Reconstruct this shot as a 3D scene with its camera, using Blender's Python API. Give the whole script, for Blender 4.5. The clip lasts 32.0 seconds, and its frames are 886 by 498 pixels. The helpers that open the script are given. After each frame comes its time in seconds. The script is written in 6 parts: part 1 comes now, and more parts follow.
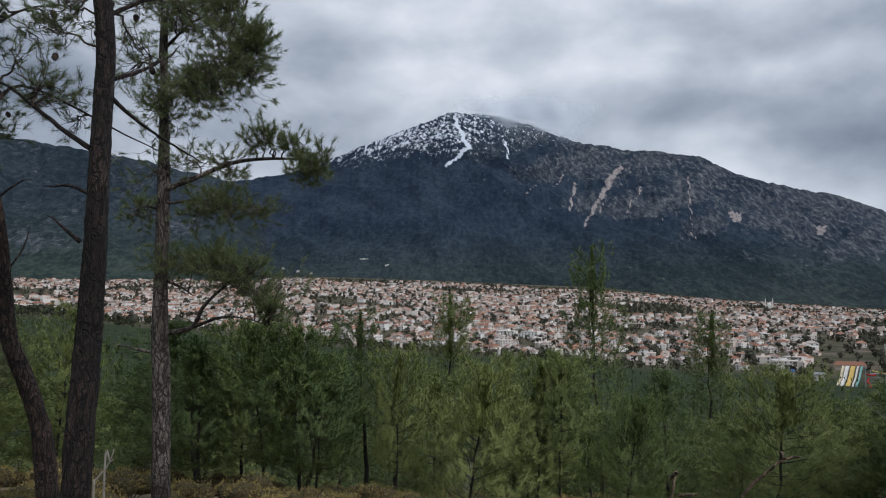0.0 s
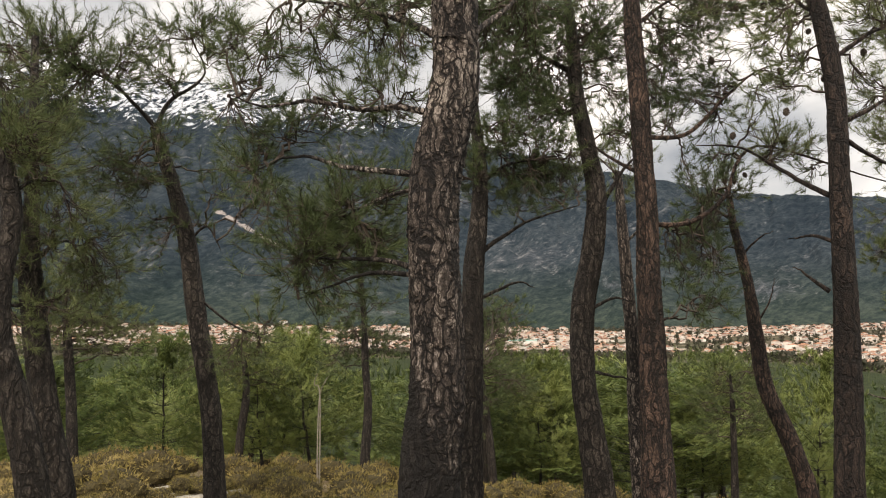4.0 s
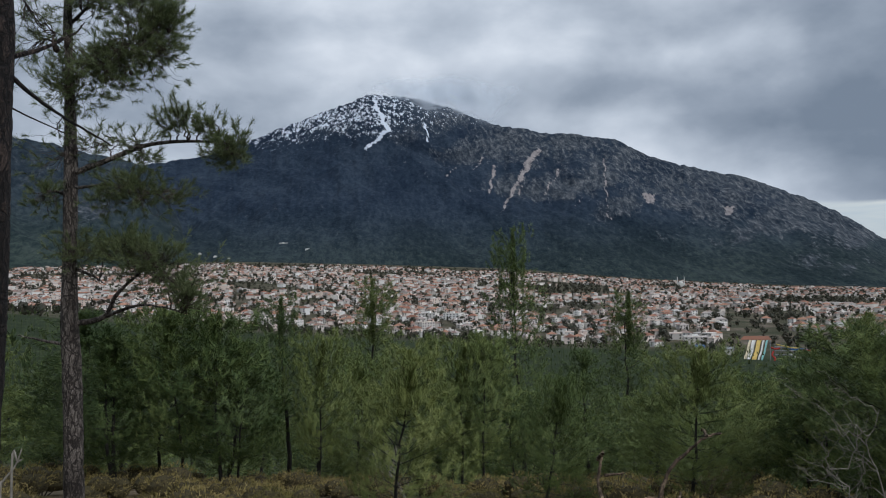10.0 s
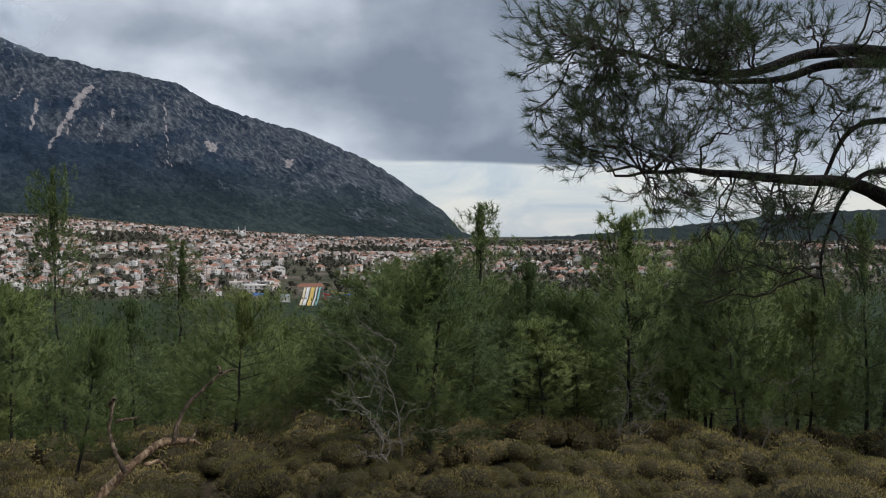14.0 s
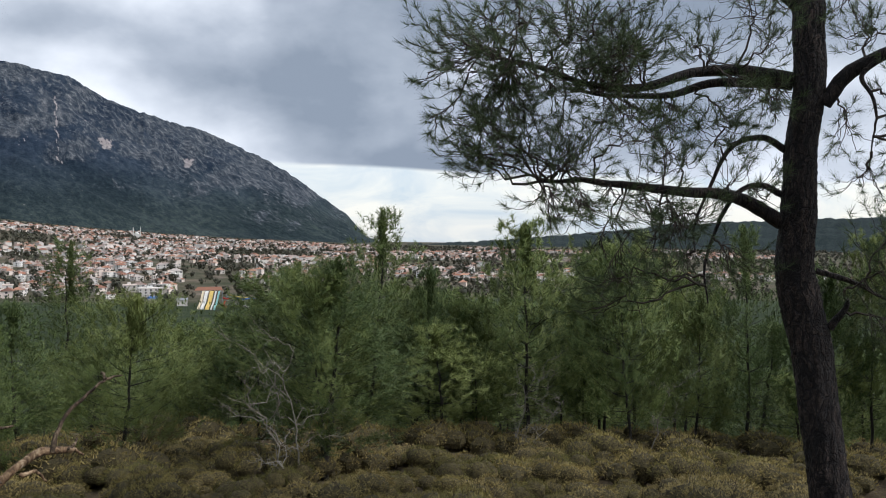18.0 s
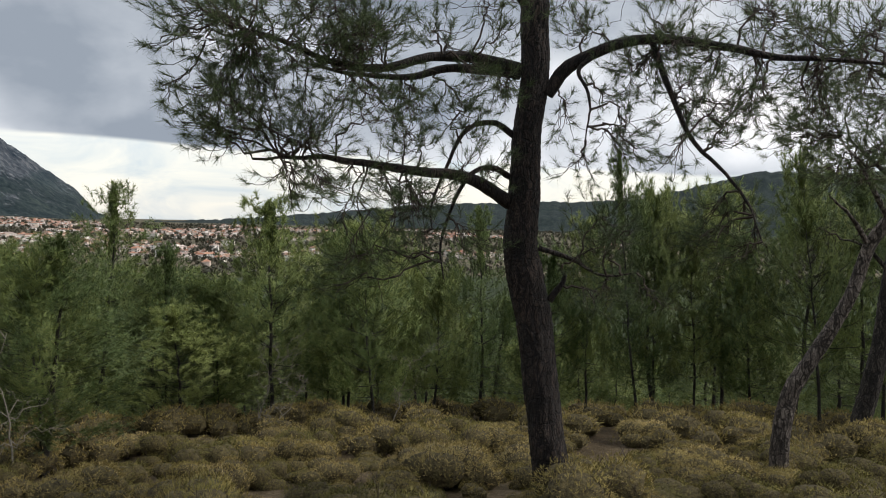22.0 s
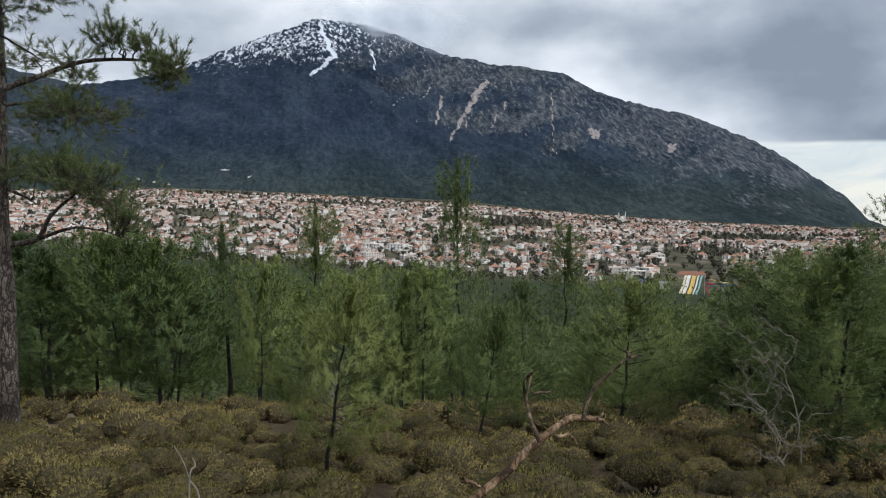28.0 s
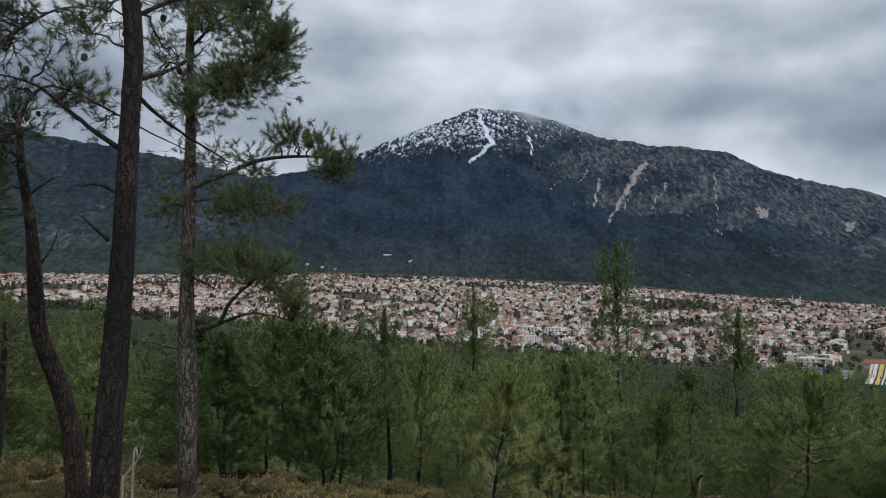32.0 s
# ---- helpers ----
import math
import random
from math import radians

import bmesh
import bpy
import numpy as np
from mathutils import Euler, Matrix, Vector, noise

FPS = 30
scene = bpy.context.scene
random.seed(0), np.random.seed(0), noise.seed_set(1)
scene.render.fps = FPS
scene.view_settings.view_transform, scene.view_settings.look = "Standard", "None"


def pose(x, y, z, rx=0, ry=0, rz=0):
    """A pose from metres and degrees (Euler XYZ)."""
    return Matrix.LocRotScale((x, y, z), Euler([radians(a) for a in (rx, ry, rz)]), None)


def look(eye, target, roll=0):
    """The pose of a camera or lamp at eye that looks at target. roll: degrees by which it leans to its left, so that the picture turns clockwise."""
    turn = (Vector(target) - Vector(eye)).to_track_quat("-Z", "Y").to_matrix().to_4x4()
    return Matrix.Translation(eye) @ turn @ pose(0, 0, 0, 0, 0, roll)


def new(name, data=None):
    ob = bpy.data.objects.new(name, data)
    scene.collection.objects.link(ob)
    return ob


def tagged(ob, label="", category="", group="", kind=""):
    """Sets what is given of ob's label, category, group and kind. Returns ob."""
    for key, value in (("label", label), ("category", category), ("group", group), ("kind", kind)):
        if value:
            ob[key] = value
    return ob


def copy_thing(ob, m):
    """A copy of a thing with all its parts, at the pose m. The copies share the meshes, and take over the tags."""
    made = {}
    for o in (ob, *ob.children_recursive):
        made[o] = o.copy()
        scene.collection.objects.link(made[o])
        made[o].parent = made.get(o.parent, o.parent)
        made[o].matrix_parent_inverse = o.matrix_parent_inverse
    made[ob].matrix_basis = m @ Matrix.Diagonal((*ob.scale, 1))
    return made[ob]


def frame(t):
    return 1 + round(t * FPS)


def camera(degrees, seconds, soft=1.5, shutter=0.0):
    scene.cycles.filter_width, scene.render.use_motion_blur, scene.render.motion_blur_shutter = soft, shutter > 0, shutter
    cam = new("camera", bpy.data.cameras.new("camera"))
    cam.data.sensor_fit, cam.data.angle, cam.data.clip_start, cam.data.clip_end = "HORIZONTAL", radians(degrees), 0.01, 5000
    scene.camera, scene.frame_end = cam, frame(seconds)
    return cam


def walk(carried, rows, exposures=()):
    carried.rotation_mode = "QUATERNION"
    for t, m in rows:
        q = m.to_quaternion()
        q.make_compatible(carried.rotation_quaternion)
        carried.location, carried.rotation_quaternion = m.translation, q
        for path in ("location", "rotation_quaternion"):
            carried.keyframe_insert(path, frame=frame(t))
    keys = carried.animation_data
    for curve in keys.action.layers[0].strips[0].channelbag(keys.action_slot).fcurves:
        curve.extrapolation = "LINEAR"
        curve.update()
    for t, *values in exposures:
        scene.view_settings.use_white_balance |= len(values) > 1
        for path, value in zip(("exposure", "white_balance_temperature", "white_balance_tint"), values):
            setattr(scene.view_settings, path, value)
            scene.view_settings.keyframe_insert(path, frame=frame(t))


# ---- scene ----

# ---- camera and walk ----
EYE = 1.6
cam = camera(56.57, 32.0, soft=1.0)
# seconds, yaw (left), pitch, roll in degrees, offset of the eye in metres
PATH = (
    (0, 0.21, 3.95, -0.02, -0.001, -0.000, -0.000),
    (0.5, 1.65, 3.95, 0.07, -0.003, 0.001, -0.000),
    (1, 5.41, 3.93, 0.19, -0.015, 0.006, 0.000),
    (1.5, 11.86, 4.84, -0.00, -0.032, 0.007, 0.001),
    (2, 21.11, 5.66, -0.56, -0.048, 0.013, 0.030),
    (2.5, 32.14, 6.38, -1.08, -0.066, 0.012, 0.039),
    (3, 42.22, 6.23, -0.32, -0.077, 0.010, 0.060),
    (3.5, 48.55, 7.40, -0.81, -0.114, 0.016, 0.053),
    (5.5, 41.23, 7.91, 0.19, -0.151, 0.023, 0.045),
    (6, 34.88, 7.89, 0.27, -0.145, 0.034, 0.048),
    (6.5, 28.87, 7.91, 0.37, -0.146, 0.064, 0.051),
    (7, 23.28, 7.88, 0.25, -0.143, 0.090, 0.047),
    (7.5, 15.35, 7.67, 0.22, -0.125, 0.126, 0.046),
    (8, 7.76, 7.20, 0.14, -0.093, 0.126, 0.044),
    (8.5, 1.31, 6.00, -0.02, -0.067, 0.121, 0.042),
    (9, -3.14, 4.49, -0.34, -0.050, 0.114, 0.019),
    (9.5, -4.14, 3.54, -0.73, -0.044, 0.093, 0.019),
    (10, -5.29, 2.71, -0.97, -0.026, 0.076, 0.016),
    (10.5, -8.40, 1.79, -1.01, -0.008, 0.040, 0.007),
    (11, -12.51, 1.14, -0.87, 0.020, 0.027, 0.002),
    (11.5, -16.76, 0.64, -0.77, 0.047, 0.006, 0.004),
    (12, -20.26, 0.30, -0.69, 0.070, 0.015, -0.002),
    (12.5, -23.68, 0.22, -0.53, 0.098, 0.015, -0.006),
    (13, -27.82, -0.09, -0.76, 0.130, 0.003, -0.012),
    (13.5, -31.76, -1.07, -0.92, 0.160, 0.003, -0.028),
    (14, -35.07, -1.17, -0.45, 0.179, 0.005, -0.037),
    (14.5, -37.48, -0.73, -0.08, 0.186, -0.016, -0.030),
    (15, -39.07, -0.69, 0.03, 0.196, -0.022, -0.035),
    (15.5, -40.10, -0.78, 0.12, 0.200, -0.023, -0.033),
    (17.5, -41.81, -0.53, 0.48, 0.204, -0.030, -0.032),
    (18, -41.75, -0.83, 0.42, 0.199, -0.040, -0.035),
    (18.5, -42.91, -1.79, 0.24, 0.212, -0.045, -0.046),
    (19, -45.44, -2.66, 0.20, 0.234, -0.059, -0.055),
    (19.5, -48.84, -2.78, 0.26, 0.250, -0.078, -0.051),
    (20, -52.68, -2.54, 0.79, 0.248, -0.082, -0.050),
    (20.5, -55.75, -2.39, 1.33, 0.236, -0.076, -0.053),
    (21, -58.52, -2.24, 1.52, 0.241, -0.078, -0.055),
    (21.5, -60.08, -2.35, 1.27, 0.252, -0.074, -0.052),
    (22, -59.20, -2.07, 1.09, 0.250, -0.069, -0.051),
    (22.5, -53.41, -2.04, 0.70, 0.240, -0.049, -0.050),
    (23, -44.90, -1.79, 0.24, 0.222, -0.021, -0.052),
    (23.5, -35.37, -1.21, 0.24, 0.162, -0.001, -0.046),
    (24, -26.79, -1.06, 0.30, 0.102, 0.010, -0.043),
    (24.5, -20.58, -1.62, 0.27, 0.075, 0.021, -0.041),
    (25, -17.01, -2.06, 0.16, 0.069, 0.029, -0.045),
    (25.5, -14.30, -2.10, -0.28, 0.061, 0.040, -0.039),
    (27.5, -11.17, -2.68, -0.07, 0.015, -0.002, -0.027),
    (28, -9.09, -2.09, 0.15, 0.006, 0.005, -0.025),
    (28.5, -5.88, -1.13, 0.17, -0.028, 0.071, -0.029),
    (29, -2.79, -0.07, 0.20, -0.030, 0.076, -0.025),
    (29.5, -1.70, 1.05, 0.36, -0.016, 0.029, -0.006),
    (30, -0.56, 1.60, 0.11, -0.016, 0.027, 0.003),
    (30.5, 0.51, 2.34, -0.06, -0.012, 0.019, 0.012),
    (31, 1.30, 2.98, 0.23, -0.016, 0.002, 0.014),
    (31.5, 1.84, 3.23, 0.21, -0.004, 0.007, 0.018),
    (32, 1.85, 3.67, 0.17, -0.006, -0.009, 0.024),
)
walk(cam, [(t, pose(x, y, EYE + z, 90 + p, 0, yaw) @ pose(0, 0, 0, 0, 0, r)) for t, yaw, p, r, x, y, z in PATH],
     exposures=((0, -0.08, 6100, 12), (1.0, -0.15, 6150, 12), (2.0, 0.0, 6300, 10), (2.6, 0.4, 7400, 10), (3.5, 0.82, 7900, 13), (6.0, 0.95, 7500, 15), (7.0, 0.28, 7100, 10), (8.0, -0.28, 6150, 10), (9.0, -0.33, 6050, 10),
                (11.0, 0.0, 5900, 10), (13.0, 0.0, 6100, 11), (19.0, 0.52, 6300, 12), (21.3, 0.55, 6850, 11), (22.3, 0.55, 6750, 12), (23.0, 0.55, 6700, 12), (25.0, 0.18, 6050, 12), (28.0, 0.3, 6250, 10), (29.5, 0.1, 6150, 10), (32.0, -0.1, 6100, 10)))


# ---- node helpers ----
def put(nt, socket, v):
    if hasattr(v, "is_output"):
        nt.links.new(v, socket)
    elif isinstance(v, tuple) and len(v) == 3 and socket.type == "RGBA":
        socket.default_value = (*v, 1)
    else:
        socket.default_value = v


def math_node(nt, op, a, b=0.0, clamp=False):
    n = nt.nodes.new("ShaderNodeMath")
    n.operation, n.use_clamp = op, clamp
    put(nt, n.inputs[0], a)
    put(nt, n.inputs[1], b)
    return n.outputs[0]


def noise_node(nt, vec, scale, detail=4, rough=0.5, distort=0.0):
    n = nt.nodes.new("ShaderNodeTexNoise")
    nt.links.new(vec, n.inputs["Vector"])
    n.inputs["Scale"].default_value, n.inputs["Detail"].default_value = scale, detail
    n.inputs["Roughness"].default_value, n.inputs["Distortion"].default_value = rough, distort
    return n.outputs[0]


def ramp_node(nt, fac, stops):
    n = nt.nodes.new("ShaderNodeValToRGB")
    put(nt, n.inputs[0], fac)
    while len(n.color_ramp.elements) < len(stops):
        n.color_ramp.elements.new(0.5)
    for e, (p, c) in zip(n.color_ramp.elements, stops):
        e.position, e.color = p, (*c, 1)
    return n.outputs[0]


def smooth_node(nt, v, a, b):
    n = nt.nodes.new("ShaderNodeMapRange")
    n.interpolation_type = "SMOOTHSTEP"
    put(nt, n.inputs[0], v)
    n.inputs[1].default_value, n.inputs[2].default_value = a, b
    return n.outputs[0]


def mix_node(nt, fac, a, b, mode="MIX"):
    n = nt.nodes.new("ShaderNodeMixRGB")
    n.blend_type = mode
    put(nt, n.inputs[0], fac)
    put(nt, n.inputs[1], a)
    put(nt, n.inputs[2], b)
    return n.outputs[0]


def stretched(nt, vec, scale):
    n = nt.nodes.new("ShaderNodeMapping")
    nt.links.new(vec, n.inputs[0])
    n.inputs["Scale"].default_value = scale
    return n.outputs[0]


def weigh(nt, *pairs):
    """Sum of sockets times weights."""
    out = 0.0
    for s, w in pairs:
        out = math_node(nt, "ADD", math_node(nt, "MULTIPLY", s, w), out)
    return out


# ---- world and sun ----
SUN_EL, SUN_AZ = radians(44), radians(-145)      # bearing from +y, left positive


def cloudy_sky():
    w = bpy.data.worlds.new("overcast_sky")
    w.use_nodes = True
    nt = w.node_tree
    nt.nodes.clear()
    tc = nt.nodes.new("ShaderNodeTexCoord").outputs["Generated"]
    sep = nt.nodes.new("ShaderNodeSeparateXYZ")
    nt.links.new(tc, sep.inputs[0])
    flat = stretched(nt, tc, (1, 1, 2.4))
    big = noise_node(nt, flat, 2.6, 2, 0.4, 0.1)
    fine = noise_node(nt, stretched(nt, tc, (1, 1, 1.7)), 7.0, 5, 0.5, 0.1)
    mixed = weigh(nt, (big, 0.70), (fine, 0.30))
    # heavier cloud base above the western gap
    az = math_node(nt, "ARCTAN2", sep.outputs[0], sep.outputs[1])
    heavy = math_node(nt, "MULTIPLY", smooth_node(nt, az, 0.28, 0.55), smooth_node(nt, math_node(nt, "SUBTRACT", 0.30, sep.outputs[2]), 0.0, 0.18))
    lid = math_node(nt, "MULTIPLY", smooth_node(nt, math_node(nt, "SUBTRACT", 0.32, math_node(nt, "ABSOLUTE", math_node(nt, "SUBTRACT", az, 0.10))), 0.0, 0.22), smooth_node(nt, math_node(nt, "SUBTRACT", 0.085, math_node(nt, "ABSOLUTE", math_node(nt, "SUBTRACT", sep.outputs[2], 0.275))), 0.0, 0.06))
    mixed = weigh(nt, (mixed, 1.0), (heavy, -0.045), (lid, -0.04), (smooth_node(nt, math_node(nt, "MULTIPLY", az, -1.0), -0.05, 0.35), -0.035))
    ramp = ramp_node(nt, mixed, ((0.35, (0.216, 0.258, 0.315)), (0.435, (0.356, 0.400, 0.458)), (0.515, (0.575, 0.617, 0.667)), (0.595, (0.85, 0.875, 0.90))))
    sky = nt.nodes.new("ShaderNodeTexSky")
    sky.sky_type, sky.sun_disc, sky.sun_elevation, sky.sun_rotation = "NISHITA", False, SUN_EL, -SUN_AZ
    skys = nt.nodes.new("ShaderNodeVectorMath")
    skys.operation = "SCALE"
    nt.links.new(sky.outputs[0], skys.inputs[0])
    skys.inputs["Scale"].default_value = 0.12
    # the cloud deck ends low over the western horizon: a bright strip of sky beneath it
    edge = noise_node(nt, stretched(nt, tc, (1, 1, 3)), 4.0, 3, 0.5, 0.2)
    top = math_node(nt, "ADD", math_node(nt, "MULTIPLY", edge, 0.018), math_node(nt, "ADD", math_node(nt, "MULTIPLY", az, -0.035), 0.099))
    under = smooth_node(nt, math_node(nt, "SUBTRACT", top, sep.outputs[2]), 0.0, 0.006)
    gap = math_node(nt, "MULTIPLY", under, smooth_node(nt, az, 0.30, 0.60))
    pale = ramp_node(nt, noise_node(nt, stretched(nt, tc, (1, 1, 3)), 7.0, 5, 0.6, 0.6), ((0.34, (0.47, 0.55, 0.62)), (0.60, (0.78, 0.77, 0.71))))
    lit = mix_node(nt, 0.2, pale, skys.outputs[0])
    bg = nt.nodes.new("ShaderNodeBackground")
    nt.links.new(mix_node(nt, gap, ramp, lit), bg.inputs[0])
    bg.inputs[1].default_value = 1.0
    nt.links.new(bg.outputs[0], nt.nodes.new("ShaderNodeOutputWorld").inputs[0])
    scene.world = w


cloudy_sky()
sun = new("sun", bpy.data.lights.new("sun", "SUN"))
sun.data.energy, sun.data.angle, sun.data.color = 1.6, radians(11), (1.0, 0.96, 0.90)
sun.matrix_world = look((-math.sin(SUN_AZ) * math.cos(SUN_EL) * 50, math.cos(SUN_AZ) * math.cos(SUN_EL) * 50, math.sin(SUN_EL) * 50), (0, 0, 0))


# ---- materials ----
def material(name, build, rough=0.8, bump=None, translucent=0.0, spec=0.3):
    """build(nt, position, object coordinates) returns a colour; bump: (scale, strength, distance)."""
    m = bpy.data.materials.new(name)
    m.use_nodes = True
    nt = m.node_tree
    b = nt.nodes["Principled BSDF"]
    ob = nt.nodes.new("ShaderNodeTexCoord").outputs["Object"]
    pos = nt.nodes.new("ShaderNodeNewGeometry").outputs["Position"]
    col = build(nt, pos, ob)
    put(nt, b.inputs["Base Color"], col)
    b.inputs["Roughness"].default_value = rough
    b.inputs["Specular IOR Level"].default_value = spec
    if bump:
        bn = nt.nodes.new("ShaderNodeBump")
        bn.inputs["Strength"].default_value, bn.inputs["Distance"].default_value = bump[1], bump[2]
        nt.links.new(noise_node(nt, ob, bump[0], 6, 0.6), bn.inputs["Height"])
        nt.links.new(bn.outputs[0], b.inputs["Normal"])
    if translucent:
        tr = nt.nodes.new("ShaderNodeBsdfTranslucent")
        put(nt, tr.inputs[0], col)
        mx = nt.nodes.new("ShaderNodeMixShader")
        mx.inputs[0].default_value = translucent
        nt.links.new(b.outputs[0], mx.inputs[1])
        nt.links.new(tr.outputs[0], mx.inputs[2])
        nt.links.new(mx.outputs[0], nt.nodes["Material Output"].inputs[0])
    return m


def info(nt):
    return nt.nodes.new("ShaderNodeObjectInfo").outputs["Random"]


def island(nt):
    return nt.nodes.new("ShaderNodeNewGeometry").outputs["Random Per Island"]


def attribute(nt, name):
    n = nt.nodes.new("ShaderNodeAttribute")
    n.attribute_name = name
    return n.outputs["Fac"]


def needles_mat(name, dark, mid, light):
    def build(nt, pos, ob):
        a = weigh(nt, (info(nt), 0.36), (noise_node(nt, pos, 0.9, 3), 0.42), (island(nt), 0.40))
        return ramp_node(nt, a, ((0.25, dark), (0.5, mid), (0.85, light)))
    return material(name, build, 0.55, None, 0.24, 0.3)


NEEDLE_YOUNG = needles_mat("young_pine_needles", (0.050, 0.086, 0.030), (0.122, 0.174, 0.054), (0.28, 0.32, 0.105))
NEEDLE_LIGHT = needles_mat("light_young_pine_needles", (0.058, 0.094, 0.028), (0.142, 0.190, 0.054), (0.32, 0.345, 0.115))
# darkened copy for pointed and tall pines: their backlit look put into colour
NEEDLE_BACKLIT = needles_mat("backlit_young_pine_needles", (0.040, 0.071, 0.026), (0.100, 0.148, 0.048), (0.22, 0.265, 0.088))
NEEDLE_OLD = needles_mat("old_pine_needles", (0.045, 0.070, 0.032), (0.092, 0.128, 0.054), (0.19, 0.22, 0.095))
NEEDLE_FAR = needles_mat("far_pine_needles", (0.028, 0.049, 0.023), (0.070, 0.102, 0.041), (0.175, 0.20, 0.076))


def bark_mat(name, dark, mid, light, size=17, char=0.0):
    """Upright plates parted by dark cracks, with scaly flakes on them."""
    store = []

    def build(nt, pos, ob):
        wob = nt.nodes.new("ShaderNodeTexNoise")
        nt.links.new(ob, wob.inputs["Vector"])
        wob.inputs["Scale"].default_value, wob.inputs["Detail"].default_value = 5, 5
        moved = mix_node(nt, 0.17, stretched(nt, ob, (1, 1, 0.24)), wob.outputs["Color"])
        cracks = []
        for k, wide in ((1.0, 0.15), (2.6, 0.22)):
            v = nt.nodes.new("ShaderNodeTexVoronoi")
            v.feature = "DISTANCE_TO_EDGE"
            nt.links.new(moved, v.inputs["Vector"])
            v.inputs["Scale"].default_value = size * k
            cracks.append(smooth_node(nt, v.outputs["Distance"], 0.0, wide))
        fibre = noise_node(nt, stretched(nt, ob, (1, 1, 0.28)), 24, 9, 0.8)
        high = weigh(nt, (cracks[0], 0.26), (cracks[1], 0.12), (fibre, 0.76))
        store.append(high)
        a = weigh(nt, (high, 0.85), (noise_node(nt, ob, 2.2, 4), 0.36))
        col = ramp_node(nt, a, ((0.62, dark), (0.78, mid), (0.93, light)))
        if char:
            # soot of an old ground fire, licking up the foot of the trunk
            sep = nt.nodes.new("ShaderNodeSeparateXYZ")
            nt.links.new(ob, sep.inputs[0])
            soot = smooth_node(nt, weigh(nt, (sep.outputs[2], -1.0), (sep.outputs[0], -2.2), (noise_node(nt, ob, 3.0, 5, 0.65), 2.2)), 0.75 - char, 1.35 - char)
            col = mix_node(nt, math_node(nt, "MULTIPLY", soot, 0.95), col, (0.006, 0.005, 0.005))
        return col
    m = material(name, build, 0.7, (30, 1.0, 0.045), 0, 0.4)
    nt = m.node_tree
    bn = next(n for n in nt.nodes if n.bl_idname == "ShaderNodeBump")
    nt.links.new(store[0], bn.inputs["Height"])
    return m


BARK = bark_mat("pine_bark", (0.008, 0.006, 0.005), (0.030, 0.024, 0.020), (0.125, 0.106, 0.092))
BARK_WET = bark_mat("dark_damp_pine_bark", (0.006, 0.004, 0.004), (0.026, 0.018, 0.015), (0.10, 0.068, 0.056))
BARK_RED = bark_mat("red_pine_bark", (0.011, 0.008, 0.007), (0.055, 0.035, 0.028), (0.20, 0.13, 0.10))
BARK_PALE = bark_mat("pale_flaking_pine_bark", (0.030, 0.023, 0.019), (0.125, 0.103, 0.088), (0.37, 0.32, 0.28))
BARK_GREY = bark_mat("grey_pine_bark", (0.008, 0.006, 0.006), (0.070, 0.055, 0.047), (0.44, 0.37, 0.32))
BARK_CHARRED = bark_mat("grey_plated_charred_bark", (0.008, 0.006, 0.006), (0.105, 0.084, 0.073), (0.58, 0.51, 0.46), 19, 2.3)
BARK_YOUNG = bark_mat("young_pine_bark", (0.010, 0.009, 0.008), (0.028, 0.024, 0.02), (0.07, 0.06, 0.05), 40)
TWIG = material("twig_bark", lambda nt, p, o: ramp_node(nt, noise_node(nt, o, 14, 4), ((0.3, (0.030, 0.023, 0.019)), (0.7, (0.10, 0.08, 0.065)))), 0.9)
DEADWOOD = material("bleached_dead_wood", lambda nt, p, o: ramp_node(nt, noise_node(nt, stretched(nt, o, (1, 1, 0.6)), 16, 6, 0.7, 1.2), ((0.41, (0.034, 0.022, 0.014)), (0.52, (0.17, 0.105, 0.060)), (0.61, (0.38, 0.27, 0.165)), (0.72, (0.62, 0.52, 0.39)))), 0.85, (40, 0.5, 0.01))
DEADBARK = material("weathered_dead_bark", lambda nt, p, o: ramp_node(nt, noise_node(nt, stretched(nt, o, (1, 1, 0.6)), 26, 6, 0.7, 0.8), ((0.36, (0.028, 0.020, 0.014)), (0.5, (0.085, 0.060, 0.040)), (0.66, (0.30, 0.225, 0.15)))), 0.9, (50, 0.7, 0.01))
# darkened scrub colour: shade between the leaves is put into it
SHRUB_SHADE = material("shrub_inner_shade", lambda nt, p, o: ramp_node(nt, noise_node(nt, o, 30, 5, 0.7), ((0.35, (0.026, 0.020, 0.011)), (0.55, (0.090, 0.074, 0.032)), (0.7, (0.17, 0.135, 0.062)))), 0.95, (45, 1.0, 0.03))
SHRUB = material("dry_scrub", lambda nt, p, o: ramp_node(nt, weigh(nt, (noise_node(nt, p, 1.6, 4, 0.6), 0.55), (island(nt), 0.22), (info(nt), 0.42)),
                 ((0.34, (0.090, 0.090, 0.028)), (0.50, (0.195, 0.175, 0.052)), (0.66, (0.315, 0.250, 0.088)), (0.88, (0.44, 0.35, 0.165)))), 0.85, None, 0.2)
PALE_TWIG = material("pale_dry_twig", lambda nt, p, o: ramp_node(nt, noise_node(nt, o, 12, 4), ((0.3, (0.15, 0.135, 0.11)), (0.7, (0.34, 0.31, 0.26)))), 0.9)
ROCK = material("limestone", lambda nt, p, o: ramp_node(nt, noise_node(nt, o, 6, 6, 0.65), ((0.3, (0.22, 0.20, 0.17)), (0.7, (0.55, 0.52, 0.46)))), 0.9, (12, 0.6, 0.03))


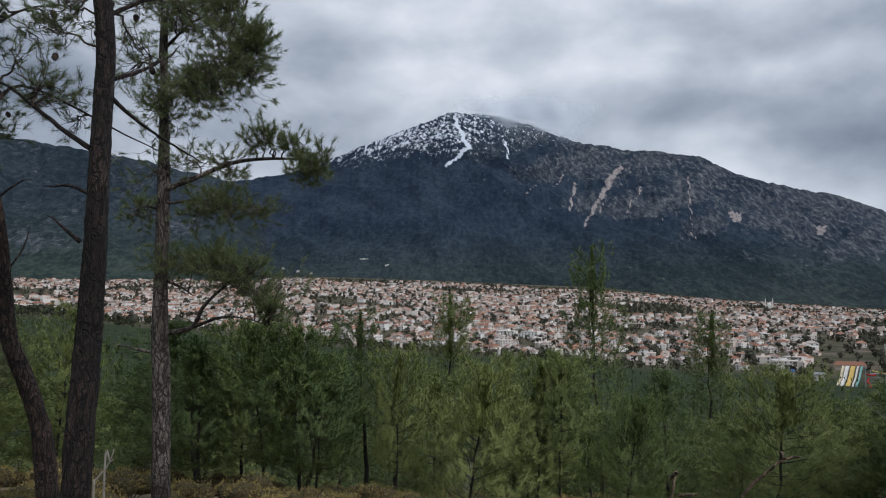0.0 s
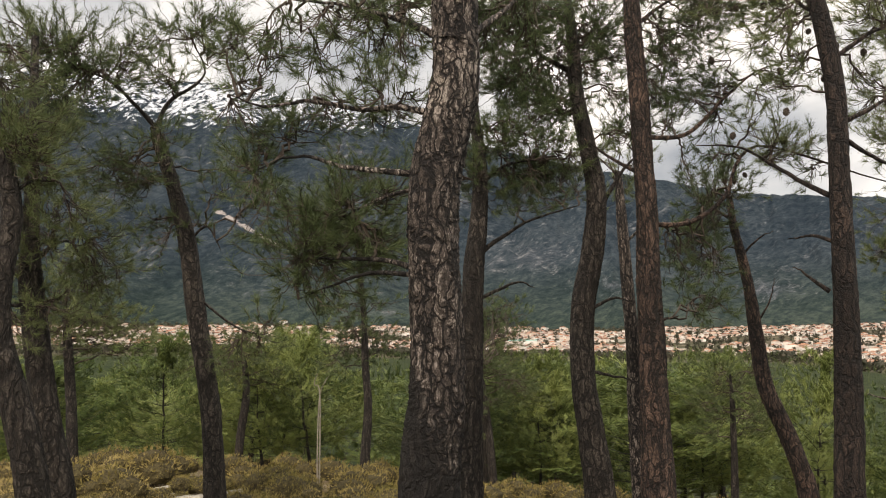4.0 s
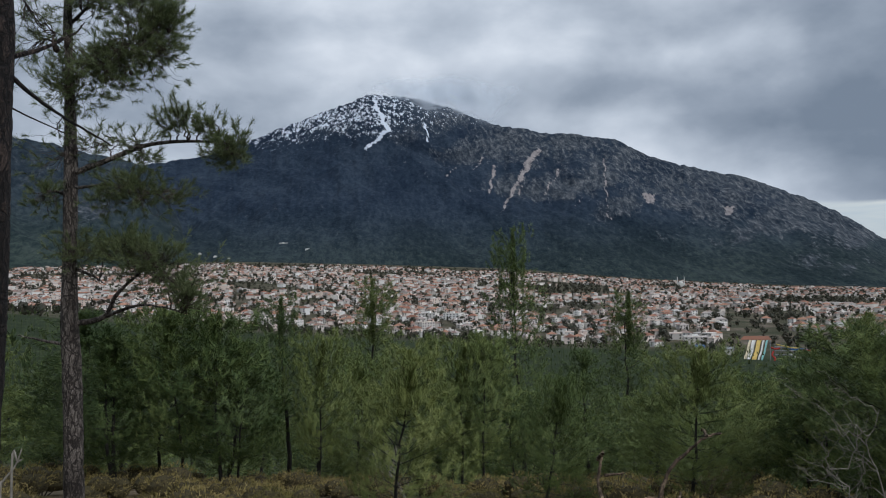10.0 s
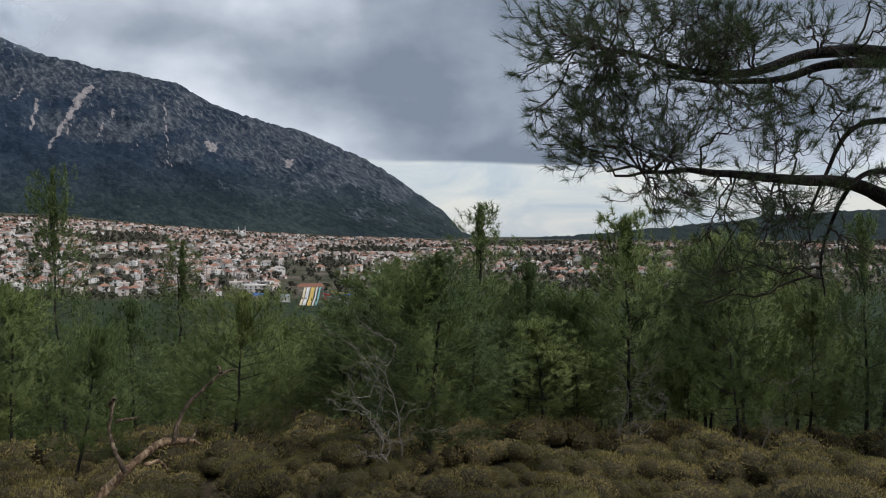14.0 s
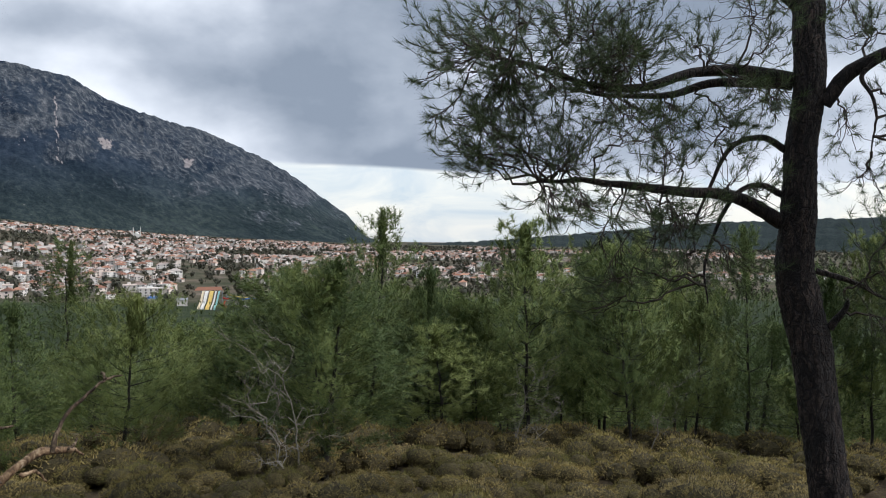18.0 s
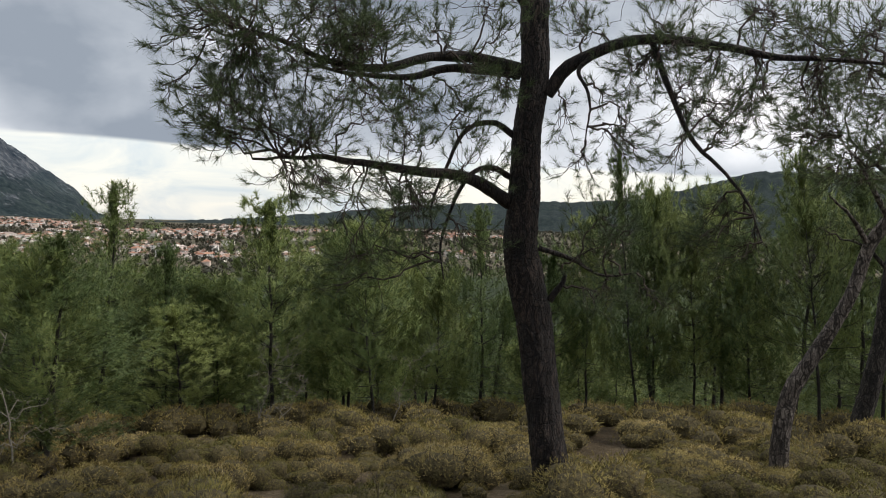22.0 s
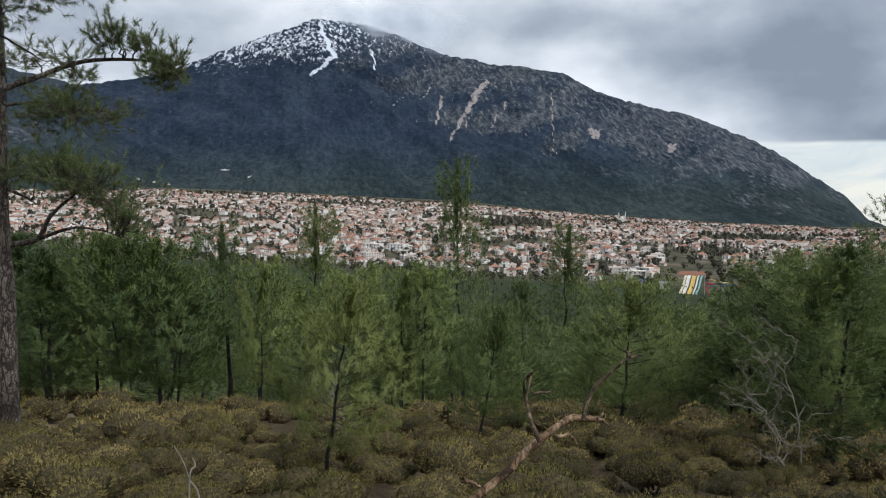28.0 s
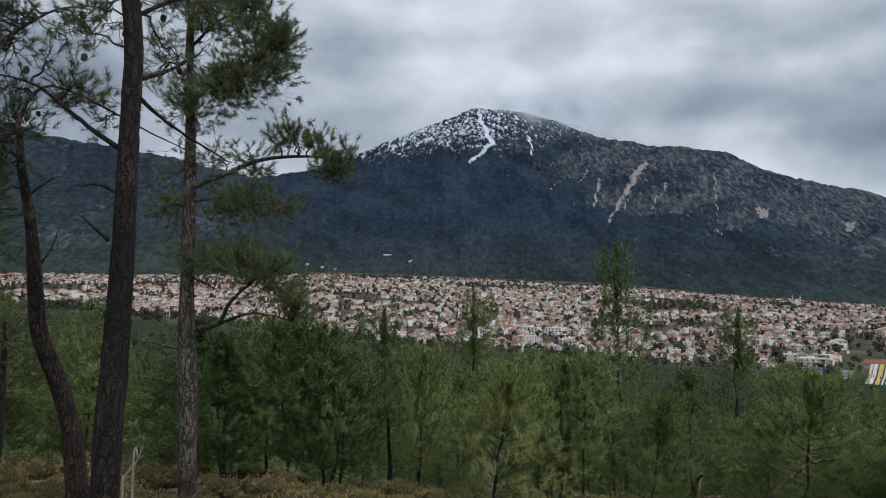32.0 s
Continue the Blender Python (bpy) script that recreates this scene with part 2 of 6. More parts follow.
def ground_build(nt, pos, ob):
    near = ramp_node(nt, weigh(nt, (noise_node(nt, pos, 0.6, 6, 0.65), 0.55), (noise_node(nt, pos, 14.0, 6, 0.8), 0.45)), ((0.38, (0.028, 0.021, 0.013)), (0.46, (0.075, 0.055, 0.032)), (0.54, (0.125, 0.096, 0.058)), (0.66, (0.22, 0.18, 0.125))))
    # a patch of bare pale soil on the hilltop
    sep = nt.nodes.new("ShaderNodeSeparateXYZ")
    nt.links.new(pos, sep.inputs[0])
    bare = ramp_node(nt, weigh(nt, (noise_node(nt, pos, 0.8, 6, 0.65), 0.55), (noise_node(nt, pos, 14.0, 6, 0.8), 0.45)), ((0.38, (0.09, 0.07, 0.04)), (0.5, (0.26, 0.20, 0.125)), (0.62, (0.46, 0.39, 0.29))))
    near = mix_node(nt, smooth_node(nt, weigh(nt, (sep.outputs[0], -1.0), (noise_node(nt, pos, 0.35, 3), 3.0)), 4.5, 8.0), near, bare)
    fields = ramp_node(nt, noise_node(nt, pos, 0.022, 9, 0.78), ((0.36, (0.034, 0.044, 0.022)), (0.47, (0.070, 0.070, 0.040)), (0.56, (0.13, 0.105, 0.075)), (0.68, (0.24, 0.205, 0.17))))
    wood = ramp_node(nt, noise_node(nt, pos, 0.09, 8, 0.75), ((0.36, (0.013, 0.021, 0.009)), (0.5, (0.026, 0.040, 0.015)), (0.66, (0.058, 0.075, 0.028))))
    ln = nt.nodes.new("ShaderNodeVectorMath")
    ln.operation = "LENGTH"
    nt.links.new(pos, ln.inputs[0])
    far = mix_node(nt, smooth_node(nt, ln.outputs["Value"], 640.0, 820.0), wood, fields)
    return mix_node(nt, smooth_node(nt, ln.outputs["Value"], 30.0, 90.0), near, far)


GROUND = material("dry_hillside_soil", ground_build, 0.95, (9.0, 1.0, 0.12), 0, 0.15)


def mountain_mat(name, upper, lower, bare):
    """Forest in two heights, rock with bushes, stone runs and snow; colours as (dark, mid, light), blued for distance
    haze.
    """
    def build(nt, pos, ob):
        n1 = noise_node(nt, stretched(nt, pos, (1, 0.5, 1)), 0.004, 8, 0.62)
        n2 = noise_node(nt, stretched(nt, pos, (1, 0.30, 0.60)), 0.046, 10, 0.78, 0.0)
        n3 = noise_node(nt, stretched(nt, pos, (1, 0.38, 0.8)), 0.055, 7, 0.8)
        sep = nt.nodes.new("ShaderNodeSeparateXYZ")
        nt.links.new(pos, sep.inputs[0])
        mixed = weigh(nt, (n1, 0.35), (n3, 0.65))
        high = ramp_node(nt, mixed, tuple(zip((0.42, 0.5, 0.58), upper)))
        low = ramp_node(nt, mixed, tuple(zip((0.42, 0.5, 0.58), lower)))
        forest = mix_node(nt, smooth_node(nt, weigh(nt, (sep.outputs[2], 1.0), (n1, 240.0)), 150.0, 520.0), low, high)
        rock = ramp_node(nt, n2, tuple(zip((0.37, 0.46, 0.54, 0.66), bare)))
        rag = math_node(nt, "SUBTRACT", n2, 0.5)
        rag3 = math_node(nt, "SUBTRACT", n3, 0.5)
        col = mix_node(nt, smooth_node(nt, weigh(nt, (attribute(nt, "rock"), 1.0), (rag, 1.7), (rag3, 1.6)), 0.30, 0.78), forest, rock)
        stones = ramp_node(nt, n3, ((0.3, (0.17, 0.150, 0.150)), (0.7, (0.44, 0.40, 0.39))))
        col = mix_node(nt, smooth_node(nt, weigh(nt, (attribute(nt, "scree"), 1.0), (rag, 2.4), (rag3, 1.2)), 0.36, 0.66), col, stones)
        white = math_node(nt, "MULTIPLY", smooth_node(nt, attribute(nt, "snow"), 0.04, 0.22), smooth_node(nt, weigh(nt, (attribute(nt, "snow"), 1.0), (rag, 2.2), (rag3, 2.6)), 0.52, 0.66))
        return mix_node(nt, white, col, (0.66, 0.71, 0.79))
    return material(name, build, 0.95, (0.05, 0.9, 12.0), 0, 0.1)


# the blue cast of these forest and rock colours is painted distance haze
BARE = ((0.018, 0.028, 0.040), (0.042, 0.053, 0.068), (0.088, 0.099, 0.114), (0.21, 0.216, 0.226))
MOUNTAIN = mountain_mat("hazed_mountain_forest_and_rock", ((0.013, 0.023, 0.042), (0.023, 0.037, 0.060), (0.040, 0.057, 0.082)), ((0.013, 0.023, 0.028), (0.026, 0.040, 0.043), (0.052, 0.070, 0.065)), BARE)
MOUNTAIN_LEFT = mountain_mat("hazed_wooded_ridge_and_cliffs", ((0.014, 0.024, 0.036), (0.027, 0.041, 0.054), (0.050, 0.066, 0.080)), ((0.015, 0.027, 0.026), (0.031, 0.048, 0.043), (0.064, 0.084, 0.066)), BARE)
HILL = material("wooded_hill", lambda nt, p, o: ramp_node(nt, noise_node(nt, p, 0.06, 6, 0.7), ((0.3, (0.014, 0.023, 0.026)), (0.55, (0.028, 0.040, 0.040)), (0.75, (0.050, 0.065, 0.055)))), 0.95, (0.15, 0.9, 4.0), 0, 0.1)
WALL = material("painted_render", lambda nt, p, o: ramp_node(nt, math_node(nt, "FRACT", weigh(nt, (island(nt), 3.0), (info(nt), 7.0))), ((0.0, (0.68, 0.56, 0.47)), (0.2, (0.86, 0.84, 0.81)), (0.4, (0.76, 0.58, 0.48)), (0.55, (0.87, 0.86, 0.84)), (0.7, (0.62, 0.57, 0.53)), (0.85, (0.86, 0.82, 0.77)), (1.0, (0.52, 0.48, 0.44)))), 0.85)
ROOF = material("clay_roof_tiles", lambda nt, p, o: ramp_node(nt, math_node(nt, "FRACT", weigh(nt, (island(nt), 3.0), (info(nt), 7.0))), ((0.0, (0.18, 0.095, 0.070)), (0.3, (0.33, 0.155, 0.10)), (0.5, (0.46, 0.25, 0.165)), (0.7, (0.25, 0.165, 0.130)), (1.0, (0.50, 0.45, 0.42)))), 0.85)
TREE_GREY = needles_mat("bare_and_evergreen_trees", (0.024, 0.034, 0.020), (0.055, 0.056, 0.036), (0.125, 0.104, 0.078))


def plain_paint(name, col, rough=0.6):
    return material(name, lambda nt, p, o: ramp_node(nt, noise_node(nt, o, 0.8, 5, 0.6), ((0.3, tuple(c * 0.8 for c in col)), (0.7, col))), rough)


WHITE, YELLOW, TEAL = plain_paint("white_plaster", (0.78, 0.76, 0.72)), plain_paint("yellow_plastic", (0.72, 0.52, 0.16)), plain_paint("teal_plastic", (0.30, 0.56, 0.54))
RED, BLUE, STEEL = plain_paint("red_plastic", (0.50, 0.05, 0.04)), plain_paint("blue_plastic", (0.05, 0.16, 0.45)), plain_paint("grey_steel", (0.30, 0.31, 0.32))
CREAM, TURQ = plain_paint("cream_plastic", (0.78, 0.68, 0.50)), plain_paint("turquoise_paint", (0.20, 0.55, 0.50))
PANE = material("dark_window", lambda nt, p, o: (0.03, 0.035, 0.045), 0.25)


# ---- geometry helpers ----
class Geo:
    """Collects vertices, triangles and quads, with a material slot for each batch of faces."""

    def __init__(self):
        self.v, self.f, self.n = [], [], 0

    def add(self, v, faces, slot=0):
        v = np.asarray(v, np.float32).reshape(-1, 3)
        faces = np.asarray(faces, np.int32)
        if len(v) and len(faces):
            self.v.append(v)
            self.f.append((faces + self.n, slot))
            self.n += len(v)

    def mesh(self, name, mats, smooth=False):
        me = bpy.data.meshes.new(name)
        co = np.concatenate(self.v)
        me.vertices.add(len(co))
        me.vertices.foreach_set("co", co.ravel())
        size = np.concatenate([np.full(len(f), f.shape[1], np.int32) for f, s in self.f])
        slot = np.concatenate([np.full(len(f), s, np.int32) for f, s in self.f])
        idx = np.concatenate([f.ravel() for f, s in self.f]).astype(np.int32)
        me.loops.add(len(idx))
        me.loops.foreach_set("vertex_index", idx)
        me.polygons.add(len(size))
        me.polygons.foreach_set("loop_start", np.concatenate([[0], np.cumsum(size)[:-1]]).astype(np.int32))
        me.polygons.foreach_set("loop_total", size)
        me.polygons.foreach_set("material_index", slot)
        me.polygons.foreach_set("use_smooth", np.full(len(size), smooth))
        me.update(calc_edges=True)
        for m in mats:
            me.materials.append(m)
        return me

    def arrays(self):
        return np.concatenate(self.v), self.f


def part(name, geo, mats, parent=None, label="", smooth=False):
    me = geo if isinstance(geo, bpy.types.Mesh) else geo.mesh(name, mats if isinstance(mats, (list, tuple)) else [mats], smooth)
    ob = new(name, me)
    if parent:
        ob.parent = parent
    return tagged(ob, label)


def tube(geo, pts, radii, sides=7, slot=0, rough=0.0, rng=None):
    pts, radii = np.asarray(pts, float), np.asarray(radii, float)
    tang = np.gradient(pts, axis=0)
    tang /= np.linalg.norm(tang, axis=1, keepdims=True) + 1e-9
    mean = np.abs(tang).mean(0)
    ref = np.eye(3)[np.argmin(mean)]
    a = np.cross(tang, ref)
    a /= np.linalg.norm(a, axis=1, keepdims=True) + 1e-9
    b = np.cross(tang, a)
    ang = np.arange(sides) * 2 * math.pi / sides
    rr = np.repeat(radii[:, None], sides, 1)
    if rough and rng is not None:
        rr = rr * (1 + rough * rng.uniform(-1, 1, rr.shape))
    v = pts[:, None] + rr[..., None] * (np.cos(ang)[None, :, None] * a[:, None] + np.sin(ang)[None, :, None] * b[:, None])
    n = len(pts)
    i, j = np.meshgrid(np.arange(n - 1), np.arange(sides), indexing="ij")
    k = (j + 1) % sides
    q = np.stack([i * sides + j, i * sides + k, (i + 1) * sides + k, (i + 1) * sides + j], -1).reshape(-1, 4)
    geo.add(v.reshape(-1, 3), q, slot)


def bend(p0, p1, n, wob, rng, lift=0.0):
    """A wavy line of n points from p0 to p1."""
    p0, p1 = np.asarray(p0, float), np.asarray(p1, float)
    t = np.linspace(0, 1, n)[:, None]
    L = np.linalg.norm(p1 - p0)
    w = np.cumsum(rng.normal(0, 1, (n, 3)), 0)
    w = w - (w[0] + (w[-1] - w[0]) * t)
    out = p0 + (p1 - p0) * t + w * wob * L / math.sqrt(n)
    out[:, 2] += lift * L * np.sin(t[:, 0] * math.pi)
    return out


def spline(pts, n):
    """n points on a smooth line through the given ones."""
    P = np.asarray(pts, float)
    P = np.vstack([2 * P[0] - P[1], P, 2 * P[-1] - P[-2]])
    out = []
    for u in np.linspace(0, len(P) - 3 - 1e-6, n):
        k = int(u)
        t = u - k
        a, b, c, d = P[k:k + 4]
        out.append(0.5 * (2 * b + (c - a) * t + (2 * a - 5 * b + 4 * c - d) * t * t + (3 * b - a - 3 * c + d) * t ** 3))
    return np.array(out)


def along(line, t):
    """The points at shares t (0 to 1) of a line of points."""
    s = np.linspace(0, 1, len(line))
    return np.stack([np.interp(t, s, line[:, q]) for q in range(3)], -1)


def needles(geo, C, D, length, k, width, spread, rng, slot=0):
    """k needles from each point of C, fanning round the directions D."""
    C, D = np.asarray(C, float), np.asarray(D, float)
    if not len(C):
        return
    n = len(C)
    D = D / (np.linalg.norm(D, axis=1, keepdims=True) + 1e-9)
    d = D[:, None] + rng.normal(0, spread, (n, k, 3))
    d /= np.linalg.norm(d, axis=2, keepdims=True) + 1e-9
    side = np.cross(d, rng.normal(0, 1, (n, k, 3)))
    side /= np.linalg.norm(side, axis=2, keepdims=True) + 1e-9
    L = length * rng.uniform(0.7, 1.15, (n, k, 1))
    base = C[:, None] - D[:, None] * length * 0.35 * rng.uniform(0, 1, (n, k, 1))
    v = np.stack([base - side * width / 2, base + side * width / 2, base + d * L], 2).reshape(-1, 3)
    geo.add(v, np.arange(len(v)).reshape(-1, 3), slot)


def foliage_mesh(name, geo, mats, mid, flat=0.45, only=None):
    """Mesh of loose needles whose normals lean outward from the middle of the crown, so that it shades as one soft mass."""
    v, faces = geo.arrays()
    v = v.astype(float)
    nrm = np.zeros_like(v)
    for f, s in faces:
        if f.shape[1] != 3 or (only is not None and s != only):
            continue
        a, b, c = v[f[:, 0]], v[f[:, 1]], v[f[:, 2]]
        fn = np.cross(b - a, c - a)
        fn /= np.linalg.norm(fn, axis=1, keepdims=True) + 1e-12
        out = (a + b + c) / 3 - (mid[f[:, 0]] if mid.ndim == 2 else mid)
        out /= np.linalg.norm(out, axis=1, keepdims=True) + 1e-9
        back = (fn * out).sum(1) < 0
        fn[back] *= -1
        f[back] = f[back][:, [0, 2, 1]]
        n = fn * flat + out
        n /= np.linalg.norm(n, axis=1, keepdims=True)
        for q in range(3):
            nrm[f[:, q]] = n
    me = geo.mesh(name, mats, smooth=only is None)
    if only is not None:
        slot = np.concatenate([np.full(len(f), s) for f, s in faces])
        me.polygons.foreach_set("use_smooth", slot == only)
    me.normals_split_custom_set_from_vertices(nrm.tolist())
    return me


def scatter(geo, template, M):
    """Adds one copy of a template Geo for each 4 x 4 matrix of M."""
    v, faces = template.arrays()
    M = np.asarray(M, float)
    if not len(M):
        return
    w = np.einsum("nij,vj->nvi", M[:, :3, :3], v) + M[:, None, :3, 3]
    step = (len(v) * np.arange(len(M)) + geo.n).astype(np.int32)
    geo.v.append(w.reshape(-1, 3).astype(np.float32))
    for f, s in faces:
        geo.f.append(((f[None] + step[:, None, None]).reshape(-1, f.shape[1]), s))
    geo.n += len(v) * len(M)


def placed(x, y, z, turn, sx, sy, sz):
    M = np.zeros((len(x), 4, 4))
    c, s = np.cos(turn), np.sin(turn)
    M[:, 0, 0], M[:, 0, 1], M[:, 1, 0], M[:, 1, 1], M[:, 2, 2] = c * sx, -s * sy, s * sx, c * sy, sz
    M[:, 0, 3], M[:, 1, 3], M[:, 2, 3], M[:, 3, 3] = x, y, z, 1
    return M


def polar(az, r):
    """Degrees (left positive) and metres to x, y."""
    a = np.radians(az)
    return -np.sin(a) * r, np.cos(a) * r


def smoothstep(x, a, b):
    t = np.clip((np.asarray(x, float) - a) / (b - a), 0, 1)
    return t * t * (3 - 2 * t)


def fbm(x, y, octaves, seed):
    """Smooth noise in about -1..1 from sums of turned, warped sine waves."""
    rng = np.random.default_rng(seed)
    out, amp, tot, fr = 0, 1.0, 0, 1.0
    for o in range(octaves):
        for k in range(3):
            a, p, q = rng.uniform(0, 2 * math.pi, 3)
            out = out + amp * np.sin(fr * (x * math.cos(a) + y * math.sin(a)) * rng.uniform(0.8, 1.25) + p + 1.3 * np.sin(fr * 0.6 * (y * math.cos(a) - x * math.sin(a)) + q))
            tot += amp
        amp *= 0.55
        fr *= 2.03
    return out / tot * 1.8


# ---- ground ----
BEAR = (-120, -80, -62, -43, -36, -27, -20, -10, 0, 9, 16, 26, 45, 61, 90, 130)
NEAR_EL = (-3.5, -3.6, -3.8, -4.2, -4.4, -4.9, -4.4, -4.0, -3.2, -2.5, -1.6, -0.3, 0.1, 0.7, 0.8, -3.0)
FAR_EL = (-0.9, -0.9, -0.8, -0.75, -0.7, -0.3, 0.15, 1.05, 1.55, 1.8, 1.8, 1.8, 2.2, 2.7, 2.7, 0.0)
NEAR_R = (850, 850, 850, 780, 730, 680, 730, 800, 850, 930, 1030, 1230, 1350, 1420, 1420, 1170)


def ground_z(x, y):
    """Hilltop round the camera, slope falling to the near edge of the town, then the plain rising to the mountains."""
    x, y = np.asarray(x, float), np.asarray(y, float)
    r = np.maximum(np.hypot(x, y), 0.01)
    az = np.degrees(np.arctan2(-x, y))
    s = np.interp(az, (-120, -80, -48, -22, -8, 5, 28, 45, 56, 70, 120), (0.10, 0.145, 0.17, 0.15, 0.165, 0.155, 0.105, 0.075, 0.05, 0.02, 0.02))
    near = -s * np.minimum(r, 18) * smoothstep(r, 0.0, 5.0) + 0.06 * fbm(x * 1.1, y * 1.1, 3, 5) * smoothstep(r, 1.5, 4)
    z18 = -s * 18
    rn = np.interp(az, BEAR, NEAR_R)
    zn, zf = EYE + rn * np.tan(np.radians(np.interp(az, BEAR, NEAR_EL))), EYE + 2800 * np.tan(np.radians(np.interp(az, BEAR, FAR_EL)))
    t = np.clip((r - 18) / (rn - 18), 0, 1)
    slope = z18 + (zn - z18) * t - 0.17 * np.minimum(r - 18, 34) * (1 - smoothstep(r, 60, 400)) - 5.0 * np.sin(math.pi * np.sqrt(t)) * smoothstep(r, 18, 60)
    plain = zn + (zf - zn) * np.clip((r - rn) / (2800 - rn), 0, 1.2)
    z = np.where(r < 18, near, np.where(r < rn, slope, plain))
    return z + smoothstep(r, 60, 160) * (1 - smoothstep(r, 400, 600)) * 1.5 * fbm(x * 0.02, y * 0.02, 3, 9)


def make_ground():
    az = np.radians(np.arange(0, 360, 1.5))
    r = np.concatenate([[0.05], np.geomspace(0.6, 4900, 150)])
    R, A = np.meshgrid(r, az, indexing="ij")
    X, Y = -np.sin(A) * R, np.cos(A) * R
    g = Geo()
    n, m = len(r), len(az)
    i, j = np.meshgrid(np.arange(n - 1), np.arange(m), indexing="ij")
    k = (j + 1) % m
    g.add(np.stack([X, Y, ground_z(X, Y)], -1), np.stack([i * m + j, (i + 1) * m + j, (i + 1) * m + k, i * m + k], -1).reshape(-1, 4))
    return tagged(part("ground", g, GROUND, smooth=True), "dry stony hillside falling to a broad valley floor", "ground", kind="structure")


make_ground()


# ---- mountains ----
RELIEF = {}


def massif(name, label, az0, az1, step, r0, r1, rows, sky_az, sky_el, foot_az, foot_el, mat, seed, gully, masks=None, curve=0.9):
    """A mountain whose skyline rises to sky_el degrees over the eye, built as one relief between foot and ridge."""
    az = np.arange(az0, az1, step)
    u = np.linspace(0, 1.12, rows)
    sky = np.interp(az, sky_az, sky_el)
    sky = sky + 0.07 * fbm(az * 2.2, az * 0.3, 4, seed) + 0.05 * fbm(az * 9, az * 0.2, 3, seed + 1)
    foot = np.interp(az, foot_az, foot_el)
    A, U = np.meshgrid(az, u, indexing="ij")
    R = r0 + (r1 + 180 * fbm(A * 0.12, A * 0, 2, seed + 2) - r0) * U
    X, Y = polar(A, R)
    e0, e1 = np.tan(np.radians(foot))[:, None], np.tan(np.radians(sky))[:, None]
    e = e0 + (e1 - e0) * np.where(U <= 1, np.clip(U, 0, 1) ** curve, 1 - (U - 1) * 3)
    w = X * 0.0050 + Y * 0.0022 + 1.1 * fbm(X * 0.002, Y * 0.002, 2, seed + 7)
    rid = 1 - np.abs(fbm(w + 0.002 * Y, Y * 0.0012, 4, seed + 3))
    rid2 = 1 - np.abs(fbm(X * 0.013 + 0.6 * rid, Y * 0.006, 4, seed + 5))
    rel = (rid - 0.55 + 0.35 * (rid2 - 0.55)) * gully * np.sin(np.pi * np.clip(U, 0, 1)) ** 0.7 + 0.14 * gully * fbm(X * 0.03, Y * 0.03, 2, seed + 4) * np.clip(U * 3, 0, 1)
    e = e + rel * (e1 - e0)
    top = e.max(axis=1, keepdims=True)
    e = e0 + (e - e0) * (e1 - e0) / (top - e0)
    g = Geo()
    n, m = A.shape
    i, j = np.meshgrid(np.arange(n - 1), np.arange(m - 1), indexing="ij")
    g.add(np.stack([X, Y, EYE + e * R], -1), np.stack([i * m + j, i * m + j + 1, (i + 1) * m + j + 1, (i + 1) * m + j], -1).reshape(-1, 4))
    ob = part(name, g, mat, smooth=True)
    E = np.degrees(np.arctan(e))
    RELIEF[name] = (az, E, R)
    for key, val in (masks(A, E, X, Y) if masks else {}).items():
        at = ob.data.attributes.new(key, "FLOAT", "POINT")
        at.data.foreach_set("value", np.clip(val, -2, 2).astype(np.float32).ravel())
    return tagged(ob, label, "mountain", kind="structure")


def streak(A, E, a0, e0, a1, e1, w0, w1):
    """1 on a tapering stripe down the slope, falling off beside it."""
    t = np.clip((E - e0) / (e1 - e0), 0, 1)
    inside = (E <= max(e0, e1) + 0.05) & (E >= min(e0, e1) - 0.05)
    d = np.abs(A - (a0 + (a1 - a0) * t) + 0.07 * np.sin(E * 7 + a0)) / (w0 + (w1 - w0) * t)
    return np.where(inside, np.clip(1.5 - d, 0, 1), 0)


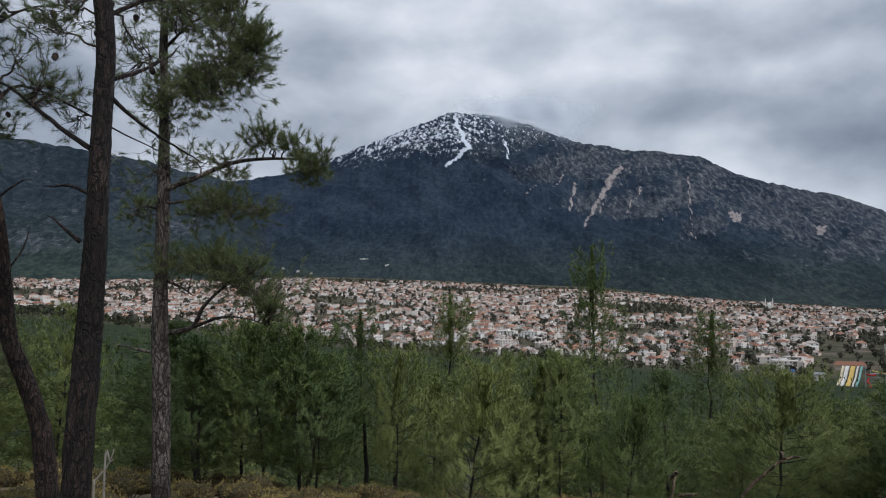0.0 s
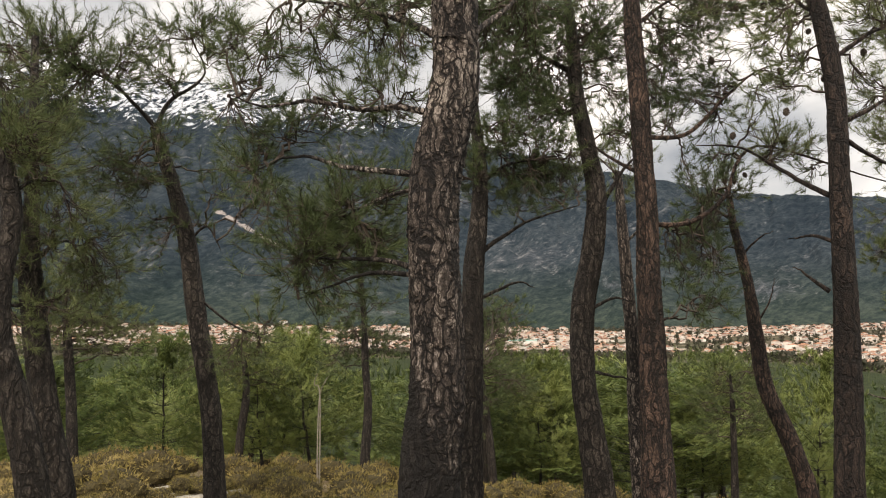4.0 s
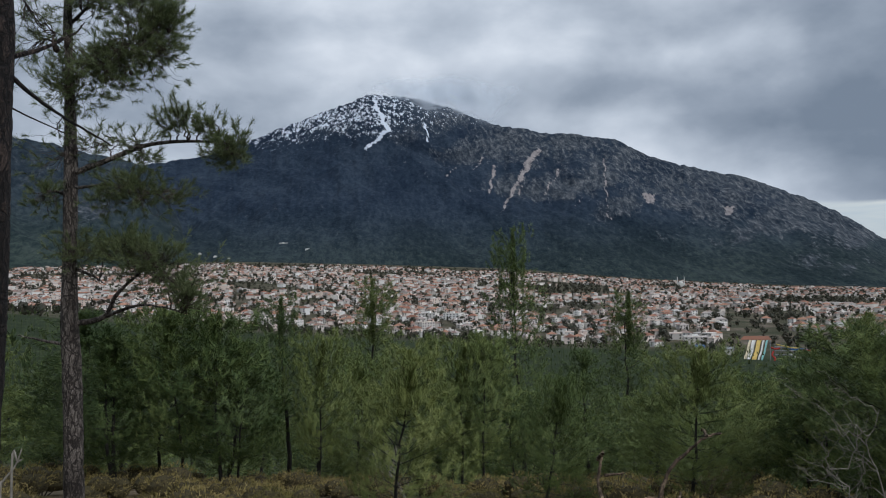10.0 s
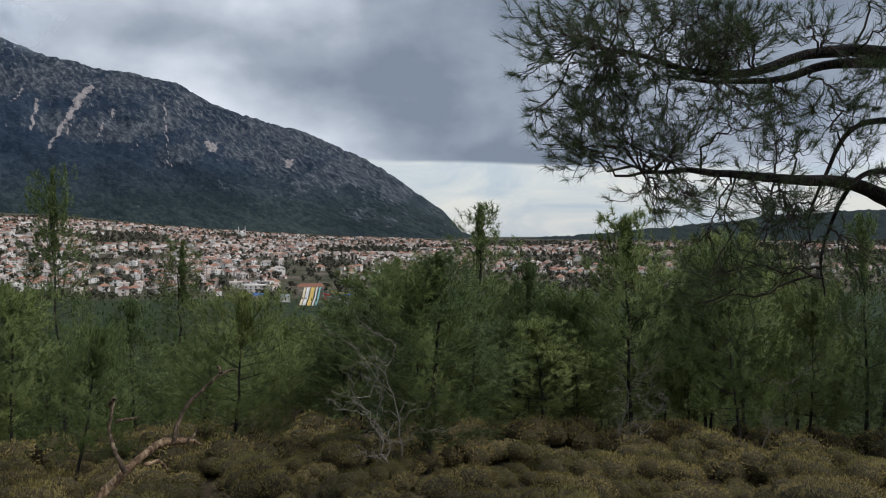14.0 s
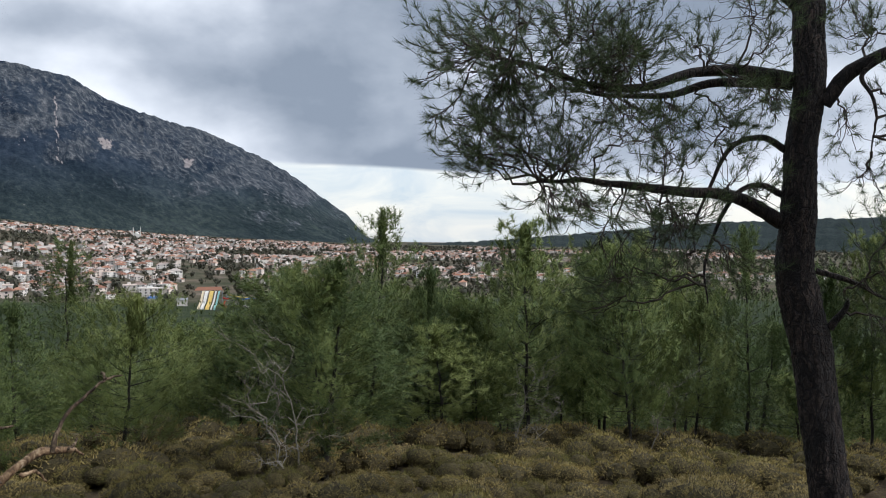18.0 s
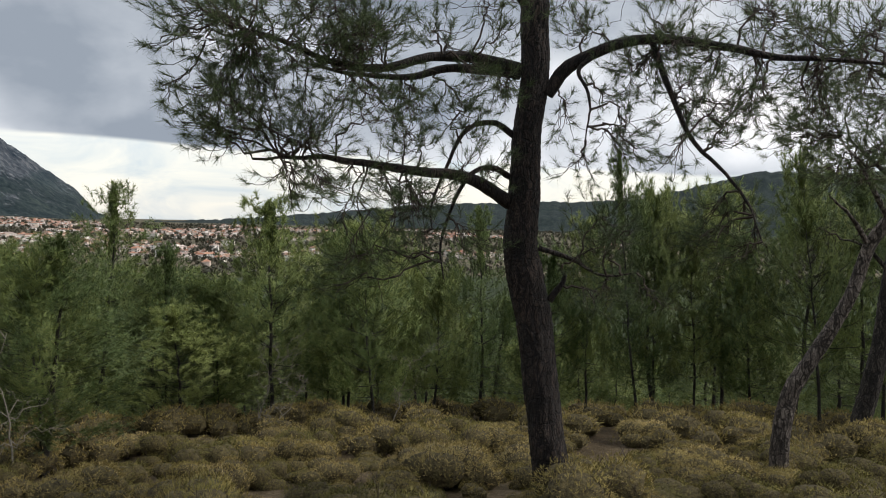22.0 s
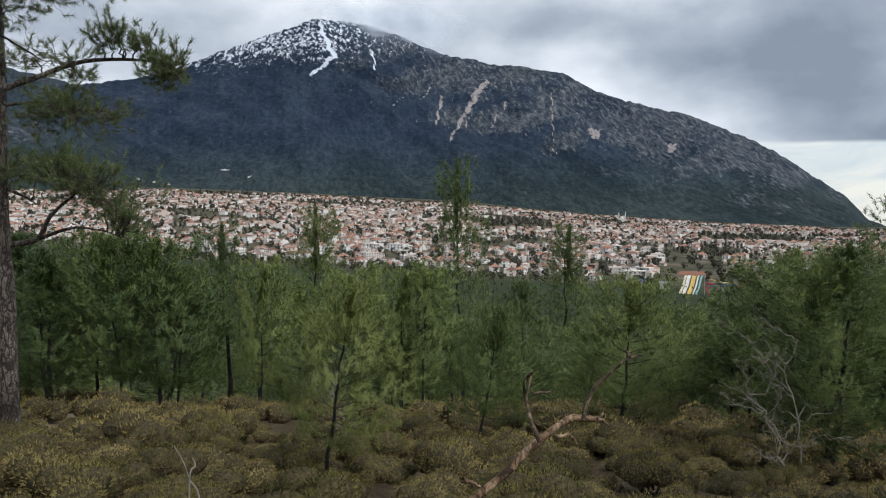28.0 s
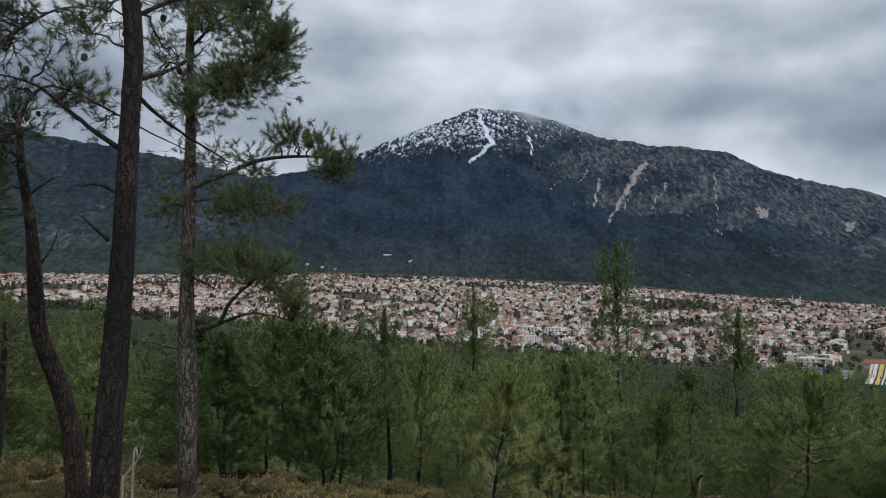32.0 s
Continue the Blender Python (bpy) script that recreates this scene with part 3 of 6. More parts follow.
def main_masks(A, E, X, Y):
    n = fbm(X * 0.004, Y * 0.004, 4, 31)
    line = np.interp(A, (-45, -36, -30, -24, -18, -12, -8, -4, 0, 6, 12, 32), (0.2, 0.5, 1.5, 2.8, 4.3, 5.6, 7.2, 8.6, 9.8, 10.3, 9.6, 9.6))
    patch = fbm(A * 1.1 + 0.6 * E, E * 1.6, 4, 37)
    rock = smoothstep(E + 0.9 * n + 1.1 * patch, line - 1.0, line + 2.0) * np.interp(A, (-30, -20, -9, -2), (0.74, 0.66, 0.62, 0.40)) + 0.22 * patch * smoothstep(E, line - 2.5, line) - 0.05
    low = np.interp(A, (-4, 3, 7, 11), (9.5, 9.3, 8.7, 8.0))
    snow = smoothstep(E + 0.35 * n, low, low + 2.4) * np.interp(A, (-14, -9.5, -5, -2, 2, 6, 9, 13), (0, 0.14, 0.30, 0.47, 0.56, 0.60, 0.52, 0.1))
    for s in ((-0.6, 13.0, -1.6, 10.9, 0.10, 0.20), (-1.6, 11.0, 0.3, 9.4, 0.22, 0.10), (-4.2, 11.3, -4.4, 10.2, 0.06, 0.06)):
        snow = np.maximum(snow, streak(A, E, *s))
    scree = 0 * A
    for s in ((-12.0, 9.4, -11.0, 8.0, 0.34, 0.28), (-11.2, 8.2, -9.4, 5.2, 0.26, 0.08), (-9.0, 8.4, -8.6, 6.6, 0.14, 0.1), (-16.5, 8.7, -16.7, 4.9, 0.06, 0.05),
              (-16.6, 4.9, -16.9, 4.5, 0.07, 0.04), (-12.9, 7.2, -12.4, 6.3, 0.08, 0.05), (-19.4, 6.1, -19.5, 5.5, 0.45, 0.3), (-10.9, 6.9, -10.6, 6.4, 0.08, 0.06), (-8.2, 9.0, -7.6, 8.2, 0.10, 0.06), (-6.2, 8.3, -5.6, 7.7, 0.09, 0.05),
              (-13.6, 8.3, -13.1, 7.3, 0.07, 0.05), (-24.6, 5.0, -24.4, 4.5, 0.35, 0.25), (-14.9, 6.0, -14.5, 5.4, 0.06, 0.05)):
        scree = np.maximum(scree, 0.73 * streak(A, E, *s))
    return {"rock": rock, "snow": snow, "scree": scree}


def left_masks(A, E, X, Y):
    n = fbm(X * 0.006, Y * 0.006, 4, 41)
    rock = 0.36 * smoothstep(E + 0.8 * n, 2.6, 5.0) + 0.30 * fbm(A * 0.7 + 0.5 * E, E * 1.1, 4, 43) - 0.16
    for a, e, wa, we, k in ((17.6, 5.3, 1.6, 0.7, 0.75), (27, 4.0, 2.5, 0.9, 0.62), (42, 6.8, 4, 1.2, 0.62)):
        rock = np.maximum(rock, k * np.exp(-((A - a) / wa) ** 2 - ((E - e) / we) ** 2))
    snow = 0.60 * smoothstep(E + 0.5 * n, 14.6, 16.8) * smoothstep(A, 46, 54)
    return {"rock": rock, "snow": snow, "scree": 0.8 * streak(A, E, 64, 10.0, 57.5, 6.4, 0.35, 0.2)}


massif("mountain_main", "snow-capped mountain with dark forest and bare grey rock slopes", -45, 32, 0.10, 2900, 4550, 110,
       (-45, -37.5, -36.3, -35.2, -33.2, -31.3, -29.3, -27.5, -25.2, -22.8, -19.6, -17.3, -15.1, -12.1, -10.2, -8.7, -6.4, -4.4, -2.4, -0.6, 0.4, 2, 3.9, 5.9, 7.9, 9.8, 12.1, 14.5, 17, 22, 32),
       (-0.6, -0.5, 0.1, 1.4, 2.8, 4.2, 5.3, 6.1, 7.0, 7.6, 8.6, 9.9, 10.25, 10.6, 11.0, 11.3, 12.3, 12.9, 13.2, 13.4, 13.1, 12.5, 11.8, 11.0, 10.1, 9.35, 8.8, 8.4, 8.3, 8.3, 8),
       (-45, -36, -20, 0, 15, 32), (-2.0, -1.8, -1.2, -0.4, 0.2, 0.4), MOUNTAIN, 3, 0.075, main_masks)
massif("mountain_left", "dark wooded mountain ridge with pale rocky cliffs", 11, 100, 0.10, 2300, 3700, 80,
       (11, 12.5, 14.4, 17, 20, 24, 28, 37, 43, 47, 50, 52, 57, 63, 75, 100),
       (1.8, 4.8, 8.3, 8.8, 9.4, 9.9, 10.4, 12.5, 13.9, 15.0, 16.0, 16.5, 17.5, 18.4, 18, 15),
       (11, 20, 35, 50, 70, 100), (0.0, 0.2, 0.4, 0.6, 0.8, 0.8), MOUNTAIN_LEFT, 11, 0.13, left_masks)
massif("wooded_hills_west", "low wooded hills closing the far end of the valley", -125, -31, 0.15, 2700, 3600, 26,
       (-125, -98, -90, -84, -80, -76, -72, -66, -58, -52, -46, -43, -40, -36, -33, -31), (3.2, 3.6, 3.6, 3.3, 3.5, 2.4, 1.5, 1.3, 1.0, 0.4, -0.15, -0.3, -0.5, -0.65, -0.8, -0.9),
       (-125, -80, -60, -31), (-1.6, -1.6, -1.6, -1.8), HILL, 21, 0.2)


def summit_cloud():
    """Ragged cloud clinging to the ridge beside the summit."""
    az, el = np.arange(-15, 7, 0.25), np.linspace(9.8, 17.5, 60)
    A, E = np.meshgrid(az, el, indexing="ij")
    R = 3950 + 90 * fbm(A * 0.5, E * 0.5, 3, 61)
    X, Y = polar(A, R)
    g = Geo()
    n, m = A.shape
    i, j = np.meshgrid(np.arange(n - 1), np.arange(m - 1), indexing="ij")
    g.add(np.stack([X, Y, EYE + R * np.tan(np.radians(E))], -1), np.stack([i * m + j, i * m + j + 1, (i + 1) * m + j + 1, (i + 1) * m + j], -1).reshape(-1, 4))
    foot = np.interp(A, (-12, -9, -6, -3, 0, 3), (12.6, 11.3, 11.7, 12.4, 13.4, 14.0)) + 0.35 * fbm(A * 1.4, E * 1.2, 3, 63)
    dens = smoothstep(E, foot - 0.5, foot + 1.6) * (1 - smoothstep(E, 13.0, 15.4)) * np.interp(A, (-14, -9.5, -6, -2, 1, 5), (0, 0.55, 1.0, 0.85, 0.35, 0))
    m = bpy.data.materials.new("cloud_mist")
    m.use_nodes = True
    nt = m.node_tree
    nt.nodes.clear()
    dif, tra, clear, both, mix = (nt.nodes.new("ShaderNode" + k) for k in ("BsdfDiffuse", "BsdfTranslucent", "BsdfTransparent", "AddShader", "MixShader"))
    dif.inputs[0].default_value, tra.inputs[0].default_value = (0.46, 0.50, 0.55, 1), (0.46, 0.50, 0.55, 1)
    nt.links.new(dif.outputs[0], both.inputs[0])
    nt.links.new(tra.outputs[0], both.inputs[1])
    pos = nt.nodes.new("ShaderNodeNewGeometry").outputs["Position"]
    thick = math_node(nt, "MULTIPLY", attribute(nt, "mist"), smooth_node(nt, weigh(nt, (attribute(nt, "mist"), 0.6), (noise_node(nt, pos, 0.006, 5, 0.55), 0.8)), 0.25, 0.80))
    nt.links.new(thick, mix.inputs[0])
    nt.links.new(clear.outputs[0], mix.inputs[1])
    nt.links.new(both.outputs[0], mix.inputs[2])
    nt.links.new(mix.outputs[0], nt.nodes.new("ShaderNodeOutputMaterial").inputs[0])
    ob = part("cloud", g, m, smooth=True)
    at = ob.data.attributes.new("mist", "FLOAT", "POINT")
    at.data.foreach_set("value", dens.astype(np.float32).ravel())
    tagged(ob, "grey ragged cloud clinging to the snowy summit ridge", "cloud", kind="structure")


summit_cloud()


# ---- town ----
def box(x0, y0, z0, x1, y1, z1):
    return [(x0, y0, z0), (x1, y0, z0), (x1, y1, z0), (x0, y1, z0), (x0, y0, z1), (x1, y0, z1), (x1, y1, z1), (x0, y1, z1)]


SIDES = [(0, 1, 5, 4), (1, 2, 6, 5), (2, 3, 7, 6), (3, 0, 4, 7), (4, 5, 6, 7)]


def house_pieces(w, d, h, roof, floors, flat=False, plain=False):
    """The pieces of a house as (name, Geo, material): walls, roof, chimney and each window."""
    x, y = w / 2, d / 2
    out = []
    g = Geo()
    g.add(box(-x, -y, -6, x, y, h), SIDES)
    out.append(("wall", g, WALL))
    g = Geo()
    if flat:
        g.add(box(-x - .25, -y - .25, h, x + .25, y + .25, h + 0.8), SIDES)
        out.append(("parapet", g, WALL))
        g = Geo()
        g.add(box(-x * .3, -y * .3, h + .8, x * .2, y * .3, h + 2.8), SIDES)
        out.append(("stair_head", g, WALL))
    else:
        o = 0.7
        k = max(w - d, 1.5) / 2
        v = [(-x - o, -y - o, h - .1), (x + o, -y - o, h - .1), (x + o, y + o, h - .1), (-x - o, y + o, h - .1), (-k, 0, h + roof), (k, 0, h + roof)]
        g.add(v, [(0, 1, 5, 4), (2, 3, 4, 5), (3, 2, 1, 0)])
        g.add(v, [(1, 2, 5), (3, 0, 4)])
        out.append(("roof", g, ROOF))
        g = Geo()
        g.add(box(k * .4, -.5, h, k * .4 + .9, .5, h + roof + .9), SIDES)
        out.append(("chimney", g, WALL))
    if plain:
        return out[:2]
    fh = h / floors
    for f in range(floors):
        z0, z1 = f * fh + 0.8, f * fh + 2.3
        for c in np.linspace(-x + 1.9, x - 1.9, max(2, int(w / 4.2))):
            g = Geo()
            g.add(box(c - .8, -y - .06, z0, c + .8, -y + .1, z1), SIDES)
            out.append(("window", g, PANE))
        g = Geo()
        g.add(box(-x - .06, -.9, z0, -x + .1, .9, z1), SIDES)
        out.append(("window", g, PANE))
    return out


HOUSES = ((12, 9, 5.8, 2.6, 2), (15, 10, 6.2, 2.8, 2), (11, 10, 8.6, 2.6, 3), (10, 8, 3.4, 2.2, 1), (12, 9, 6.0, 2.0, 2, True), (24, 11, 8.6, 3, 3, True))
TOWN_R = ((-75, -62, -45, -38, -30, -20, -10, 5, 20, 35, 64, 76), (1000, 1000, 900, 1000, 820, 760, 820, 870, 1030, 1280, 1450, 1450),
          (2500, 2600, 2700, 2780, 2840, 2830, 2820, 2820, 2760, 2500, 2250, 2250))
KEEPOFF = (-29.0, -23.5, 640)       # the water park's bearings and outer distance


def town():
    rng = np.random.default_rng(4)
    n = 24000
    az = rng.uniform(-75, 76, n)
    near, far = np.interp(az, TOWN_R[0], TOWN_R[1]), np.interp(az, TOWN_R[0], TOWN_R[2]) * (1 + 0.05 * (fbm(az * 0.8, az * 0.1, 3, 71) - 0.5))
    r = np.sqrt(rng.uniform(0, 1, n) * (far ** 2 - near ** 2) + near ** 2)
    x, y = polar(az, r)
    clear = fbm(x * 0.010, y * 0.010, 3, 8) > np.interp(az, (-75, -62, -45, -34, -28), (0.55, 0.4, 0.15, -0.1, -0.3))
    clear &= ~((az > KEEPOFF[0]) & (az < KEEPOFF[1]) & (r < KEEPOFF[2] + 90))
    clear |= (az > -24) & (r < 1250) & (fbm(x * 0.02, y * 0.02, 2, 58) > -0.25)
    clear &= ~((az < -24) & (r < 1100) & (fbm(x * 0.006, y * 0.006, 2, 18) < -0.45))
    clear &= ~((az > KEEPOFF[0]) & (az < KEEPOFF[1]) & (r < KEEPOFF[2] + 90))
    cell = np.round(x / 16).astype(int) * 100003 + np.round(y / 16).astype(int)
    first = np.zeros(n, bool)
    first[np.unique(cell, return_index=True)[1]] = True
    keep = clear & first
    x, y, r, az = x[keep], y[keep], r[keep], az[keep]
    z = ground_z(x, y)
    kind = rng.choice(len(HOUSES), len(x), p=(0.28, 0.2, 0.16, 0.18, 0.13, 0.05))
    # fronts turned roughly to the south-facing slope, street by street
    turn = np.radians(az) + np.round(1.8 * fbm(x * 0.008, y * 0.008, 2, 28) / 0.5) * 0.5 + rng.normal(0, 0.25, len(x))
    sc = rng.uniform(0.62, 1.0, len(x))
    order = np.argsort(r)
    close = np.zeros(len(x), bool)
    close[order[:230]] = True
    pieces = [house_pieces(*h) for h in HOUSES]
    g = Geo()
    for k, ps in [(q, p) for q, p in enumerate(pieces)] + [(q + 10, house_pieces(*(h if len(h) > 5 else h + (False,)), True)) for q, h in enumerate(HOUSES)]:
        t = Geo()
        for name, pg, mat in ps:
            v, fs = pg.arrays()
            for f, s in fs:
                t.add(v, f, (WALL, ROOF, PANE).index(mat))
                break
            for f, s in fs[1:]:
                t.f.append((f + t.n - len(v), (WALL, ROOF, PANE).index(mat)))
        m = (kind == k % 10) & ~close & ((r > 1350) == (k > 9))
        scatter(g, t, placed(x[m], y[m], z[m], turn[m], sc[m], sc[m], sc[m]))
    tagged(part("town_houses", g, [WALL, ROOF, PANE]), "white and pink houses with red tiled roofs filling the valley", "houses", kind="stuff")
    words = ("two-storey house with pale walls and a red tiled roof", "broad two-storey house with a red tiled roof", "three-storey house with a hipped red roof", "small single-storey house with a red tiled roof",
             "flat-roofed two-storey pale house", "long flat-roofed pale hotel block")
    made = {}
    for i in np.nonzero(close)[0]:
        k = kind[i]
        m = Matrix.Translation((x[i], y[i], z[i])) @ Matrix.Rotation(turn[i], 4, "Z") @ Matrix.Diagonal((sc[i], sc[i], sc[i], 1))
        if k not in made:
            e = new("house")
            for name, pg, mat in pieces[k]:
                part(name, pg, mat, e)
            made[k] = tagged(e, words[k], "house", "houses at the edge of town")
            e.matrix_basis = m
        else:
            copy_thing(made[k], Matrix.Identity(4)).matrix_basis = m


def leafy_clump(rng, n, size, tall=1.0):
    """A loose clump of small leaf faces on a stem, one metre tall."""
    g = Geo()
    d = rng.normal(0, 1, (n, 3))
    d /= np.linalg.norm(d, axis=1, keepdims=True)
    c = d * rng.uniform(0.6, 1.0, (n, 1)) * (0.36 / tall, 0.36 / tall, 0.44) * (1 + 0.25 * rng.normal(0, 1, (n, 1)))
    c[:, 2] += 0.55
    a = np.cross(d, rng.normal(0, 1, (n, 3)))
    a /= np.linalg.norm(a, axis=1, keepdims=True)
    b = np.cross(d, a)
    s = size * rng.uniform(0.6, 1.3, (n, 1))
    v = np.stack([c - a * s, c + a * s * 0.6 + b * s, c + a * s * 0.5 - b * s], 1).reshape(-1, 3)
    g.add(v, np.arange(len(v)).reshape(-1, 3))
    tube(g, [(0, 0, -0.3), (0, 0, 0.5)], [0.03, 0.015], 3)
    return g


def town_trees():
    rng = np.random.default_rng(14)
    kinds = [leafy_clump(rng, 13, 0.26), leafy_clump(rng, 13, 0.25), leafy_clump(rng, 13, 0.24), leafy_clump(rng, 12, 0.17, 2.6)]
    n = 32000
    az = rng.uniform(-90, 80, n)
    r = np.sqrt(rng.uniform(700 ** 2, 2850 ** 2, n))
    x, y = polar(az, r)
    dens = fbm(x * 0.012, y * 0.012, 3, 48)
    k2 = dens > rng.uniform(-1.4, 0.6, n)
    x, y, r = x[k2], y[k2], r[k2]
    n = len(x)
    h = rng.uniform(4, 11, n)
    g = Geo()
    pick = rng.choice(4, n, p=(0.32, 0.3, 0.28, 0.1))
    for k, t in enumerate(kinds):
        m = pick == k
        scatter(g, t, placed(x[m], y[m], ground_z(x[m], y[m]) - 0.3, rng.uniform(0, 6, m.sum()), h[m], h[m], h[m]))
    tagged(part("town_trees", g, TREE_GREY), "dark green garden trees between the houses", "trees", kind="stuff")


town()
town_trees()


def on_plain(az, r, dz=0.0):
    x, y = polar(az, r)
    return Matrix.Translation((x, y, float(ground_z(x, y)) + dz)) @ Matrix.Rotation(radians(az), 4, "Z")


def ring(g, radii, zs, n=12, slot=0):
    tube(g, [(0, 0, z) for z in zs], radii, n, slot)


def mosque():
    e = new("mosque")
    e.matrix_basis = on_plain(-21.35, 2450)
    g = Geo()
    g.add(box(-9, -8, -6, 9, 8, 9), SIDES)
    part("prayer_hall", g, WHITE, e)
    g = Geo()
    ring(g, [6.4 * math.cos(a) for a in np.linspace(0, 1.5, 7)], [9 + 6 * math.sin(a) for a in np.linspace(0, 1.5, 7)], 16)
    part("dome", g, WHITE, e, smooth=True)
    for x in (-9.5, 9.5):
        g = Geo()
        tube(g, [(x, 0, -6), (x, 0, 20), (x, 0, 20.2), (x, 0, 21.2), (x, 0, 21.3), (x, 0, 25), (x, 0, 30)], [1.3, 1.1, 1.9, 1.9, 0.9, 0.9, 0.05], 10)
        part("minaret", g, WHITE, e, smooth=False)
    tagged(e, "white mosque with a dome and two slender minarets", "mosque")


def water_park():
    e = new("water_slides")
    e.matrix_basis = on_plain(-26.2, 600, 0.3)
    for mat, name, x0, w in ((CREAM, "slide_lane", -6.4, 0.75), (WHITE, "slide_lane", -4.0, 1.1), (YELLOW, "slide_lane", -0.6, 1.3), (WHITE, "slide_lane", 2.2, 0.5), (TEAL, "slide_lane", 4.4, 0.55)):
        g = Geo()
        t = np.linspace(0, 1, 14)
        zz = 12.5 - 13 * t + 0.7 * np.sin(t * 9)
        yy = 6 - 16 * t
        xx = x0 - 4.0 * t
        L = np.stack([np.stack([xx - w, yy, zz + .5], 1), np.stack([xx - w, yy, zz], 1), np.stack([xx + w, yy, zz], 1), np.stack([xx + w, yy, zz + .5], 1)], 1)
        i, j = np.meshgrid(np.arange(13), np.arange(3), indexing="ij")
        g.add(L.reshape(-1, 3), np.stack([i * 4 + j, (i + 1) * 4 + j, (i + 1) * 4 + j + 1, i * 4 + j + 1], -1).reshape(-1, 4))
        part(name, g, mat, e, smooth=False)
    for x in (-8, 0, 6):
        g = Geo()
        g.add(box(x - .3, 6, -6, x + .3, 6.6, 12.4), SIDES)
        part("support", g, STEEL, e)
    g = Geo()
    g.add([(-13, 7, 12.8), (7, 7, 12.8), (7, 13, 12.8), (-13, 13, 12.8), (-11, 10, 15.2), (5, 10, 15.2)], [(0, 1, 5, 4), (2, 3, 4, 5)])
    g.add([(-13, 7, 12.8), (7, 7, 12.8), (7, 13, 12.8), (-13, 13, 12.8), (-11, 10, 15.2), (5, 10, 15.2)], [(1, 2, 5), (3, 0, 4)])
    part("canopy_roof", g, ROOF, e)
    tagged(e, "wavy water slides in white, yellow and teal", "water slide")
    e = new("slide_tower")
    e.matrix_basis = on_plain(-27.7, 620)
    for x in (-7, -3, 1, 5):
        for y in (0, 5):
            g = Geo()
            g.add(box(x - .15, y - .15, -6, x + .15, y + .15, 11 if x < 0 else 8), SIDES)
            part("post", g, STEEL, e)
    for z in (3, 6, 8.5):
        g = Geo()
        g.add(box(-7.4, -.3, z, 5.4, 5.3, z + .35), SIDES)
        part("deck", g, STEEL, e)
    for mat, pts_, rad in ((YELLOW, [(-6, 0, 10.6), (-2, -3, 9.8), (3, -4, 8.9), (8, -3, 8.5)], .5), (BLUE, [(0, -3, 8.6), (5, -5, 7.6), (10, -4, 7.9), (14, -2, 7)], .55), (RED, [(9, -3, 8), (13, -4, 7.2), (17, -2, 6.8), (19, 1, 6)], .5),
                           (RED, [(-8, -2, 6), (-9, -4, 3.5), (-7, -6, 1), (-10, -7, -2)], .6), (RED, [(-10, -1, 8.6), (-7, -3, 7.8), (-4, -2, 8.2)], .6), (WHITE, [(2, -4, 5), (5, -6, 3), (9, -5, 1), (7, -7, -2)], .8)):
        g = Geo()
        tube(g, spline(pts_, 16), [rad] * 16, 8)
        part("tube_slide", g, mat, e, smooth=True)
    tagged(e, "steel slide tower with coloured tube slides", "water slide")
    for az, r, w, h, mat, words in ((-22.4, 700, 4, 1.2, BLUE, "low building with a bright blue roof"), (-24.2, 690, 4, 1.2, STEEL, "low grey flat-roofed shed"), (43.6, 1560, 16, 7, TURQ, "pale building with a turquoise roof"), (42.4, 1560, 11, 7, TURQ, "pale hall with a turquoise roof")):
        e = new("low_building")
        e.matrix_basis = on_plain(az, r, 4)
        g = Geo()
        g.add(box(-w, -4, -8, w, 4, h), SIDES)
        part("wall", g, WALL, e)
        g = Geo()
        g.add([(-w - .5, -4.5, h), (w + .5, -4.5, h), (w + .5, 0, h + 1.6), (-w - .5, 0, h + 1.6), (w + .5, 4.5, h), (-w - .5, 4.5, h)], [(0, 1, 2, 3), (3, 2, 4, 5)])
        part("roof", g, mat, e)
        tagged(e, words, "building")


mosque()
water_park()


def hillside_buildings():
    """Isolated white buildings on the lower mountain slopes."""
    for az, el, w, d, h in ((5.7, 3.2, 34, 10, 3), (4.0, 2.8, 26, 9, 2.5), (12.2, 2.75, 18, 12, 5), (14.0, 3.0, 9, 8, 4), (13.2, 2.8, 9, 8, 4), (11.2, 2.5, 12, 9, 5), (10.2, 2.3, 12, 9, 5), (9.3, 2.15, 10, 9, 5),
                            (15.2, 3.2, 9, 9, 4), (16.4, 3.3, 8, 8, 4), (61.4, 2.0, 26, 14, 19), (59.4, 2.1, 24, 14, 19)):
        name = "mountain_main" if az < 13 else "mountain_left"
        baz, bel, br = RELIEF[name]
        col = int(np.argmin(np.abs(baz - az)))
        r = float(br[col, int(np.argmax(bel[col] >= el))])
        x, y = polar(az, r)
        e = new("hillside_building")
        e.matrix_basis = Matrix.Translation((x, y, EYE + r * math.tan(radians(el)))) @ Matrix.Rotation(radians(az), 4, "Z")
        for name, pg, mat in house_pieces(w, d, h, 1.5, max(1, int(h / 3)), h < 8):
            part(name, pg, WHITE if mat is WALL else mat, e)
        tagged(e, "isolated white flat-roofed building on the wooded slope", "building", "white buildings on the mountain slope")


hillside_buildings()


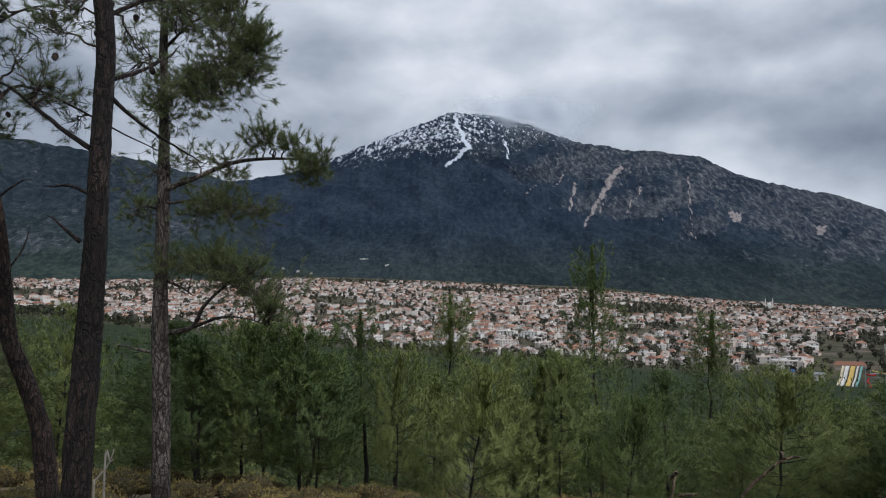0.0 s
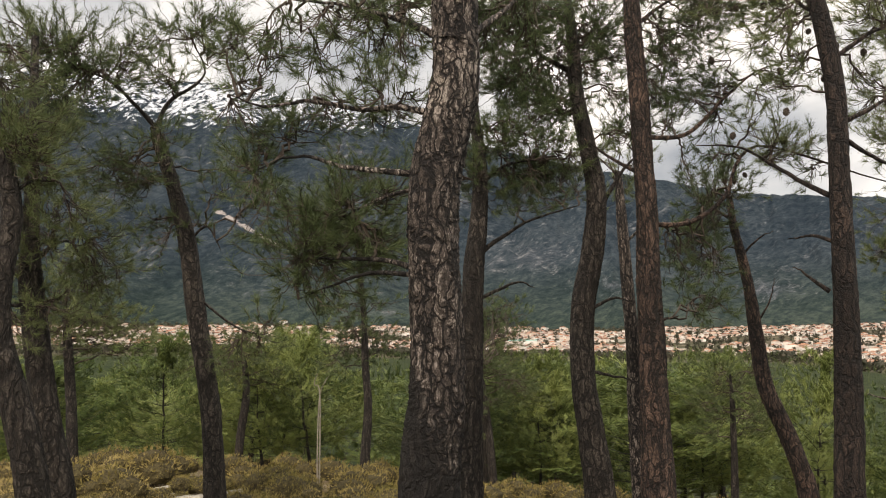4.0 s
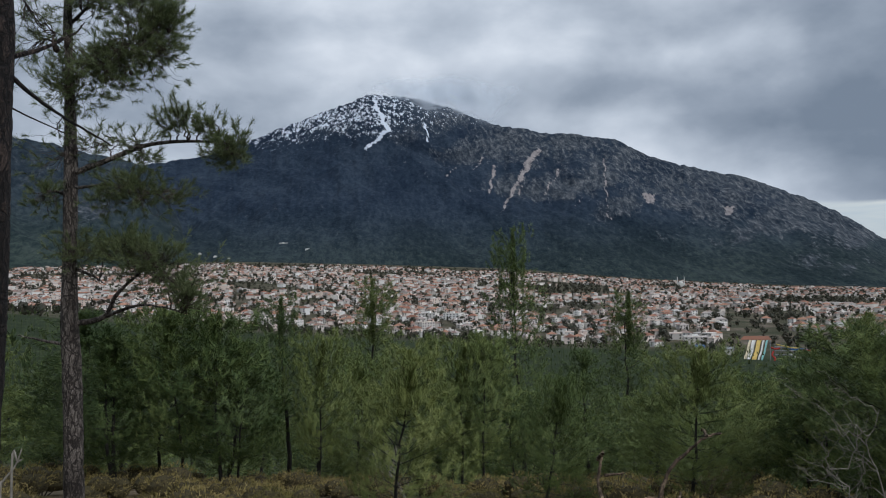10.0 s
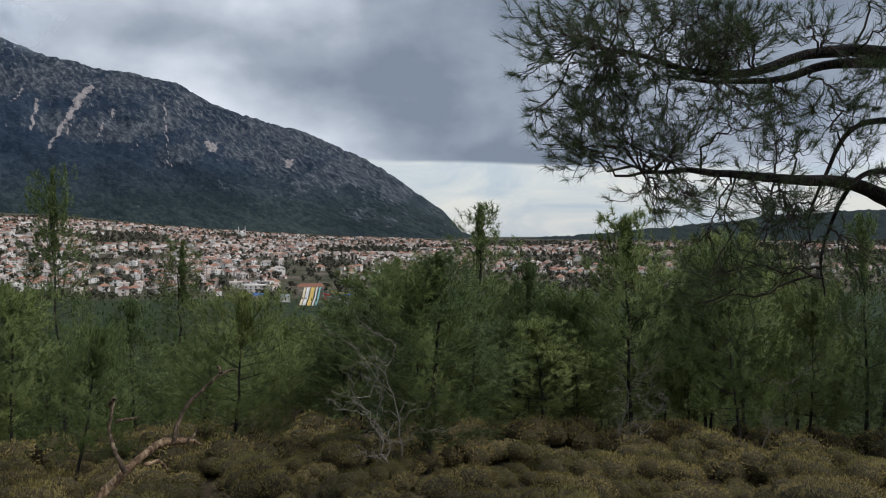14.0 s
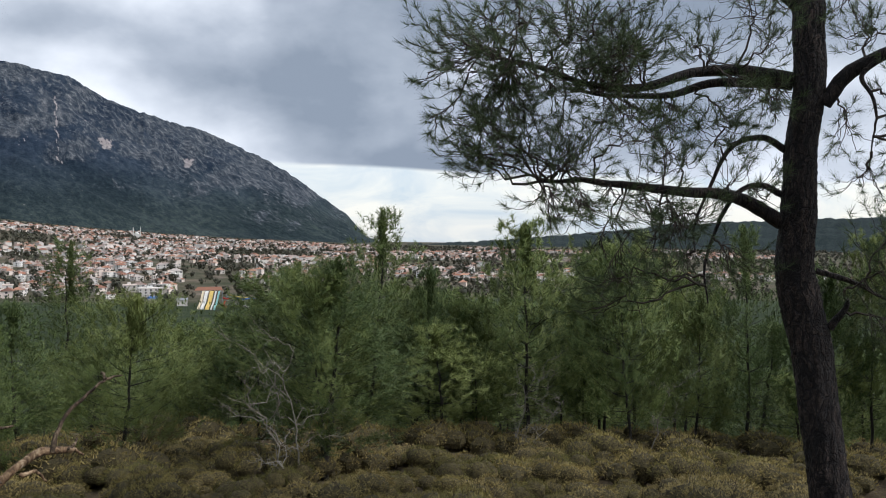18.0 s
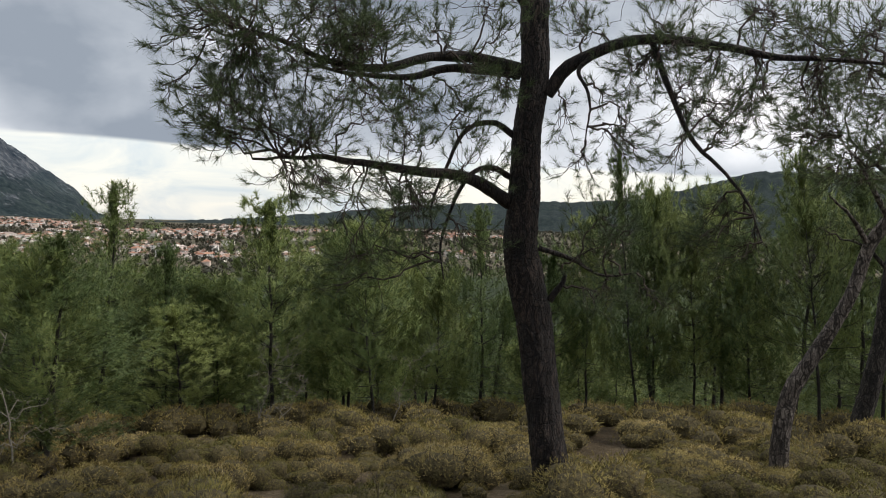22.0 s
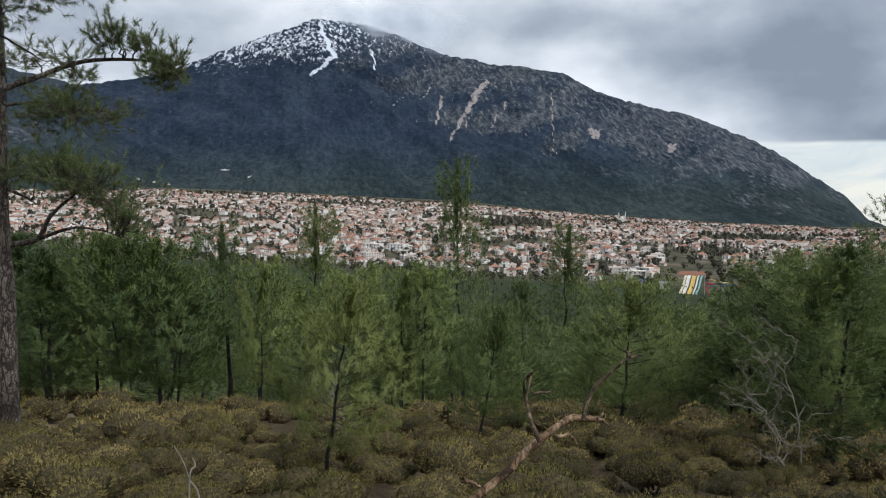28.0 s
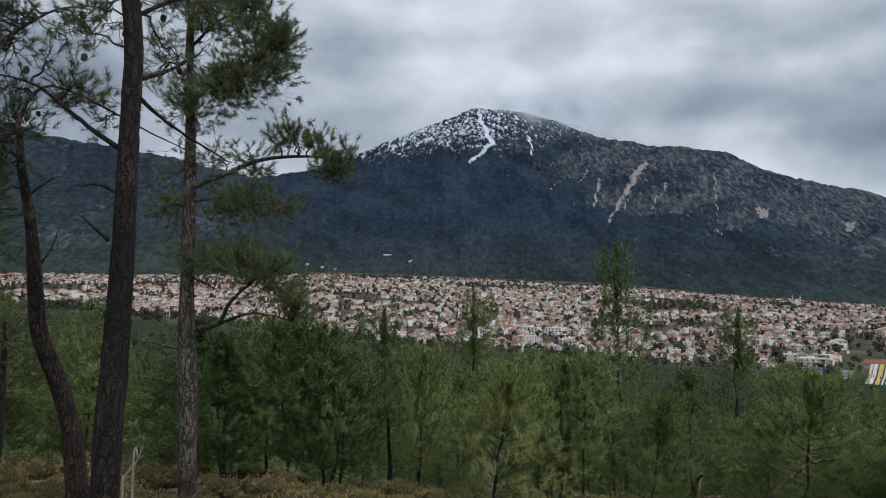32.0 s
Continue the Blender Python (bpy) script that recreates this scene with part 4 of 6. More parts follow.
# ---- pines ----
def young_pine(seed, height, spread, shoots, rungs, k, width, length, base=0.12, taper=0.6, shoot=0.38, bare=False):
    """Young pine: straight stem, whorls of rising branches, upright needle plumes along them. Returns wood and needles."""
    rng = np.random.default_rng(seed)
    wood, leaf = Geo(), Geo()
    tp = bend((0, 0, -0.4), (rng.normal(0, 0.02) * height, rng.normal(0, 0.02) * height, height), 14, 0.018, rng)
    tube(wood, tp, np.linspace(0.0085 * height + 0.010, 0.003, 14), 6)
    S, D, W = [], [], []
    z = base * height
    lobe = rng.uniform(0, 6)
    while z < height * 0.97:
        u = (z / height - base) / (1 - base)
        reach = spread * height * min(1.0, 0.55 + 2.4 * u) * max(0.0, 1 - u) ** taper
        c = np.array([np.interp(z, tp[:, 2], tp[:, q]) for q in range(3)])
        turn = rng.uniform(0, 6)
        whorl = rng.uniform(0.75, 1.15)
        for b in range(rng.integers(5, 8)):
            a = turn + b * 1.05 + rng.uniform(-0.4, 0.4)
            L = reach * whorl * rng.uniform(0.5, 1.12) * (1 + 0.22 * math.sin(a * 2 + lobe + z)) + 0.06
            rise = rng.uniform(0.15, 0.6) + 0.8 * u
            out = np.array([math.cos(a), math.sin(a), 0])
            line = bend(c, c + out * L + np.array([0, 0, L * rise]), 5, 0.08, rng, -0.10)
            if not bare:
                tube(wood, line, np.linspace(0.003 + 0.005 * L, 0.0015, 5), 3)
            for s in range(max(5, int(L / 0.055))):
                w = rng.uniform(0.3, 1.0) ** 0.6
                S.append(along(line, w) + rng.normal(0, 0.03 + 0.11 * L, 3) * (1, 1, 0.8))
                D.append(out * rng.uniform(0.2, 1.1) * (1 - 0.7 * u) + np.array([0, 0, 0.8]) + rng.normal(0, 0.35, 3))
                W.append(0.5 + w + 1.6 * u)
        z += rng.uniform(0.16, 0.30) * (height / 4) ** 0.5
    S, D, W = np.array(S), np.array(D), np.array(W)
    D /= np.linalg.norm(D, axis=1, keepdims=True)
    s = rng.choice(len(S), min(shoots, len(S)), replace=False, p=W / W.sum())
    lead = max(1, shoots // 11)
    fall = np.linspace(0.03, 0.30, lead)[:, None]
    tops = tp[-1] - np.array((0, 0, height)) * fall + rng.normal(0, 1, (lead, 3)) * (0.03 + 0.75 * spread * fall) * (1, 1, 0.3)
    needles(leaf, np.repeat(tops, rungs, 0) + np.array((0, 0, shoot)) * np.tile(np.linspace(0, 1, rungs), lead)[:, None], np.array((0, 0, 1.0)) + rng.normal(0, 0.15, (lead * rungs, 3)), length, 2 * k, width * 1.15, 0.36, rng)
    S, D = S[s], D[s]
    size = shoot * rng.uniform(0.5, 1.2, len(S)) * (1.1 - 0.45 * np.clip(S[:, 2] / height, 0, 1))
    t = np.linspace(0, 1, rungs)
    C = S[:, None] + D[:, None] * (size[:, None] * t)[..., None]
    C += np.array((0, 0, 0.10)) * (size[:, None] * t * t)[..., None]
    E = np.repeat(D[:, None], rungs, 1) + rng.normal(0, 0.2, (len(S), rungs, 3))
    needles(leaf, C.reshape(-1, 3), E.reshape(-1, 3), length, k, width, 0.62, rng)
    return wood, leaf


def pine_thing(name, wood, leaf, wmat, lmat, label, group=""):
    e = new(name)
    part("trunk", wood, wmat, e, smooth=True)
    top = max(float(v[:, 2].max()) for v in leaf.v)
    part("crown", foliage_mesh("crown", leaf, [lmat], np.array((0, 0, 0.36 * top))), lmat, e)
    return tagged(e, label, "pine tree", group)


def stand():
    rng = np.random.default_rng(77)
    #        height, spread, base, taper, shoot, words
    shapes = ((3.4, 0.38, 0.17, 0.55, 0.17, "bushy young pine with bright airy needles"), (5.6, 0.26, 0.16, 0.75, 0.24, "dense pointed young pine with upright shoots"), (8.0, 0.13, 0.36, 0.35, 0.28, "tall thin young pine with an open crown"),
              (4.2, 0.34, 0.20, 0.65, 0.16, "light green fluffy young pine"), (3.8, 0.36, 0.24, 0.45, 0.17, "young pine with a rounded loose crown"))
    sizes = ((1100, 3, 13, 0.0062, 0.12), (620, 3, 11, 0.0112, 0.135), (230, 2, 8, 0.028, 0.20))
    protos = {}

    def at(az, r, height, wide, k, lean=0.0):
        """wide: crown radius in metres; lean to the left in degrees."""
        x, y = polar(az, r)
        near = 0 if r < 16.5 else 1 if r < 36 else 2
        h, spread, base, taper, shoot, words = shapes[k]
        s, w = height / h, 1.2 * wide / (spread * h)
        back = Vector((math.cos(radians(az)), math.sin(radians(az)), 0))
        m = Matrix.Translation((x, y, float(ground_z(x, y)))) @ Matrix.Rotation(-radians(lean), 4, Vector((-math.sin(radians(az)), math.cos(radians(az)), 0))) @ Matrix.Rotation(rng.uniform(0, 6.28), 4, "Z") @ Matrix.Diagonal((w, w, s, 1))
        if (near, k) not in protos:
            o = protos[near, k] = pine_thing("young_pine", *young_pine(100 + k, h, spread, *sizes[near], base, taper, shoot, near == 2), BARK_YOUNG, NEEDLE_BACKLIT if k in (1, 2) else NEEDLE_LIGHT if near == 0 else NEEDLE_YOUNG, words + (" on the hillside", " in the stand", " lower down the slope")[near], "young pines on the slope")
        else:
            o = copy_thing(protos[near, k], Matrix.Identity(4))
        o.matrix_basis = m

    # bearing, distance, height, crown radius, shape, lean
    hero = ((-1.04, 9.2, 2.34, 0.79, 3, -8.0), (-11.57, 12.7, 2.2, 0.78, 0, -7.2), (-21.49, 13.1, 2.56, 1.03, 0, -4.2), (-34.6, 12.0, 3.16, 1.24, 1, 0.4),
            (-10.75, 32, 10.51, 1.1, 2, -0.2), (5.29, 24, 5.58, 0.91, 2, -0.6), (0.75, 30, 7.79, 1.13, 2, -0.8), (-18.2, 30, 7.36, 1.03, 2, -0.1),
            (12.17, 20.0, 3.94, 1.17, 4, 4.6), (9.0, 20.0, 3.41, 1.03, 0, -3.5), (16.81, 20.0, 3.56, 1.17, 1, -2.5), (-7.59, 20.0, 3.61, 1.1, 4, -3.2),
            (-3.45, 24, 4.56, 1.15, 1, -2.1), (3.49, 22, 3.91, 0.91, 4, -2.4), (-14.9, 22, 3.72, 1.21, 1, -2.0), (-28.78, 20.0, 2.92, 1.24, 3, 3.2),
            (-25.17, 24, 3.25, 1.32, 4, 5.9), (-37.1, 20, 5.55, 1.25, 1, -1.2), (-41.37, 20.0, 4.27, 0.96, 1, -1.3), (-48.1, 19.1, 5.15, 1.51, 3, 1.6),
            (-34.41, 12.1, 2.86, 1.0, 4, 1.7), (-6.2, 20, 3.55, 1.1, 4, -2.4), (-53.42, 20.0, 4.55, 1.24, 0, 0.8), (-26.22, 24, 3.12, 1.15, 0, -1.9),
            (-29.79, 20.0, 3.03, 1.1, 0, -0.6), (-44.39, 20.0, 3.28, 0.96, 0, 0.4), (-55.62, 20.0, 4.67, 1.3, 4, 5.2), (-59.34, 20.0, 3.56, 1.1, 0, 0.1),
            (-62.68, 20.0, 5.1, 1.03, 1, 3.6), (-73.09, 19, 6.03, 0.85, 1, 4.0), (-69.64, 21, 5.03, 1.08, 3, 0.8), (-76.92, 20.0, 4.67, 1.17, 4, 2.5),
            (-80.27, 20, 4.14, 1.17, 0, 0.1), (-84.35, 18, 5.47, 1.05, 3, 4.6), (-86.86, 19, 5.37, 1.17, 1, 1.9), (-52.13, 20.0, 3.76, 1.1, 0, 2.9),
            (-44.62, 20.0, 3.36, 0.96, 0, -0.5), (-74.18, 20, 5.22, 0.89, 4, 0.3), (-66.96, 20, 4.07, 1.03, 0, -2.4), (10.06, 20, 4.01, 1.51, 0, -0.1),
            (13.83, 22, 4.31, 1.36, 3, -1.4), (16.58, 20, 3.43, 1.24, 1, -1.3), (25.04, 24, 4.67, 1.24, 3, -3.7), (30.65, 24, 4.27, 1.32, 4, -0.3),
            (41.27, 22, 3.11, 1.21, 4, -0.4), (57.64, 22, 3.68, 1.66, 4, 4.4), (60.83, 22, 3.27, 1.36, 0, 2.6), (66.83, 22, 3.3, 1.36, 0, 1.1),
            (59.64, 24, 3.79, 1.48, 4, -4.4), (42.27, 22, 3.6, 1.21, 4, -1.5), (31.75, 24, 3.95, 1.48, 3, -2.6), (-55.18, 17, 3.82, 1.17, 0, 3.5),
            (-53, 20, 4.2, 1.2, 4, 0), (-58, 22, 4.4, 1.3, 0, 0), (-74, 20, 5.4, 1.3, 1, 0), (-78.5, 21, 5.4, 1.4, 4, 0),
            (-83, 20, 5.8, 1.4, 1, 0), (-88, 22, 6, 1.5, 3, 0), (-92, 19, 5.5, 1.5, 4, 0))
    spots = []
    for h in hero:
        at(*h)
        spots.append((*polar(h[0], h[1]), h[3]))
    n = 0
    while n < 215:
        az = rng.uniform(-102, 80)
        r = rng.uniform(17.5, 36) if n < 80 else 35 + 38 * rng.uniform(0, 1) ** 1.2
        if az > -2:
            r = max(r, 23)
        x, y = polar(az, r)
        if any((x - a) ** 2 + (y - b) ** 2 < (0.9 + 0.6 * c) ** 2 for a, b, c in spots):
            n += 0.02
            continue
        if az > 22 and rng.uniform() < 0.45:
            n += 0.3
            continue
        h = rng.uniform(2.0, 4.2) * (1 + 0.011 * (r - 18)) * (1.4 if az > 22 else 1) * (0.8 if -29 < az < -23 else 1)
        w = h * (rng.uniform(0.50, 0.66) if az > 22 else rng.uniform(0.42, 0.58))
        if az > 30:
            # the town shows over the lower trees on this side
            h = min(h, max(1.5, EYE - float(ground_z(x, y)) + rng.uniform(-0.7, 0.1)))
        spots.append((x, y, w))
        at(az, r, h, w, int(rng.choice((0, 3, 4, 4))) if az > 22 else int(rng.choice((0, 1, 3, 4))), rng.normal(0, 2))
        n += 1


stand()


def far_forest():
    rng = np.random.default_rng(19)
    for name, words, n, r0, r1, spec in (("pine_wood", "continuous green pine wood on the slope", 950, 46, 140, (5.0, 0.30, 75, 2, 4, 0.07, 0.32, 0.12, 0.6, 0.25)),
                                         ("lower_pine_wood", "dense green pine wood running down to the town", 10500, 110, 1250, (5.5, 0.34, 14, 2, 3, 0.33, 0.9, 0.08))):
        kinds = []
        for k in range(4):
            w, l = young_pine(300 + k, *spec)
            g = Geo()
            v, f = l.arrays()
            g.add(v, f[0][0])
            tube(g, [(0, 0, -1), (0, 0, 4.5)], [0.07, 0.02], 3)
            kinds.append(g)
        az = rng.uniform(-105, 88, n)
        r = np.sqrt(rng.uniform(r0 ** 2, r1 ** 2, n)) if r0 < 100 else r0 + (r1 - r0) * rng.uniform(0, 1, n) ** 1.35
        lim = np.interp(az, BEAR, NEAR_R) * np.where(az > 30, 1.05, 0.96)
        ok = (r < lim) & ~((az > KEEPOFF[0]) & (az < KEEPOFF[1]) & (r > 520))
        az, r = az[ok], r[ok]
        x, y = polar(az, r)
        s = rng.uniform(0.6, 1.3, len(x)) * (1 + 0.25 * fbm(x * 0.02, y * 0.02, 2, 3))
        s = np.where(az > 30, np.minimum(s, np.maximum(0.3, (EYE - ground_z(x, y) + 0.002 * r) / 5.2)), s)
        g = Geo()
        pick = rng.integers(0, 4, len(x))
        mids = []
        for k, t in enumerate(kinds):
            m = pick == k
            gz = ground_z(x[m], y[m])
            scatter(g, t, placed(x[m], y[m], gz, rng.uniform(0, 6, m.sum()), s[m], s[m], s[m]))
            mids.append(np.repeat(np.stack([x[m], y[m], gz + 1.6 * s[m]], 1), t.n, 0))
        tagged(part(name, foliage_mesh(name, g, [NEEDLE_FAR], np.concatenate(mids)) if r0 < 100 else g, NEEDLE_FAR), words, "trees", kind="stuff")


far_forest()


# ---- old pines near the camera ----
def P3(az, el, r):
    """A point from bearing, elevation over the eye (degrees) and distance."""
    x, y = polar(az, r)
    return np.array((float(x), float(y), EYE + r * math.tan(radians(el))))


def trunk_mesh(g, P, R, rng, sides=26, rings=110):
    """A furrowed trunk: plates stand out between wandering upright cracks."""
    line = along(P, np.linspace(0, 1, rings))
    rad = np.interp(np.linspace(0, 1, rings), np.linspace(0, 1, len(R)), R)
    hgt = np.concatenate([[0], np.cumsum(np.linalg.norm(np.diff(line, axis=0), axis=1))])
    a = np.arange(sides) * 2 * math.pi / sides
    H, Aa = np.meshgrid(hgt, a, indexing="ij")
    seed = int(rng.integers(1, 999))
    wav = np.sin(Aa * 7 + 1.6 * np.sin(H * 3.1 + seed) + 1.2 * np.sin(Aa * 2 + H * 1.7)) * np.sin(H * 9 + 2.0 * np.sin(Aa * 3 + seed))
    plate = np.abs(np.sin(Aa * 9 + 1.9 * np.sin(H * 2.3 + seed) + 0.8 * np.sin(H * 7.7 + Aa * 3)))
    k = 1 + 0.04 * wav + 0.085 * (np.minimum(plate, 0.6) - 0.5) + 0.05 * np.sin(Aa * 2 + H * 2 + seed) + 0.022 * rng.normal(0, 1, H.shape)
    v0 = g.n
    tube(g, line, rad, sides)
    co = g.v[-1].reshape(rings, sides, 3)
    g.v[-1] = (line[:, None] + (co - line[:, None]) * k[..., None]).reshape(-1, 3).astype(np.float32)


def cone_mesh():
    """A closed pine cone: scales in turned rows on an egg shape, 9 cm long."""
    g = Geo()
    a, u = np.meshgrid(np.arange(10) * 2 * math.pi / 10, np.linspace(0, 1, 9), indexing="ij")
    rr = (0.030 * np.sin(math.pi * np.clip(u * 0.92 + 0.06, 0, 1)) ** 0.8) * (1 + 0.16 * np.cos(a * 5 + np.round(u * 8) * math.pi))
    n, m = a.shape
    i, j = np.meshgrid(np.arange(n), np.arange(m - 1), indexing="ij")
    k = (i + 1) % n
    g.add(np.stack([rr * np.cos(a), rr * np.sin(a), 0.09 * u], -1), np.stack([i * m + j, k * m + j, k * m + j + 1, i * m + j + 1], -1).reshape(-1, 4))
    return g.mesh("cone", [TWIG])


CONE = cone_mesh()


def old_pine(name, label, trunk, radii, limbs, clumps, bark, seed, full=1.0, cones=0):
    """trunk and limbs: (bearing, elevation, distance) along them; clumps: bearing, elevation, distance, half width, half height, sprigs."""
    rng = np.random.default_rng(seed)
    e = new(name)
    line = [P3(*p) for p in trunk]
    gz = float(ground_z(line[0][0], line[0][1]))
    if line[0][2] > gz - 0.1:
        run = (line[0] - line[1]) / max(line[1][2] - line[0][2], 0.1)
        drop = line[0][2] - gz + 0.2
        line.insert(0, line[0] + run * drop * np.array((0.5, 0.5, 1.0)))
        radii = [radii[0] * (1 + 0.06 * drop)] + list(radii)
    if name == "rounded_pine":
        radii = [0.62 * q for q in radii]
    base = line[0]
    e.location = base
    P = spline(line, 60) - base
    g = Geo()
    trunk_mesh(g, P, radii, rng, *((56, 260) if radii[1] > 0.15 else (30, 120)))
    part("trunk", g, bark, e, smooth=True)
    stems = [P[20:]]
    wood = []
    for rad, pts_ in limbs:
        q = spline([P3(*p) - base for p in pts_], 22)
        q = q + np.cumsum(rng.normal(0, 0.006, q.shape), 0) * np.linspace(0, 1, 22)[:, None]
        lg = Geo()
        tube(lg, q, np.linspace(rad * 0.85, max(0.004, rad * 0.16), 22), 9, rough=0.07, rng=rng)
        stems.append(q)
        wood.append(lg)
    every = np.concatenate(stems)
    owner = np.concatenate([np.full(len(s), i) for i, s in enumerate(stems)])
    twigs = Geo()
    C, D = [], []
    for az, el, r, hw, hh, n in clumps:
        mid = P3(az, el, r) - base
        way = np.array((-math.sin(radians(az)), math.cos(radians(az)), 0))
        side = np.array((way[1], -way[0], 0))
        for b in range(max(2, int(n * full / 4))):
            o = rng.uniform(-0.72, 0.72, 3)
            c = mid + side * hw * o[0] + way * hw * 0.8 * o[1] + np.array((0, 0, hh * o[2]))
            d = np.linalg.norm(every - c, axis=1) * rng.uniform(0.8, 1.25, len(every))
            a = every[np.argmin(d)]
            br = bend(a, c, 10, 0.2, rng, 0.06)
            tube(twigs, br, np.linspace(0.013, 0.005, 10), 4)
            L = np.linalg.norm(c - a)
            for s in range(15):
                q0 = along(br, rng.uniform(0.45, 1.0))
                q1 = q0 + (c - a) / (L + 1e-6) * rng.uniform(0.05, 0.3) + np.clip(rng.normal(0, 1, 3), -1.5, 1.5) * (0.31 * hw + 0.05, 0.31 * hw + 0.05, 0.30 * hh + 0.05) - np.array((0, 0, 0.05))
                tw = bend(q0, q1, 8, 0.15, rng, -0.13)
                tw[:, 2] += 0.04 * np.linspace(0, 1, 8) ** 3
                tube(twigs, tw, np.linspace(0.0044, 0.0020, 8), 3)
                dd = tw[-1] - tw[-3]
                dd = dd / (np.linalg.norm(dd) + 1e-6)
                for w in (0.82, 0.92, 1.0):
                    C.append(along(tw, w))
                    D.append(dd + rng.normal(0, 0.12, 3))
    for lg in wood:
        part("limb", lg, bark, e, smooth=True)
    tagged(part("twigwork", twigs, TWIG, e, "thin crooked dark twigs"), kind="stuff")
    far = min(2.2, max(1.0, trunk[0][2] / 8.0))
    crown = Geo()
    needles(crown, C, D, 0.115, 14 if far < 1.3 else 14, 0.0038 * far, 0.60, rng)
    part("crown", crown, NEEDLE_OLD, e, "grey-green needle tufts")
    for q in rng.integers(0, max(1, len(C)), cones):
        ob = part("cone", CONE, TWIG, e, "dark closed pine cone")
        ob.matrix_basis = Matrix.Translation(Vector(C[q]) - Vector((0, 0, 0.05))) @ Matrix.Rotation(rng.uniform(2.2, 4.0), 4, "X") @ Matrix.Rotation(rng.uniform(0, 6), 4, "Z")
    return tagged(e, label, "pine tree")


